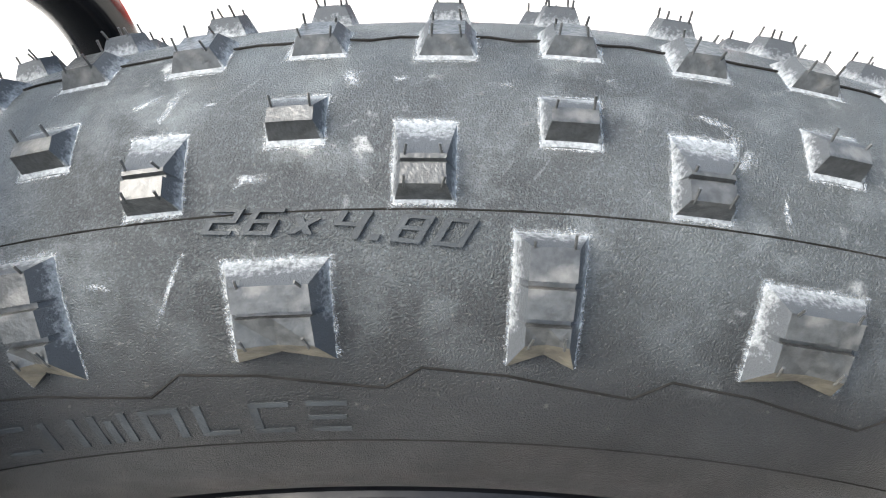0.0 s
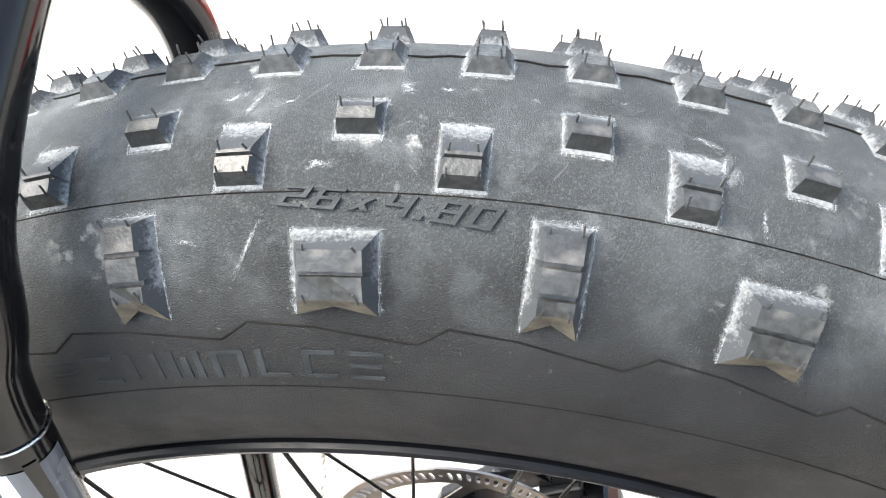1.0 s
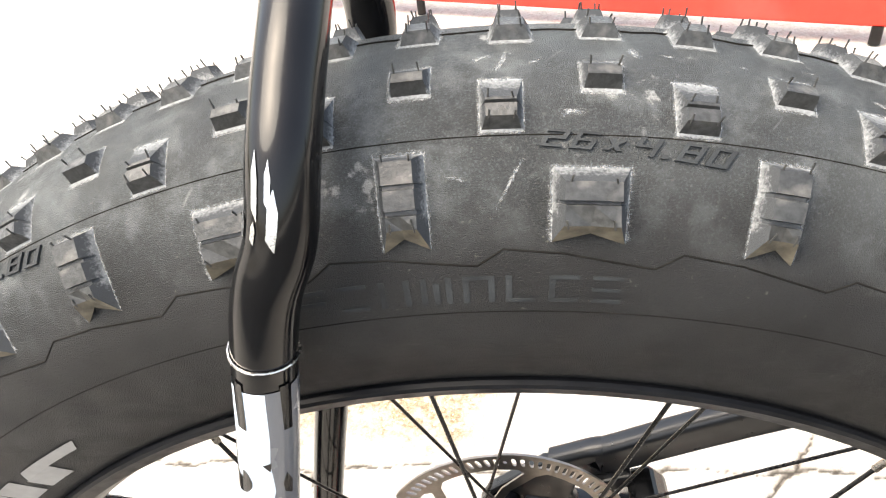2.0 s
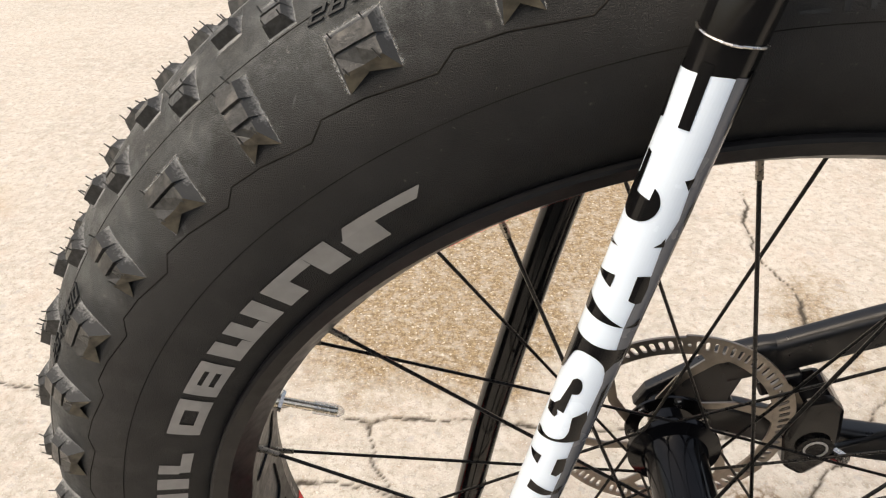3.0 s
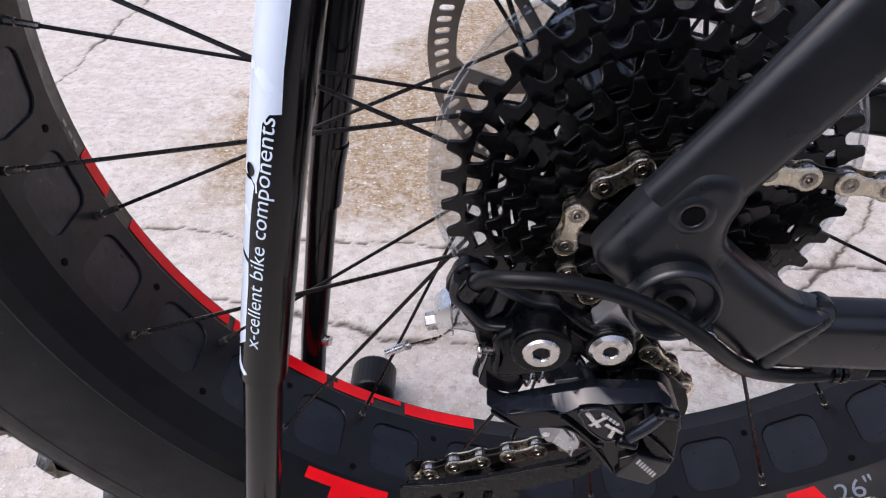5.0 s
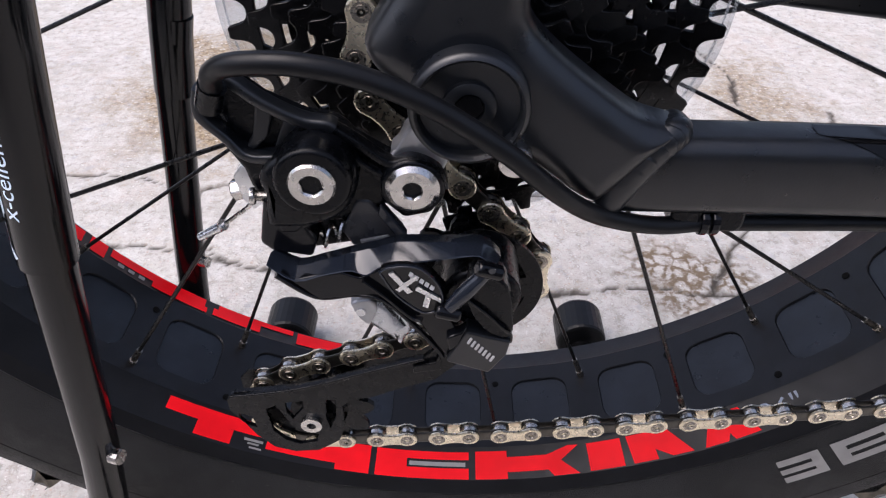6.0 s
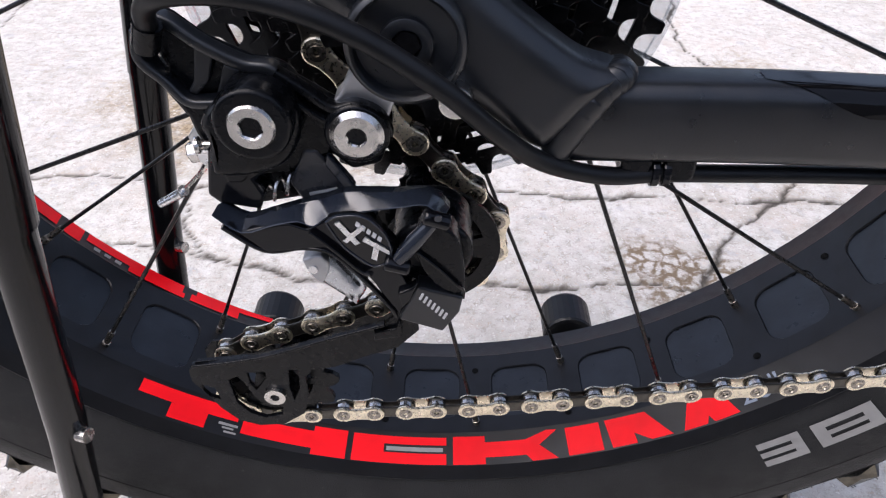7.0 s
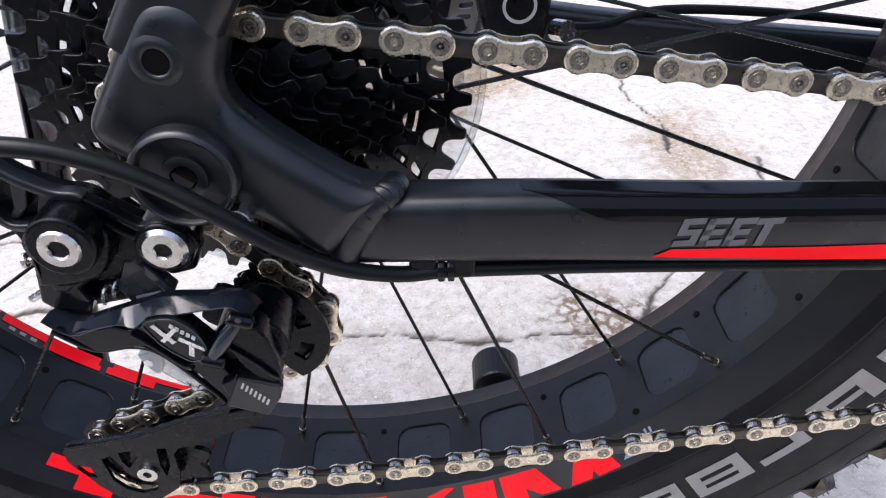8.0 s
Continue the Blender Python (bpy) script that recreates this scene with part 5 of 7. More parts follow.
def dropout():
    out = smooth_outline([(0.0125, 0.4360), (0.0102, 0.4265), (0.0112, 0.4190), (0.0180, 0.4115), (0.0285, 0.4030), (0.0390, 0.3955), (0.0465, 0.3930), (0.0490, 0.3915), (0.0470, 0.3880), (0.0420, 0.3820), (0.0360, 0.3750), (0.0320, 0.3710), (0.0290, 0.3710), (0.0240, 0.3740), (0.0180, 0.3790), (0.0110, 0.3840), (0.0030, 0.3870), (-0.0060, 0.3850), (-0.0130, 0.3870), (-0.0170, 0.3940), (-0.0180, 0.4010), (-0.0205, 0.4045), (-0.0245, 0.4075), (-0.0270, 0.4120), (-0.0265, 0.4160), (-0.0225, 0.4225), (-0.0128, 0.4370), (-0.0055, 0.4465), (0.0030, 0.4480), (0.0100, 0.4440)], 4)
    d = part("dropout", cast_body(out, -0.1200, -0.1060, 0.0075), SATIN, frame_thing, smooth=True, auto=75)
    boss = revolve([(0.0142, -0.1060), (0.0142, -0.1178), (0.0137, -0.1190), (0.0128, -0.1194), (0.0121, -0.1188), (0.0119, -0.1172), (0.0117, -0.1162), (0.0064, -0.1160), (0.0062, -0.1172), (0.0052, -0.1176), (0.0036, -0.1174), (0.0033, -0.1120), (0.0004, -0.1120)], 64)
    bmesh.ops.translate(boss, vec=(-0.0030, -0.0060, 0.0016), verts=boss.verts)
    hub_cap = part("axle_boss", boss, SATIN, d, smooth=True, auto=50)
    # black disc paints the shade down the axle's socket
    part("axle_socket", disc((-0.0030, -0.1222, AX.z + 0.0016), (0, -1, 0), 0.0034, 0.0006, 6), BLACKPAINT, hub_cap, "hexagonal socket, its shade painted black")
    mount = revolve([(0.0066, -0.1168), (0.0056, -0.1173), (0.0046, -0.1176), (0.0036, -0.1175), (0.0031, -0.1168), (0.0030, -0.1090), (0.0003, -0.1088)], 40)
    bmesh.ops.translate(mount, vec=(-0.0034, -0.0031, 0.0318), verts=mount.verts)
    part("mount_boss", mount, SATIN, d, smooth=True, auto=60)
    # flat disc whose black stands for the shade inside the hole
    part("mount_hole", disc((-0.0034, -0.1199, AX.z + 0.0318), (0, -1, 0), 0.0031, 0.0004, 24), HOLE, d, "mounting hole, its shade painted as a black disc")
    part("hanger_bolt", disc((0.0084, -0.1010, 0.3885), (0, -1, 0), 0.0042, 0.0242, 24), STEEL, d, "small steel bolt head", bevel=0.0006)
    return d


dropout()
def stay_section():
    """A soft-cornered section, broad at its outer face and narrower towards the wheel."""
    return [(u * (0.0124 if v < 0 else 0.0085), v * 0.0080) for u, v in ((q[0] / 0.012, q[1] / 0.008) for q in rounded(0.024, 0.016, 0.0050, 5))]


part("seatstay", sweep(catmull([(-0.0065, -0.1102, 0.4305), (-0.0018, -0.1104, 0.4375), (0.0130, -0.1106, 0.4595), (0.0305, -0.1096, 0.4856), (0.060, -0.1050, 0.530), (0.110, -0.092, 0.600), (0.20, -0.075, 0.72), (0.30, -0.06, 0.85)], 8), lambda f: stay_section()), SATIN, frame_thing, smooth=True, auto=50)
stay = part("chainstay", sweep(catmull([(0.036, -0.1070, 0.3765), (0.070, -0.1068, 0.3760), (0.100, -0.1060, 0.3748), (0.150, -0.1040, 0.3715), (0.200, -0.1010, 0.3685), (0.300, -0.0910, 0.3600), (0.43, -0.06, 0.345)], 10), box_shape(0.0235, 0.0165, 0.0050)), SATIN, frame_thing, smooth=True, auto=50)
# weld ripples round the joint
def weld():
    """One rounded seam along the joint, rippled over the top and smoothed off lower down."""
    line = catmull([(0.0345, -0.1160, 0.3690), (0.0385, -0.1170, 0.3775), (0.0425, -0.1172, 0.3845), (0.0462, -0.1162, 0.3890), (0.0490, -0.1136, 0.3912), (0.0503, -0.1095, 0.3912), (0.0507, -0.1040, 0.3898)], 20)
    bm, rings, n, m = bmesh.new(), [], len(line), 14
    for i, c in enumerate(line):
        t = i / (n - 1)
        d = (line[min(i + 1, n - 1)] - line[max(i - 1, 0)]).normalized()
        out = Vector((0.1, -1.0, 0.15)).lerp(Vector((0.2, -0.15, 1.0)), min(1.0, max(0.0, (t - 0.45) / 0.4)))
        out = (out - d * out.dot(d)).normalized()
        side = d.cross(out)
        ripple = min(1.0, max(0.0, (t - 0.18) / 0.3))
        ring = []
        for k in range(m + 1):
            u = 2 * k / m - 1
            wave = 11.0 * t + 0.55 * u * u + 0.12 * math.sin(9 * t)
            saw = (wave % 1.0) ** 0.6
            lift = 0.0017 * (1 - u * u) ** 0.6 + 0.0006 * ripple * (saw - 0.5) * (1 - u ** 4) - 0.0008 * u * u
            ring.append(bm.verts.new(c + side * (0.0044 * u * (0.92 + 0.08 * saw)) + out * lift))
        rings.append(ring)
    for a, b in zip(rings, rings[1:]):
        for k in range(m):
            bm.faces.new((a[k], a[k + 1], b[k + 1], b[k]))
    bmesh.ops.recalc_face_normals(bm, faces=bm.faces)
    part("weld_bead", bm, SATIN, frame_thing, "rippled weld bead", smooth=True, auto=60)


weld()
# gloss panel, stripe and print on the chainstay
STAYLINE = catmull([(0.036, -0.1070, 0.3765), (0.070, -0.1068, 0.3760), (0.100, -0.1060, 0.3748), (0.150, -0.1040, 0.3715), (0.200, -0.1010, 0.3685), (0.300, -0.0910, 0.3600), (0.43, -0.06, 0.345)], 10)
def gloss_panel():
    """A painted area that wraps the stay's top and, further on, the upper part of its outer face."""
    line = [p for p in STAYLINE if p.x > 0.086]
    wrap = [(0.01195, 0.0030 - 0.0064 * k / 10) for k in range(11)] + [(0.00695 + 0.0050 * math.cos(radians(9 * k)), -0.00345 - 0.0050 * math.sin(radians(9 * k))) for k in range(1, 11)] + [(0.00695 - 0.0005 * k, -0.00845) for k in range(1, 5)]
    bm, rings = bmesh.new(), []
    for i, p in enumerate(line):
        d = (line[min(i + 1, len(line) - 1)] - line[max(i - 1, 0)]).normalized()
        side = d.cross(Vector((0, 1, 0))).normalized()
        nup = side.cross(d).normalized()
        end = min(1.0, 0.30 + 26 * max(0, p.x - 0.086)) * (len(wrap) - 1)
        ring = []
        for k in range(16):
            f = end * k / 15
            a = min(int(f), len(wrap) - 2)
            u, v = (wrap[a][j] + (wrap[a + 1][j] - wrap[a][j]) * (f - a) for j in (0, 1))
            ring.append(bm.verts.new(p + side * u + nup * v))
        rings.append(ring)
    for a, b in zip(rings, rings[1:]):
        for k in range(15):
            bm.faces.new((a[k], a[k + 1], b[k + 1], b[k]))
    return part("gloss_panel", bm, mat("black_lacquer", (0.0025, 0.0025, 0.003), 0.07, var=0.1, scale=50, spec=0.22), stay, "glossy black top panel", smooth=True)


gloss_panel()


def stay_face(u, v, lift=0.0004):
    """A point on the chainstay's outer face: u metres forward, v its height."""
    y = float(np.interp(u, [p.x for p in STAYLINE], [p.y for p in STAYLINE]))
    return (u, y - 0.00825 - lift, v)


def face_poly(pts, material, parent, name, label=""):
    return applied(name, flat([pts]), lambda u, v, l: stay_face(u, v), 0.006, material, parent, label)


face_poly([(0.1270, 0.3655), (0.1325, 0.3680), (0.198, 0.3652), (0.29, 0.3575), (0.29, 0.3525), (0.199, 0.3596), (0.150, 0.3636)], RED, stay, "red_stripe", "red painted stripe")
LEAN = 0.25
for k, bars in enumerate(([(0, 7, 0, 2.2), (0, 7, 3.9, 6.0), (0, 7, 7.7, 9.9), (0, 2.4, 3.9, 9.9), (4.6, 7, 0, 6.0)], [(0, 7, 0, 2.2), (0, 6.4, 3.9, 6.0), (0, 7, 7.7, 9.9), (0, 2.6, 0, 9.9)], [(0, 7, 0, 2.2), (0, 6.4, 3.9, 6.0), (0, 7, 7.7, 9.9), (0, 2.6, 0, 9.9)], [(-0.6, 7.4, 7.7, 9.9), (2.0, 4.8, 0, 9.9)])):
    u0, z0 = 0.1322 + 0.0077 * k, 0.3689 - 0.0004 * k
    for j, (a, b, c, d) in enumerate(bars):
        z1, z2 = z0 + c * 0.001, z0 + d * 0.001
        face_poly([(u0 + a * 0.001 + LEAN * (z1 - z0), z1), (u0 + b * 0.001 + LEAN * (z1 - z0), z1), (u0 + b * 0.001 + LEAN * (z2 - z0), z2), (u0 + a * 0.001 + LEAN * (z2 - z0), z2)], DARKPRINT, stay, "print_bar", "dark grey printed bar" if j == 0 else "")
# the far side's stays
part("far_chainstay", sweep(catmull([(0.012, 0.100, 0.392), (0.060, 0.1000, 0.380), (0.110, 0.0990, 0.3655), (0.200, 0.0950, 0.354), (0.320, 0.0880, 0.343), (0.43, 0.06, 0.335)], 5), box_shape(0.0290, 0.0170, 0.005)), SATIN, frame_thing, smooth=True, auto=50)
part("far_seatstay", sweep(catmull([(0.040, 0.102, 0.432), (0.068, 0.099, 0.446), (0.078, 0.0985, 0.4485), (0.157, 0.090, 0.492), (0.30, 0.07, 0.57)], 5), box_shape(0.0300, 0.0160, 0.006)), SATIN, frame_thing, smooth=True, auto=50)
part("far_dropout", prism([(-0.020, 0.395), (-0.012, 0.412), (0.030, 0.445), (0.060, 0.445), (0.050, 0.405), (0.060, 0.388), (0.040, 0.375), (0.0, 0.383)], 0.0945, 0.104), SATIN, frame_thing, bevel=0.002)

# ---- brake caliper on the far side
cal = part("brake_caliper", prism([(0.088, 0.432), (0.104, 0.437), (0.116, 0.424), (0.121, 0.395), (0.118, 0.368), (0.104, 0.352), (0.088, 0.362), (0.082, 0.392)], 0.066, 0.098), BLACKPAINT, bike, "black hydraulic disc brake caliper", bevel=0.004)
part("caliper_mount", prism([(0.060, 0.430), (0.090, 0.440), (0.092, 0.428), (0.066, 0.416)], 0.085, 0.097), SATIN, cal, bevel=0.002)
part("piston_cap", disc((0.104, 0.0665, 0.387), (0, -1, 0), 0.0125, 0.003, 28), PLASTIC, cal)
part("cap_ring", disc((0.104, 0.0634, 0.387), (0, -1, 0), 0.0085, 0.0008, 28, bore=0.0070), LETTER2, cal, "pale printed ring")
part("banjo_bolt", disc((0.124, 0.072, 0.372), (0.6, -1, 0.2), 0.0055, 0.009, 14), STEEL, cal)
part("brake_hose", tube(catmull([(0.126, 0.078, 0.372), (0.150, 0.088, 0.368), (0.185, 0.094, 0.3735), (0.25, 0.0935, 0.370), (0.33, 0.087, 0.361), (0.43, 0.06, 0.352)], 8), 0.0026, 10), HOUSING, bike, smooth=True)

# ---- rear derailleur
def plate(outline, holes, y0, y1, bm=None):
    """A flat plate with openings cut through it; outline and holes are closed lists of (x, z)."""
    one = bmesh.new()
    for loop in [outline] + holes:
        vs = [one.verts.new((x, y0, z)) for x, z in loop]
        for a, b in zip(vs, vs[1:] + vs[:1]):
            one.edges.new((a, b))
    bmesh.ops.triangle_fill(one, edges=one.edges[:], use_beauty=True, use_dissolve=False)
    ext = bmesh.ops.extrude_face_region(one, geom=one.faces[:])
    bmesh.ops.translate(one, vec=(0, y1 - y0, 0), verts=[v for v in ext["geom"] if isinstance(v, bmesh.types.BMVert)])
    bmesh.ops.recalc_face_normals(one, faces=one.faces)
    if bm is None:
        return one
    me = bpy.data.meshes.new("tmp")
    one.to_mesh(me)
    one.free()
    bm.from_mesh(me)
    bpy.data.meshes.remove(me)
    return bm


def ribbon(name, path, wide, deep, material, parent, label=""):
    """A rounded rib that follows a path."""
    return part(name, sweep(catmull(path, 5), lambda s: rounded(wide, deep, min(wide, deep) * 0.32, 3)), material, parent, label, smooth=True, auto=60)


POLISHED = mat("polished_alloy", (0.50, 0.52, 0.55), 0.24, metal=1.0, var=0.05, scale=150)
# lighter, bluer version of the black alloy: sky reflection put into the colour
FACET = mat("sky_tinted_black", (0.010, 0.013, 0.020), 0.16, var=0.15, scale=80, coat=0.2, spec=0.5)
der = knuckle = part("rear_derailleur", prism([(-0.0610, 0.4040), (-0.0650, 0.4060), (-0.0690, 0.4030), (-0.0720, 0.3950), (-0.0690, 0.3900), (-0.0660, 0.3840), (-0.0620, 0.3770), (-0.0610, 0.3720), (-0.0590, 0.3670), (-0.0600, 0.3600), (-0.0540, 0.3570), (-0.0460, 0.3590), (-0.0380, 0.3600), (-0.0310, 0.3640), (-0.0250, 0.3660), (-0.0200, 0.3610), (-0.0120, 0.3630), (-0.0090, 0.3710), (-0.0100, 0.3780), (-0.0150, 0.3820), (-0.0230, 0.3810), (-0.0320, 0.3870), (-0.0390, 0.3920), (-0.0440, 0.3930), (-0.0540, 0.3980)], -0.1115, -0.1050), PLASTIC, bike, "black rear derailleur with silver bolts", bevel=0.0016, cast=True)
# the cable arm is a channel between two ribs, with cross webs
ribbon("upper_rib", [(-0.0640, -0.1130, 0.4050), (-0.0600, -0.1130, 0.4040), (-0.0530, -0.1140, 0.3990), (-0.0440, -0.1140, 0.3940), (-0.0380, -0.1140, 0.3930), (-0.0360, -0.1140, 0.3920)], 0.0030, 0.0050, SATIN, knuckle)
ribbon("lower_rib", [(-0.0680, -0.1130, 0.4020), (-0.0690, -0.1130, 0.3950), (-0.0640, -0.1130, 0.3890), (-0.0590, -0.1140, 0.3840), (-0.0520, -0.1150, 0.3840), (-0.0450, -0.1150, 0.3850)], 0.0026, 0.0052, SATIN, knuckle)
part("cross_web", prism([(-0.0550, 0.3980), (-0.0510, 0.3980), (-0.0510, 0.3950), (-0.0530, 0.3890), (-0.0570, 0.3850), (-0.0590, 0.3860), (-0.0570, 0.3890), (-0.0560, 0.3930)], -0.1142, -0.1100), SATIN, knuckle, bevel=0.0005)
part("cross_web", prism([(-0.0490, 0.3930), (-0.0440, 0.3910), (-0.0400, 0.3910), (-0.0430, 0.3890), (-0.0480, 0.3830), (-0.0530, 0.3830), (-0.0510, 0.3880)], -0.1132, -0.1100), SATIN, knuckle, bevel=0.0005)
ribbon("bridge_rib", [(-0.0380, -0.1140, 0.3930), (-0.0310, -0.1140, 0.3880), (-0.0230, -0.1140, 0.3820), (-0.0170, -0.1140, 0.3830), (-0.0110, -0.1140, 0.3800), (-0.0090, -0.1130, 0.3740)], 0.0024, 0.0044, PLASTIC, knuckle)
ribbon("bridge_rib", [(-0.0430, -0.1140, 0.3860), (-0.0390, -0.1150, 0.3900), (-0.0330, -0.1150, 0.3850), (-0.0260, -0.1140, 0.3790), (-0.0220, -0.1140, 0.3780)], 0.0016, 0.0040, PLASTIC, knuckle)
# thin patch on the arm, coloured as the shade of a slot
part("arm_slot", prism([(-0.0650, 0.3900), (-0.0630, 0.3900), (-0.0600, 0.3860), (-0.0600, 0.3830), (-0.0610, 0.3830), (-0.0640, 0.3860)], -0.1119, -0.1113), HOLE, knuckle, "slot in the arm, its shade painted dark")
part("knuckle_boss", pillow(smooth_outline([(-0.0550, 0.3740), (-0.0560, 0.3800), (-0.0510, 0.3860), (-0.0430, 0.3890), (-0.0350, 0.3890), (-0.0310, 0.3840), (-0.0310, 0.3770), (-0.0350, 0.3690), (-0.0430, 0.3650), (-0.0520, 0.3640), (-0.0560, 0.3660)], 3), -0.1205, -0.1100, 0.0026), PLASTIC, knuckle, smooth=True, auto=60)
# block under the main pivot, with the return spring beside it
part("lower_knuckle", prism([(-0.0570, 0.3710), (-0.0600, 0.3560), (-0.0570, 0.3530), (-0.0460, 0.3510), (-0.0440, 0.3560), (-0.0460, 0.3610), (-0.0400, 0.3650), (-0.0390, 0.3710)], -0.1165, -0.1060), GLOSSBLACK, knuckle, bevel=0.0010)
part("knuckle_facet", prism([(-0.0540, 0.3650), (-0.0490, 0.3680), (-0.0450, 0.3650), (-0.0490, 0.3610), (-0.0530, 0.3610)], -0.1180, -0.1160), GLOSSBLACK, knuckle, bevel=0.0006)
part("parallelogram_plate", prism([(-0.0590, 0.3640), (-0.0620, 0.3512), (-0.0590, 0.3490), (-0.0520, 0.3470), (-0.0360, 0.3500), (-0.0235, 0.3535), (-0.0250, 0.3570), (-0.0320, 0.3660), (-0.0430, 0.3670)], -0.1085, -0.1050), PLASTIC, knuckle, bevel=0.0008)
coil = [(-0.0460 + 0.00026 * k, -0.1115 - 0.0026 * math.cos(k * 0.42), 0.3525 + 0.00014 * k + 0.0028 * math.sin(k * 0.42)) for k in range(40)]
part("return_spring", tube(coil, 0.00060, 6), STEEL, der, "bright coiled return spring", smooth=True)


def socket_bolt(x, y, z, ro, ri, chamfer, collar):
    """A collar and in it a steel bolt head with a hexagonal socket."""
    part("bolt_collar", disc((x, -0.105, z), (0, -1, 0), collar, -y - 0.105 - 0.0006, 48), PLASTIC, knuckle, bevel=0.0014, cast=True)
    n, bm, rows = 48, bmesh.new(), []
    for r, yy, hexed in ((ro, y + 0.004, 0), (ro, y + chamfer * 0.5, 0), (ro - chamfer, y - 0.0005, 0), (ri * 1.22, y - 0.0005, 0), (ri, y, 1), (ri, y + 0.0035, 1)):
        row = []
        for k in range(n):
            a = 2 * math.pi * k / n
            q = r / math.cos((a + 0.35) % (math.pi / 3) - math.pi / 6) if hexed else r
            row.append(bm.verts.new((x + q * math.cos(a), yy, z + q * math.sin(a))))
        rows.append(row)
    for a, b in zip(rows, rows[1:]):
        for k in range(n):
            bm.faces.new((a[k], a[(k + 1) % n], b[(k + 1) % n], b[k]))
    bmesh.ops.recalc_face_normals(bm, faces=bm.faces)
    b = part("pivot_bolt", bm, STEEL, der, "brushed steel hex-socket bolt", smooth=True, auto=20)
    # disc coloured as the shade at the socket's bottom
    part("socket", disc((x, y + 0.0034, z), (0, -1, 0), ri * 1.25, 0.0004, 24), HOLE, b)


socket_bolt(-0.0411, -0.1264, 0.3826, 0.0060, 0.0026, 0.0005, 0.0098)
socket_bolt(-0.0170, -0.1178, 0.3753, 0.0074, 0.0023, 0.0016, 0.0086)
part("hanger_link", prism([(-0.0160, 0.3960), (-0.0150, 0.3920), (-0.0130, 0.3890), (-0.0110, 0.3860), (-0.0070, 0.3860), (-0.0070, 0.3830), (-0.0090, 0.3780), (-0.0110, 0.3740), (-0.0180, 0.3740), (-0.0220, 0.3790), (-0.0230, 0.3830), (-0.0210, 0.3850), (-0.0190, 0.3890), (-0.0170, 0.3920)], -0.1130, -0.1050), SATINALLOY, der, "bare satin alloy hanger link", bevel=0.0010, cast=True)
# outer link: an upward facet over a dark front, forking round the badge
TOPS = [(-0.0560, 0.3540), (-0.0500, 0.3500), (-0.0430, 0.3520), (-0.0370, 0.3540), (-0.0310, 0.3560), (-0.0270, 0.3570), (-0.0210, 0.3590), (-0.0090, 0.3590), (0.0020, 0.3590), (0.0070, 0.3540)]
LOWS = [(-0.0570, 0.3550), (-0.0500, 0.3490), (-0.0410, 0.3516), (-0.0340, 0.3530), (-0.0300, 0.3512), (-0.0250, 0.3550), (-0.0180, 0.3560), (-0.0060, 0.3580), (0.0010, 0.3586), (0.0050, 0.3540)]


def outer_link():
    """Two crisp planes that meet in a fold: one facing up and out, a narrow one turned to the front."""
    bm, rings = bmesh.new(), []
    tops, lows = (catmull([(x, y, z) for x, z in row], 3) for row, y in ((TOPS, -0.1190), (LOWS, -0.1245)))
    for a, c in zip(tops, lows):
        sec = [a + Vector((0, 0.0050, -0.0014)), a, a + (c - a) * 0.04, a + (c - a) * 0.95, c + Vector((0, 0.0001, -0.0002)), c + Vector((0, 0.0062, -0.0008))]
        rings.append([bm.verts.new(q) for q in sec])
    for p, q in zip(rings, rings[1:]):
        for k in range(6):
            bm.faces.new((p[k], p[(k + 1) % 6], q[(k + 1) % 6], q[k]))
    bm.faces.new(rings[0][::-1])
    bm.faces.new(rings[-1])
    bmesh.ops.recalc_face_normals(bm, faces=bm.faces)
    return part("outer_link", bm, FACET, der, "glossy black outer link, sky reflection in its colour", smooth=True, auto=24)


outer_link()
part("link_web", prism([(-0.0570, 0.3540), (-0.0500, 0.3490), (-0.0430, 0.3510), (-0.0370, 0.3520), (-0.0320, 0.3500), (-0.0250, 0.3540), (-0.0190, 0.3550), (-0.0150, 0.3530), (-0.0080, 0.3430), (-0.0080, 0.3360), (-0.0040, 0.3280), (-0.0070, 0.3160), (-0.0110, 0.3225), (-0.0150, 0.3310), (-0.0190, 0.3365), (-0.0250, 0.3408), (-0.0300, 0.3426), (-0.0340, 0.3430), (-0.0440, 0.3415)], -0.1240, -0.1175), GLOSSBLACK, der, bevel=0.0007, cast=True)
ribbon("link_edge", [(-0.0550, -0.1240, 0.3510), (-0.0450, -0.1230, 0.3420), (-0.0340, -0.1230, 0.3430), (-0.0260, -0.1240, 0.3420), (-0.0190, -0.1240, 0.3340), (-0.0110, -0.1240, 0.3220), (-0.0090, -0.1240, 0.3180)], 0.0012, 0.0020, GLOSSBLACK, der)
ribbon("link_edge", [(-0.0310, -0.1250, 0.3500), (-0.0250, -0.1250, 0.3440), (-0.0180, -0.1250, 0.3360), (-0.0150, -0.1260, 0.3360)], 0.0011, 0.0018, GLOSSBLACK, der)
badge = part("badge", prism(smooth_outline([(-0.0260, 0.3540), (-0.0230, 0.3560), (-0.0160, 0.3560), (-0.0110, 0.3510), (-0.0090, 0.3450), (-0.0100, 0.3410), (-0.0130, 0.3390), (-0.0160, 0.3400), (-0.0220, 0.3460)], 3), -0.1262, -0.1236), BLACKPAINT, der, "black badge with silver emblem", bevel=0.0004)
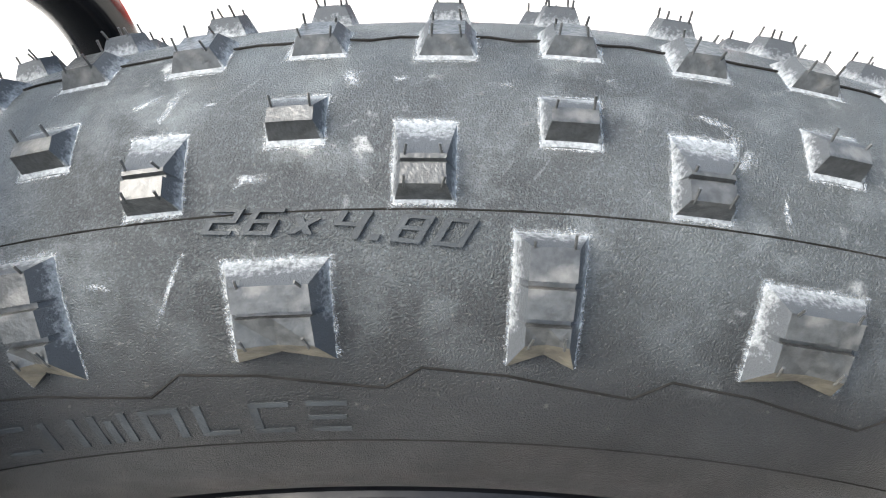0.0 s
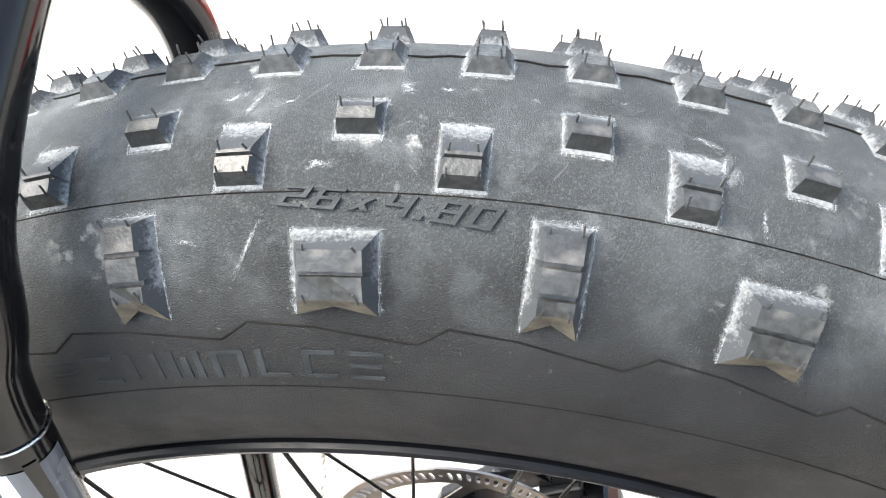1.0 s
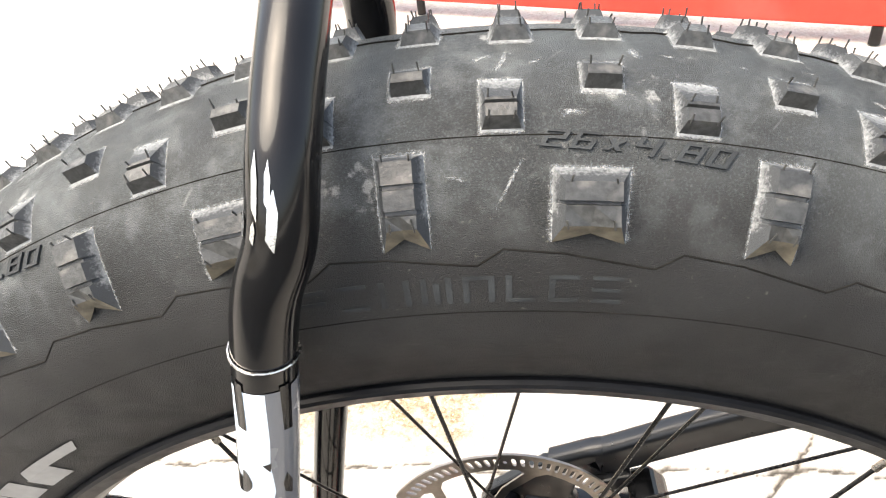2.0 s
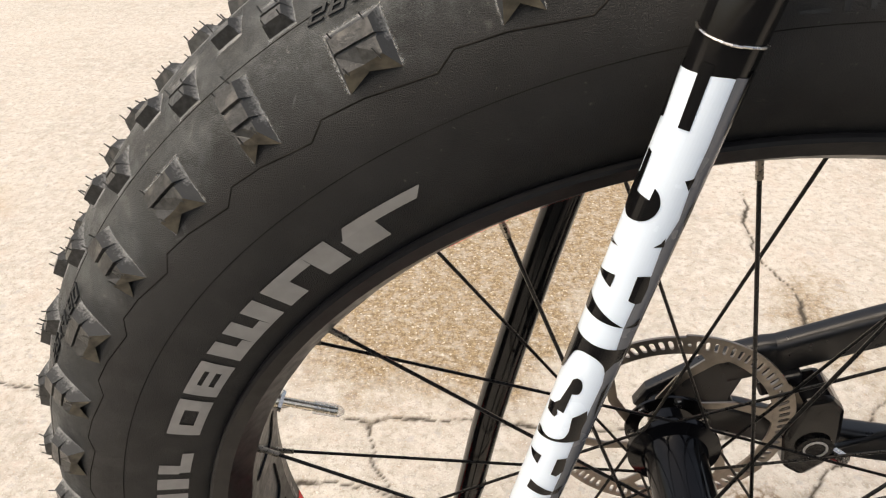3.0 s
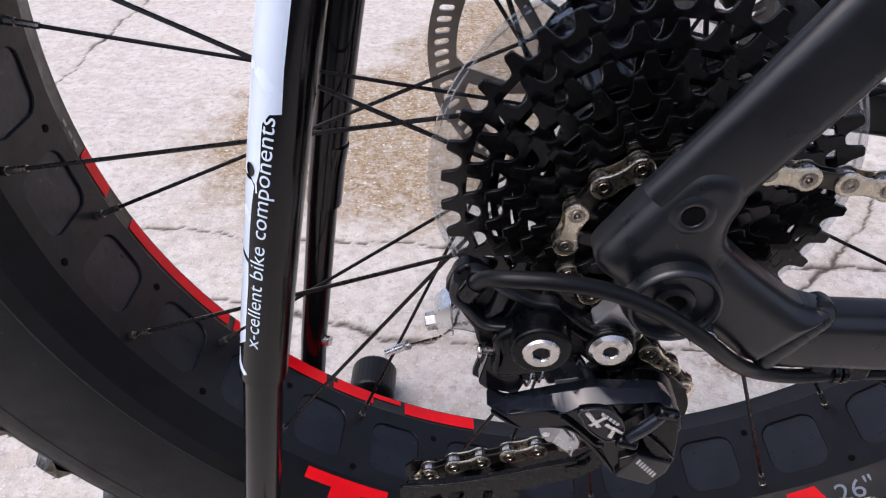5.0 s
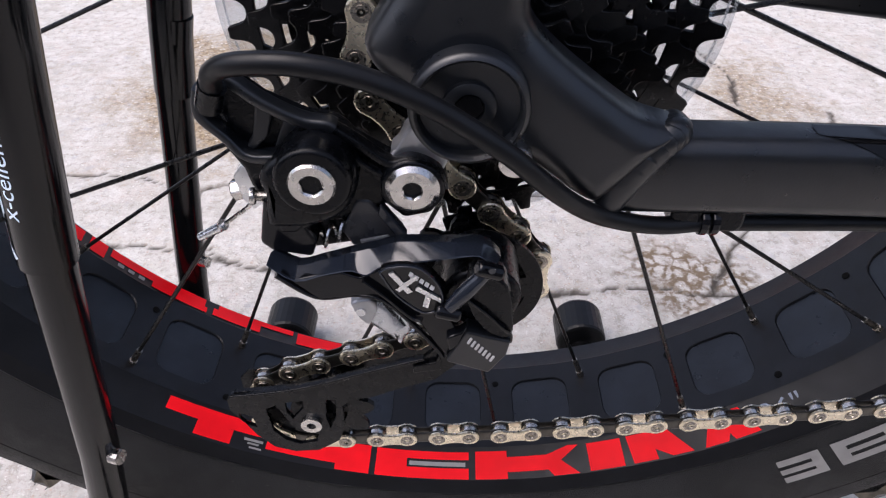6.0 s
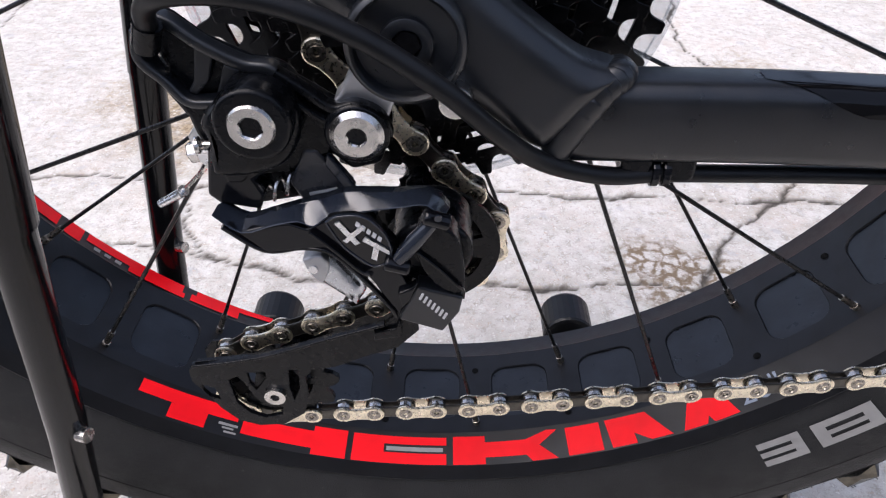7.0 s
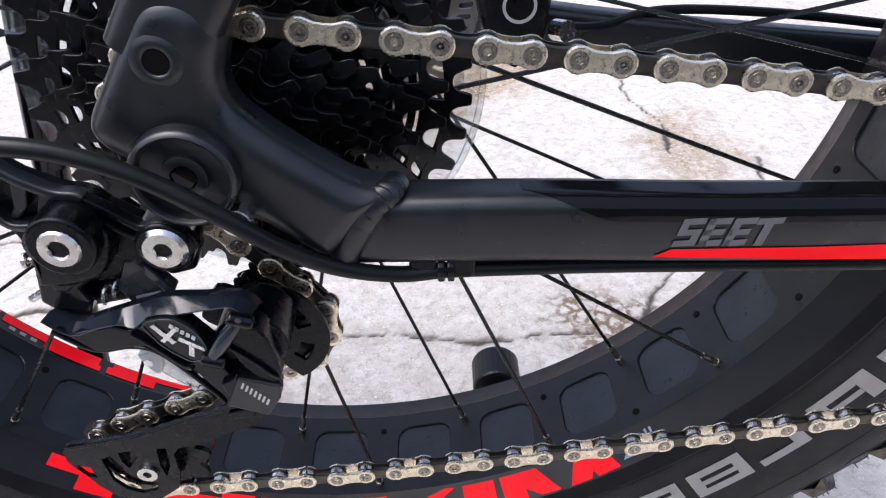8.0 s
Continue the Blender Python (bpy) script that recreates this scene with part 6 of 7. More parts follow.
ribbon("badge_rim", [(-0.0260, -0.1260, 0.3540), (-0.0230, -0.1260, 0.3560), (-0.0160, -0.1260, 0.3560), (-0.0110, -0.1260, 0.3510), (-0.0090, -0.1260, 0.3450), (-0.0100, -0.1260, 0.3410), (-0.0130, -0.1260, 0.3390), (-0.0160, -0.1260, 0.3400), (-0.0220, -0.1260, 0.3460), (-0.0260, -0.1260, 0.3540)], 0.0006, 0.0012, FACET, badge)
for k, shape in enumerate(([(-0.0237, 0.3540), (-0.0223, 0.3547), (-0.0173, 0.3474), (-0.0187, 0.3467)], [(-0.0219, 0.3483), (-0.0209, 0.3475), (-0.0156, 0.3526), (-0.0168, 0.3534)], [(-0.0158, 0.3497), (-0.0094, 0.3450), (-0.0095, 0.3436), (-0.0166, 0.3483)], [(-0.0136, 0.3466), (-0.0123, 0.3452), (-0.0131, 0.3415), (-0.0146, 0.3423)])):
    part("emblem_bar", prism(shape, -0.1267 - 0.0001 * k, -0.1261), ALLOY, badge, "raised silver bar")
for k in range(5):
    u, w = k / 5, (k + 0.66) / 5
    a, b = Vector([(-0.0180, 0.3540), (-0.0110, 0.3480)][0]), Vector([(-0.0180, 0.3540), (-0.0110, 0.3480)][1])
    p, q, up = a.lerp(b, u), a.lerp(b, w), Vector((0.0005, 0.0012))
    part("emblem_mark", prism([tuple(p - up * 0.5), tuple(q - up * 0.5), tuple(q + up * 0.5), tuple(p + up * 0.5)], -0.1266, -0.1261), LETTER2, badge)
part("inner_link", prism([(-0.0330, 0.3680), (-0.0290, 0.3680), (-0.0200, 0.3550), (-0.0260, 0.3530), (-0.0350, 0.3510), (-0.0380, 0.3570)], -0.1120, -0.1060), mat("grey_black_alloy", (0.022, 0.024, 0.029), 0.25, var=0.2, scale=80), der, bevel=0.0012, cast=True)
part("bright_tab", prism([(-0.0330, 0.3540), (-0.0245, 0.3560), (-0.0235, 0.3525), (-0.0310, 0.3490)], -0.1125, -0.1105), SATINALLOY, der, "small bare alloy tab", bevel=0.0005)
ribbon("bright_edge", [(-0.0265, -0.1110, 0.3555), (-0.0240, -0.1110, 0.3530), (-0.0210, -0.1110, 0.3505), (-0.0160, -0.1110, 0.3495), (-0.0090, -0.1110, 0.3510), (-0.0030, -0.1110, 0.3540)], 0.0006, 0.0012, SATINALLOY, der)
part("inner_link_edge", prism([(-0.0260, 0.3680), (-0.0240, 0.3650), (-0.0190, 0.3570), (-0.0220, 0.3560), (-0.0270, 0.3640)], -0.1140, -0.1110), FACET, der, bevel=0.0006)
# polished spring cover under the link
cover = part("spring_cover", pillow(smooth_outline([(-0.0368, 0.3320), (-0.0370, 0.3290), (-0.0355, 0.3250), (-0.0330, 0.3212), (-0.0290, 0.3172), (-0.0232, 0.3125), (-0.0208, 0.3140), (-0.0190, 0.3190), (-0.0230, 0.3260), (-0.0270, 0.3320), (-0.0320, 0.3345)], 3), -0.1150, -0.1050, 0.0042), POLISHED, der, "polished silver spring cover", smooth=True, auto=60)
part("cover_end", pillow(smooth_outline([(-0.0364, 0.3330), (-0.0364, 0.3305), (-0.0350, 0.3268), (-0.0322, 0.3236), (-0.0302, 0.3258), (-0.0290, 0.3305), (-0.0310, 0.3345)], 3), -0.1166, -0.1120, 0.0010), SATINALLOY, cover, smooth=True, auto=40)
part("end_rivet", disc((-0.0339, -0.1164, 0.3292), (0, -1, 0), 0.0015, 0.0005, 16), ALLOY, cover)
# cage pivot housing with the clutch cover
part("clutch_housing", disc((0.0020, -0.1200, 0.3380), (0, 1, 0), 0.0118, 0.0200, 48), PLASTIC, der, "matt black clutch housing", bevel=0.0022, cast=True)
part("clutch_cover", prism(smooth_outline([(-0.0020, 0.3490), (0.0040, 0.3520), (0.0090, 0.3480), (0.0110, 0.3380), (0.0110, 0.3280), (0.0050, 0.3290), (-0.0010, 0.3380)], 3), -0.1252, -0.1165), PLASTIC, der, bevel=0.0022, cast=True)
ribbon("cover_rim", [(-0.0020, -0.1260, 0.3440), (0.0040, -0.1260, 0.3380), (0.0090, -0.1260, 0.3320), (0.0110, -0.1250, 0.3290), (0.0110, -0.1250, 0.3260)], 0.0009, 0.0012, GLOSSBLACK, der)
face = part("name_face", prism([(-0.0080, 0.3180), (-0.0020, 0.3310), (0.0040, 0.3290), (0.0110, 0.3270), (0.0100, 0.3210), (0.0050, 0.3130)], -0.1262, -0.1200), SATIN, der, bevel=0.0006)
part("cover_step", prism([(-0.0080, 0.3280), (-0.0040, 0.3300), (-0.0020, 0.3320), (-0.0040, 0.3250), (-0.0070, 0.3220)], -0.1258, -0.1220), GLOSSBLACK, der, bevel=0.0005)
for k in range(7):
    a, b = ((-0.0010, 0.3280), (0.0070, 0.3190))
    u = (k + 0.1) / 7
    x, z = a[0] + (b[0] - a[0]) * u, a[1] + (b[1] - a[1]) * u
    part("name_bar", prism([(x, z + 0.0010), (x + 0.0006, z + 0.0006), (x - 0.0004, z - 0.0016), (x - 0.0010, z - 0.0012)], -0.1266, -0.1261), LETTER2, face, "pale printed bar" if k == 0 else "")
part("clutch_lever", tube([(0.0030, -0.1260, 0.3550), (-0.0020, -0.1270, 0.3490), (-0.0070, -0.1270, 0.3420)], lambda s: 0.0020 + 0.0005 * math.sin(math.pi * s), 14), FACET, der, smooth=True)
for a, b in (((0.0000, -0.1270, 0.3570), (0.0070, -0.1260, 0.3540)), ((-0.0110, -0.1270, 0.3410), (-0.0040, -0.1270, 0.3390))):
    part("lever_boss", tube([a, b], 0.0023, 18), GLOSSBLACK, der, bevel=0.0007, smooth=True, auto=50)
part("lever_screw", disc((0.004, -0.129, 0.358), (0, -1, 0), 0.0010, 0.0006, 12), FACET, der)
# cage and pulleys
G0, T0 = (0.0005, 0.3230), (-0.0610, 0.2492)


def kidney(c, r0, r1, a0, a1):
    return arc(c[0], c[1], r1, a0, a1, 8) + arc(c[0], c[1], r0, a1, a0, 8)


def cage_plate(y0, y1, label=""):
    """A guide plate: a pierced round top over the upper pulley, an arm, and a shield round the lower pulley."""
    c = (0.0000, 0.3240)
    top = arc(c[0], c[1], 0.0232, -62, 118, 28) + arc(c[0], c[1], 0.0150, 125, 290, 16)
    bm = plate(top, [kidney(c, 0.0125, 0.0180, 14, 60), kidney(c, 0.0128, 0.0180, -44, -14)], y0, y1)
    plate([(-0.0920, 0.2630), (-0.0880, 0.2680), (-0.0740, 0.2700), (-0.0580, 0.2730), (-0.0430, 0.2780), (-0.0290, 0.2850), (-0.0160, 0.2890), (-0.0090, 0.2970), (-0.0050, 0.2970), (-0.0040, 0.2860), (-0.0120, 0.2770), (-0.0260, 0.2710), (-0.0360, 0.2660), (-0.0450, 0.2640), (-0.0480, 0.2600), (-0.0480, 0.2480), (-0.0510, 0.2380), (-0.0600, 0.2310), (-0.0700, 0.2300), (-0.0780, 0.2330), (-0.0840, 0.2410), (-0.0880, 0.2500), (-0.0920, 0.2570)], [[(-0.0780, 0.2580), (-0.0740, 0.2600), (-0.0720, 0.2560), (-0.0690, 0.2470), (-0.0640, 0.2430), (-0.0590, 0.2420), (-0.0600, 0.2370), (-0.0670, 0.2350), (-0.0730, 0.2380), (-0.0770, 0.2440)], [(-0.0890, 0.2550), (-0.0840, 0.2530), (-0.0830, 0.2460), (-0.0870, 0.2480), (-0.0890, 0.2510)], [(-0.0700, 0.2620), (-0.0630, 0.2630), (-0.0630, 0.2590), (-0.0680, 0.2520), (-0.0700, 0.2560)], [(-0.0540, 0.2640), (-0.0500, 0.2640), (-0.0510, 0.2530), (-0.0540, 0.2460), (-0.0550, 0.2530)]], y0 + 0.00012, y1 + 0.00012, bm)
    prism([(c[0] - 0.006, c[1] + 0.0222), (c[0] - 0.001, c[1] + 0.0230), (c[0] - 0.0015, c[1] + 0.0258), (c[0] - 0.006, c[1] + 0.0252)], y0 + 0.00006, y1 + 0.00006, bm)
    return part("cage_plate", bm, PLASTIC, der, label, bevel=0.0003)


cage_plate(-0.0995, -0.0978, "black pulley cage plate")
far_cage = cage_plate(-0.0852, -0.0840)
far_cage.location = (0.0012, 0, -0.0040)
ribbon("cage_edge", [(-0.0900, -0.0990, 0.2660), (-0.0730, -0.1000, 0.2700), (-0.0580, -0.1000, 0.2740), (-0.0350, -0.1000, 0.2830), (-0.0160, -0.1000, 0.2900)], 0.0012, 0.0030, PLASTIC, der)
part("cage_stop", prism([(-0.0200, 0.2860), (-0.0120, 0.2880), (-0.0110, 0.2910), (-0.0100, 0.2910), (-0.0100, 0.2840), (-0.0160, 0.2830), (-0.0200, 0.2820)], -0.1010, -0.0960), PLASTIC, der, bevel=0.0004)


def pulley(c, name):
    n = 66
    prof = (0.0018, 0.0018, 0.0, -0.0030, -0.0030, 0.0)
    out = [pol(0.0222 + prof[k % 6], 360 * k / n) for k in range(n)]
    bm = ring_part(out, [pol(0.0135, 360 * k / n) for k in range(n)], CHY - 0.0011, CHY + 0.0011)
    ring_part([pol(0.0095, 360 * k / 30) for k in range(30)], [pol(0.0040, 360 * k / 30) for k in range(30)], CHY - 0.0020, CHY + 0.0020, bm)
    for k in range(5):
        d = 72 * k
        prism([(x, AX.z + z) for x, z in (pol(0.0138, d - 8), pol(0.0138, d + 8), pol(0.009, d + 12), pol(0.009, d - 12))], CHY - 0.001, CHY + 0.001, bm)
    bmesh.ops.translate(bm, vec=(c[0], 0, c[1] - AX.z), verts=bm.verts)
    p = part(name, bm, PLASTIC, der)
    part("pulley_bolt", disc((c[0], -0.0995, c[1]), (0, -1, 0), 0.0042, 0.0014, 20, bore=0.0018), STEEL, p)


pulley(G0, "guide_pulley")
pulley(T0, "tension_pulley")
# cable clamp arm, end and adjusters
clamp = part("clamp_arm", pillow(smooth_outline([(-0.0750, 0.3500), (-0.0710, 0.3560), (-0.0660, 0.3575), (-0.0610, 0.3560), (-0.0550, 0.3520), (-0.0530, 0.3440), (-0.0500, 0.3400), (-0.0470, 0.3360), (-0.0500, 0.3345), (-0.0580, 0.3385), (-0.0660, 0.3410), (-0.0710, 0.3420)], 3), -0.0770, -0.0660, 0.0030), POLISHED, der, "polished silver cable clamp arm", smooth=True, auto=50)
part("clamp_block", pillow([(-0.0772, 0.3530), (-0.0740, 0.3570), (-0.0705, 0.3585), (-0.0690, 0.3425), (-0.0725, 0.3400), (-0.0755, 0.3440)], -0.0800, -0.0680, 0.0008), ALLOY, clamp, smooth=True, auto=40)
part("clamp_bolt", disc((-0.0745, -0.0730, 0.3445), (-1, 0, -0.25), 0.0040, 0.0062, 6), STEEL, clamp, bevel=0.0006)
part("wire_groove", prism([(-0.0620, 0.3500), (-0.0570, 0.3500), (-0.0550, 0.3420), (-0.0590, 0.3410)], -0.0776, -0.0766), SATINALLOY, clamp, bevel=0.0005)
screw = part("limit_screw", disc((-0.0592, -0.1145, 0.3708), (-1, -0.15, 0.05), 0.0024, 0.0016, 18), STEEL, der, "small slotted steel limit screw", bevel=0.0005)
part("screw_thread", tube([(-0.0550 - 0.00018 * k, -0.1142, 0.3707) for k in range(24)], lambda f: 0.0015 if round(f * 23) % 2 else 0.0012, 12), STEEL, screw)
inner = part("cable_end", tube([(-0.0700, -0.0805, 0.3460), (-0.0750, -0.0790, 0.3400), (-0.0905, -0.0675, 0.3225)], 0.0008, 6), STEEL, bike, "steel gear cable end with crimped cap")
part("end_cap", tube(catmull([(-0.0885, -0.0688, 0.3247), (-0.0900, -0.0678, 0.3230), (-0.0925, -0.0676, 0.3215), (-0.0990, -0.0680, 0.3180)], 4), lambda f: 0.0021 if f < 0.25 else 0.0015 + 0.0004 * math.sin(math.pi * f), 10), ALLOY, inner, smooth=True, auto=50)
part("wire_run", tube([(-0.0640, -0.1150, 0.3985), (-0.0620, -0.1000, 0.3700), (-0.0690, -0.0760, 0.3440)], 0.0007, 6), STEEL, inner)

# gear cable housing
cable = part("gear_cable", tube(catmull([(-0.0625, -0.1195, 0.4050), (-0.0600, -0.1240, 0.4110), (-0.0530, -0.1290, 0.4155), (-0.0400, -0.1310, 0.4165), (-0.0260, -0.1300, 0.4130), (-0.0100, -0.1290, 0.4050), (0.0060, -0.1285, 0.3935), (0.0180, -0.1250, 0.3810), (0.0290, -0.1190, 0.3700), (0.0400, -0.1155, 0.3640), (0.0520, -0.1125, 0.3604), (0.0640, -0.1105, 0.3600), (0.0800, -0.1085, 0.3588), (0.1200, -0.1050, 0.3562), (0.2000, -0.0995, 0.3505), (0.3000, -0.090, 0.343)], 8), 0.0026, 12), HOUSING, bike, "black gear cable housing", smooth=True)
part("ferrule", tube([(-0.0648, -0.1178, 0.3995), (-0.0622, -0.1198, 0.4058)], 0.0034, 18), PLASTIC, cable, smooth=True, auto=50)
for x0 in (0.0535, 0.0655):
    part("cable_guide", prism([(x0, 0.3660), (x0 + 0.0085, 0.3660), (x0 + 0.0085, 0.3600), (x0 + 0.0070, 0.3582), (x0 + 0.0015, 0.3582), (x0, 0.3600)], -0.1128, -0.1020), PLASTIC, cable, "black clip under the chainstay", bevel=0.001)
for x in (0.0622, 0.0652):
    part("cable_tie", disc((x, -0.1096, 0.3606), (1, 0, 0), 0.0046, 0.0022, 18), GLOSSBLACK, cable, "shiny black cable tie", bevel=0.0005)

# ---- work stand round the wheel
stand = thing("bike_stand", "black tubular bicycle display stand holding the rear wheel", "bike stand")


NEAR = [(-0.1500, -0.0789, 0.3180), (-0.1476, -0.0789, 0.3300), (-0.1252, -0.0790, 0.4400), (-0.0980, -0.0760, 0.5600), (-0.0700, -0.0710, 0.6800), (-0.0548, -0.0690, 0.7450), (-0.0448, -0.0650, 0.7690), (-0.0412, -0.0570, 0.7880), (-0.0398, -0.0450, 0.8005), (-0.0385, -0.0330, 0.8110), (-0.0378, -0.0180, 0.8210), (-0.0372, -0.0050, 0.8290), (-0.0370, 0.0010, 0.8315)]
FAR = [(-0.1472, 0.0565, 0.3120), (-0.1388, 0.0572, 0.3600), (-0.1216, 0.0594, 0.4500), (-0.0860, 0.0623, 0.6000), (-0.0410, 0.0632, 0.7500), (-0.0345, 0.0630, 0.7760), (-0.0330, 0.0595, 0.7960), (-0.0338, 0.0490, 0.8130), (-0.0350, 0.0350, 0.8250), (-0.0362, 0.0180, 0.8310), (-0.0370, 0.0014, 0.8315)]


def upright(top, low, label):
    t = part("lower_tube", tube(low, 0.0088, 24), BLACKPAINT, stand, "gloss black lower tube", smooth=True)
    u = part("upper_tube", tube(catmull(top, 8), 0.0101, 40), BLACKPAINT, stand, label, smooth=True)
    part("tube_bolt", disc(Vector(low[2]) + Vector((0.0075, -0.004, 0)), (1, -0.3, 0.1), 0.0036, 0.005, 12), STEEL, t)
    return u


sleeve = upright(NEAR, [(-0.2080, -0.0785, 0.012), (-0.1890, -0.0787, 0.100), (-0.1690, -0.0788, 0.200), (-0.1500, -0.0789, 0.3180), (-0.1436, -0.0789, 0.3500)], "gloss black upper tube with white printed sleeve")
upright(FAR, [(-0.1930, 0.0574, 0.012), (-0.1794, 0.0572, 0.100), (-0.1656, 0.0565, 0.200), (-0.1480, 0.0560, 0.312), (-0.1380, 0.0560, 0.352)], "gloss black upper tube")
NLINE = catmull(NEAR, 8)


def on_sleeve(ang, z, lift):
    """A point on the near tube's skin: ang degrees round from the side that faces out, at a height."""
    k = next((i for i in range(len(NLINE) - 1) if NLINE[i + 1].z >= z), len(NLINE) - 2)
    a, b = NLINE[k], NLINE[k + 1]
    c = a.lerp(b, (z - a.z) / (b.z - a.z))
    d = (b - a).normalized()
    side = Vector((1, 0, 0))
    side = (side - d * side.dot(d)).normalized()
    out = side.cross(d)
    if out.y > 0:
        out = -out
    r = 0.01025 + lift
    return c + side * (r * math.sin(radians(ang))) + out * (r * math.cos(radians(ang)))


def printed(name, shapes, material, lift, label=""):
    applied(name, flat(shapes), lambda a, z, l: on_sleeve(a, z, lift), 6, material, sleeve, label, vstep=0.006)


printed("white_print", [[(-112, 0.4184), (-74, 0.4184), (-44, 0.4192), (-32, 0.4171), (-29, 0.4138), (-25, 0.4142), (-28, 0.4181), (-22, 0.4238), (-23, 0.4301), (-24, 0.4358), (-23, 0.4401), (-11, 0.4438), (10, 0.4448), (7, 0.4585), (8, 0.4800), (9, 0.5013), (16, 0.5153), (30, 0.5245), (105, 0.5260), (105, 0.7240), (40, 0.7240), (0, 0.7240), (-60, 0.7223), (-112, 0.7211)]], WHITE, 0.0, "white gloss printed sleeve")
for shape in ([(-68, 0.4171), (-39, 0.4179), (-33, 0.4159), (-37, 0.4085), (-39, 0.3965), (-39, 0.3847), (-69, 0.3871), (-67, 0.3952), (-64, 0.406), (-66, 0.4099), (-76, 0.4126)], [(-70, 0.385), (-39, 0.3825), (-37, 0.3729), (-39, 0.3588), (-40, 0.3506), (-80, 0.3416), (-73, 0.3505), (-73, 0.3631), (-67, 0.3745), (-67, 0.3795)], [(-80, 0.3396), (-39, 0.3489), (-39, 0.3418), (-72, 0.3348)], [(-73, 0.3329), (-62, 0.335), (-54, 0.3275), (-30, 0.323), (-40, 0.3213), (-70, 0.324)]):
    printed("white_print", [shape], WHITE, 0.0, "white gloss printed strip")
# the sleeve is coloured grey along its outer edge, with plain black shapes on the white
printed("grey_overlay", [[(16, 0.53), (16, 0.55), (13, 0.5731), (17, 0.5901), (19, 0.6049), (13, 0.6107), (16, 0.6222), (11, 0.6323), (12, 0.6437), (20, 0.6554), (15, 0.6671), (26, 0.677), (21, 0.6854), (17, 0.691), (18, 0.7031), (13, 0.7245), (105, 0.7245), (105, 0.526), (80, 0.526)]], mat("grey_gloss_band", (0.115, 0.125, 0.145), 0.22, var=0.04, scale=30, coat=0.15), 0.00015, "grey band along the sleeve's edge")


def dark_print(shape, first=0, last=0):
    """A black shape; its points from first to last are joined by a curve."""
    if last:
        arc_pts = catmull([(a / 1000, z, 0) for a, z in shape[first:last]], 4)
        shape = shape[:first] + [(p.x * 1000, p.y) for p in arc_pts] + shape[last:]
    printed("dark_print", [shape], BLACKPAINT, 0.0003, "black printed shape")


dark_print([(-48, 0.7262), (-27, 0.7262), (-23, 0.7065), (-43, 0.7062)])
dark_print([(38, 0.7262), (60, 0.7262), (62, 0.7055), (44, 0.7065)])
dark_print([(-112, 0.7236), (-100, 0.7236), (-84, 0.7064), (-112, 0.705)])
dark_print([(-90, 0.6953), (-75, 0.6952), (-73, 0.683), (-90, 0.685)])
dark_print([(-73, 0.6816), (-40, 0.6813), (-39, 0.6857), (-27, 0.6842), (-19, 0.6808), (-22, 0.677), (-37, 0.6737), (-64, 0.6721), (-86, 0.6729), (-106, 0.6759), (-103, 0.6837), (-90, 0.6872), (-75, 0.6862)], 2, 12)
dark_print([(3, 0.6911), (19, 0.6924), (17, 0.6879), (12, 0.689)])
dark_print([(-1, 0.6662), (10, 0.6682), (14, 0.6704), (18, 0.6669)])
dark_print([(48, 0.6851), (60, 0.6796), (60, 0.6725), (44, 0.6756), (40, 0.6806)])
dark_print([(-109, 0.6609), (-64, 0.661), (-110, 0.6586)])
dark_print([(-104, 0.6482), (-45, 0.6514), (-45, 0.646), (-64, 0.6469)])
dark_print([(-6, 0.6541), (6, 0.6548), (18, 0.655), (24, 0.65), (23, 0.6437), (12, 0.6431), (-4, 0.644)])
dark_print([(-109, 0.6385), (-79, 0.6376), (-47, 0.636), (-17, 0.6341), (11, 0.6323), (-12, 0.6322), (-41, 0.632), (-66, 0.6319), (-95, 0.6316)], 0, 5)
dark_print([(11, 0.6323), (31, 0.634), (40, 0.6363), (50, 0.633), (28, 0.6324)])
dark_print([(-112, 0.6218), (-55, 0.6215), (-23, 0.6216), (6, 0.6219), (45, 0.622), (75, 0.6222), (72, 0.6168), (48, 0.6168), (25, 0.6152), (12, 0.6107), (3, 0.6138), (-15, 0.6161), (-37, 0.6166), (-56, 0.6154), (-69, 0.6123), (-84, 0.6027), (-112, 0.599)], 9, 16)
dark_print([(35, 0.6049), (37, 0.6028), (38, 0.5878), (38, 0.5856), (31, 0.5913), (27, 0.5999)])
dark_print([(-35, 0.6043), (-25, 0.6041), (-18, 0.6011), (-20, 0.5977), (-33, 0.5962), (-34, 0.5856), (-51, 0.5853), (-46, 0.5832), (-50, 0.581), (-78, 0.5807), (-85, 0.5848), (-64, 0.5867), (-53, 0.59), (-46, 0.5977), (-43, 0.6027)], 0, 5)
dark_print([(-13, 0.5854), (12, 0.5906), (19, 0.5858), (17, 0.58), (24, 0.5739), (13, 0.5731), (-23, 0.5706), (-50, 0.5686), (-87, 0.5664), (-86, 0.5702), (-54, 0.5701), (-30, 0.5714), (-13, 0.5738), (-8, 0.578)], 6, 14)
dark_print([(-88, 0.5565), (-43, 0.5593), (-45, 0.5537), (-67, 0.5547)])
dark_print([(-7, 0.5614), (13, 0.5629), (18, 0.5546), (6, 0.5512), (-7, 0.5519)])
dark_print([(-46, 0.5436), (-13, 0.5426), (15, 0.5412), (10, 0.539), (-4, 0.5383), (-29, 0.5383), (-47, 0.5382)])
dark_print([(10, 0.539), (20, 0.5419), (36, 0.5445), (33, 0.5397)])
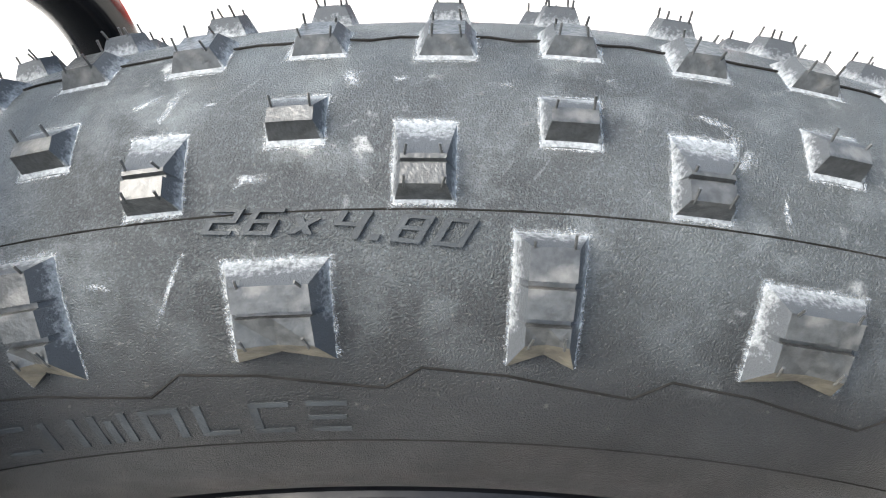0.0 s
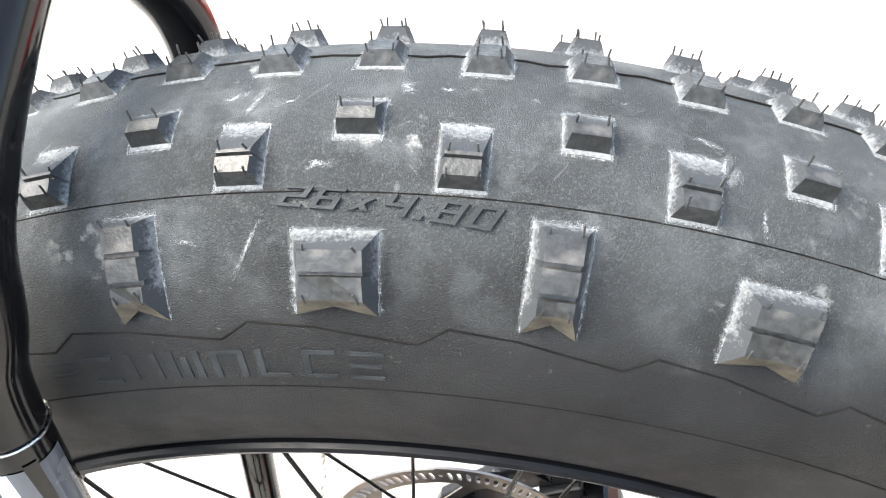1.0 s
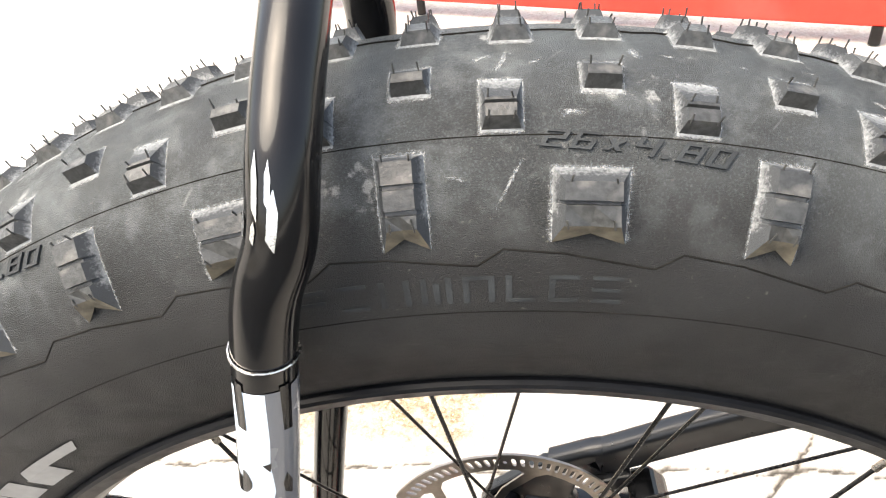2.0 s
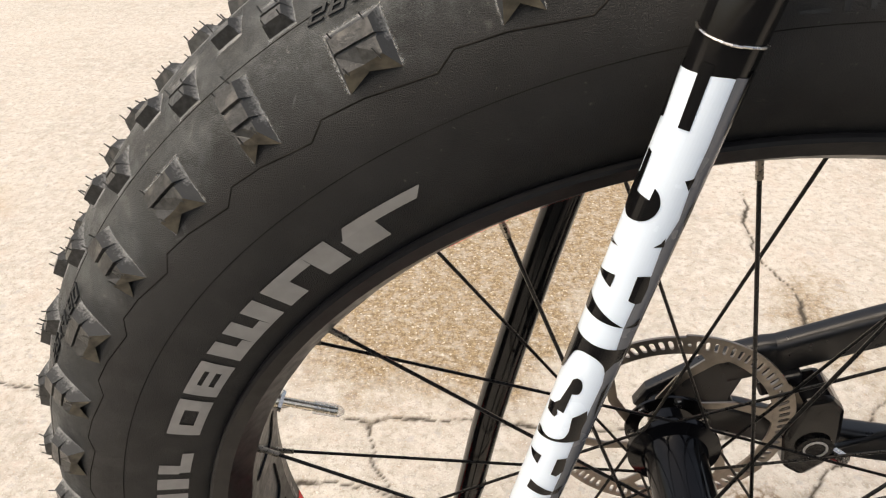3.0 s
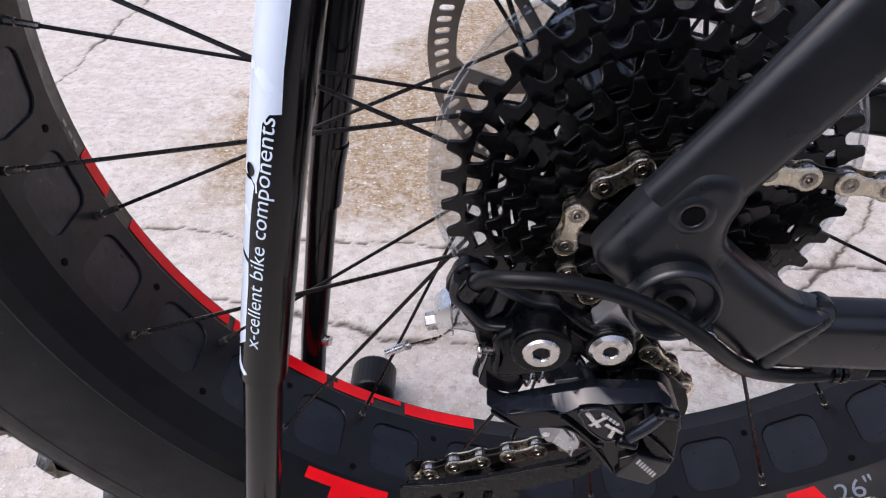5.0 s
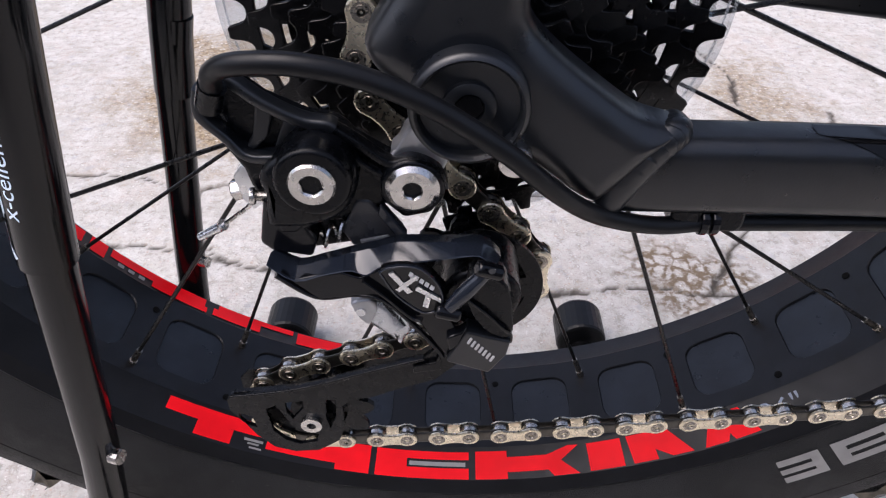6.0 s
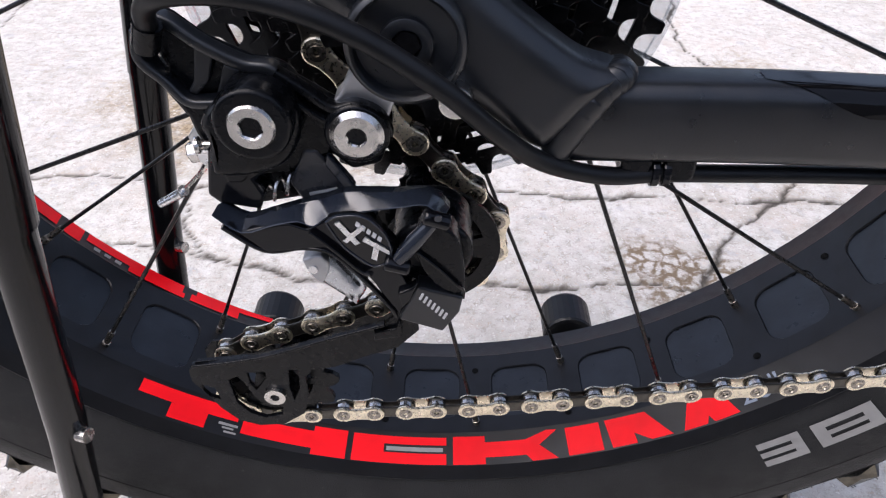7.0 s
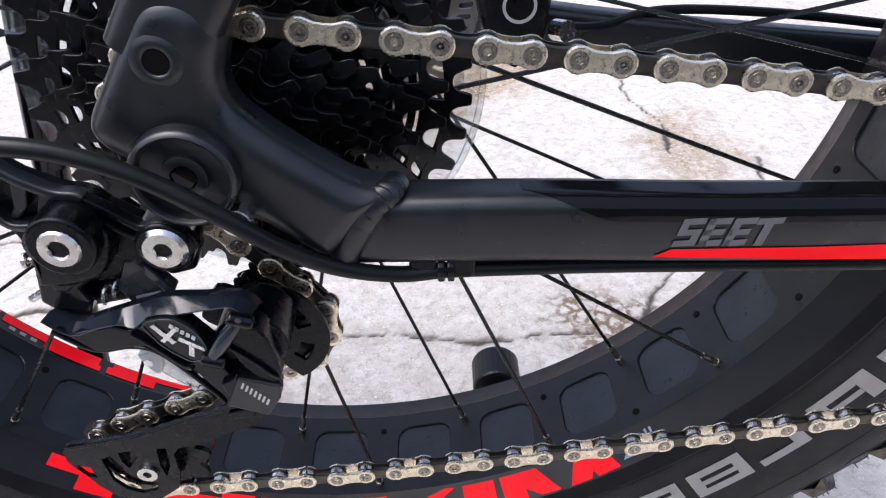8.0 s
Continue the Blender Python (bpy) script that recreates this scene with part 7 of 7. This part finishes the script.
dark_print([(-95, 0.5215), (-91, 0.5194), (-63, 0.5205), (-47, 0.5216), (-49, 0.5277), (-22, 0.5283), (16, 0.5286), (70, 0.529), (70, 0.5262), (21, 0.5262), (-16, 0.5256), (-35, 0.5248), (-33, 0.519), (-59, 0.5181), (-84, 0.5178)])
printed("small_emblem", [[(-45 + 12 * math.cos(radians(30 * k)), 0.4218 + 0.0026 * math.sin(radians(30 * k))) for k in range(12)]], BLACKPAINT, 0.0003, "small round printed emblem")
bm, wide = text_mesh("x-cellent bike components")
for v in bm.verts:
    v.co = (-6 + 6 * v.co.x / wide - 32.0 * v.co.y, 0.3405 + 0.1025 * v.co.x / wide, 0)
applied("slogan", bm, on_sleeve, 6, WHITE, sleeve, "white printed slogan", vstep=0.006)
part("clamp_ring", tube([on_sleeve(15 * k, 0.7330 + 0.0003 * math.sin(0.5 * k), 0.0004) for k in range(25)], 0.00045, 6, up=Vector((0, 0, 1))), STEEL, sleeve, "thin bright wire ring")
for a, z, w, h in ((-62, 0.7735, 9, 0.004), (-30, 0.7730, 5, 0.003), (-26, 0.7830, 6, 0.007), (2, 0.7765, 9, 0.007), (-4, 0.7835, 5, 0.005)):
    applied("scuff", flat([[(a - w, z - h * 0.6), (a + w * 0.6, z - h), (a + w, z + h * 0.3), (a + w * 0.3, z + h), (a - w * 0.7, z + h * 0.5)]]), lambda u, v, l: on_sleeve(u, v, 0.0002), 6, ALLOY, sleeve, "bare scuffed patch", vstep=0.006)
for x in (-0.148, 0.108):
    base = part("base_bar", tube([(x, -0.20, 0.014), (x, 0.17, 0.014)], 0.013, 20, up=Vector((0, 0, 1))), BLACKPAINT, stand, smooth=True)
    part("end_cap", tube([(x, 0.150, 0.0225), (x, 0.185, 0.0225)], 0.0215, 28, up=Vector((0, 0, 1))), HOUSING, base, "black rubber end cap", bevel=0.003)
part("base_rail", tube([(-0.208, -0.079, 0.011), (-0.148, -0.079, 0.012)], 0.0095, 16), BLACKPAINT, stand)
part("base_rail", tube([(-0.185, 0.0575, 0.011), (-0.148, 0.0575, 0.012)], 0.0095, 16), BLACKPAINT, stand)

# ---- unseen low wall, added behind the camera to darken reflections in the blacks
part_wall = bmesh.new()
prism([(-6.0, 0.0), (6.0, 0.0), (6.0, 0.70), (-6.0, 0.70)], -1.15, -0.95, part_wall)
tagged(part("reflection_wall", part_wall, mat("added_wall_grey", (0.20, 0.20, 0.19), 0.85, var=0.15, scale=3, bump=0.3, bscale=40)), "low grey wall, unseen, added to darken reflections", "wall", kind="structure")

# ---- red beam lying further off
beam = thing("red_beam", "weathered red steel beam on short feet", "beam")
u = Vector((0.909, -0.416, 0)).normalized()
o = Vector((0.25, 2.175, 0.135))
part("rail", sweep([o - u * 1.3, o + u * 2.6], lambda s: rounded(0.07, 0.16, 0.008, 2), up=Vector((0, 0, 1))), REDPAINT, beam)
for k in (-0.57, 0.9, 2.1):
    part("foot", disc(o + u * k + Vector((-0.010, -0.022, -0.130)), (0, 0, 1), 0.016, 0.054, 14), BLACKPAINT, beam)
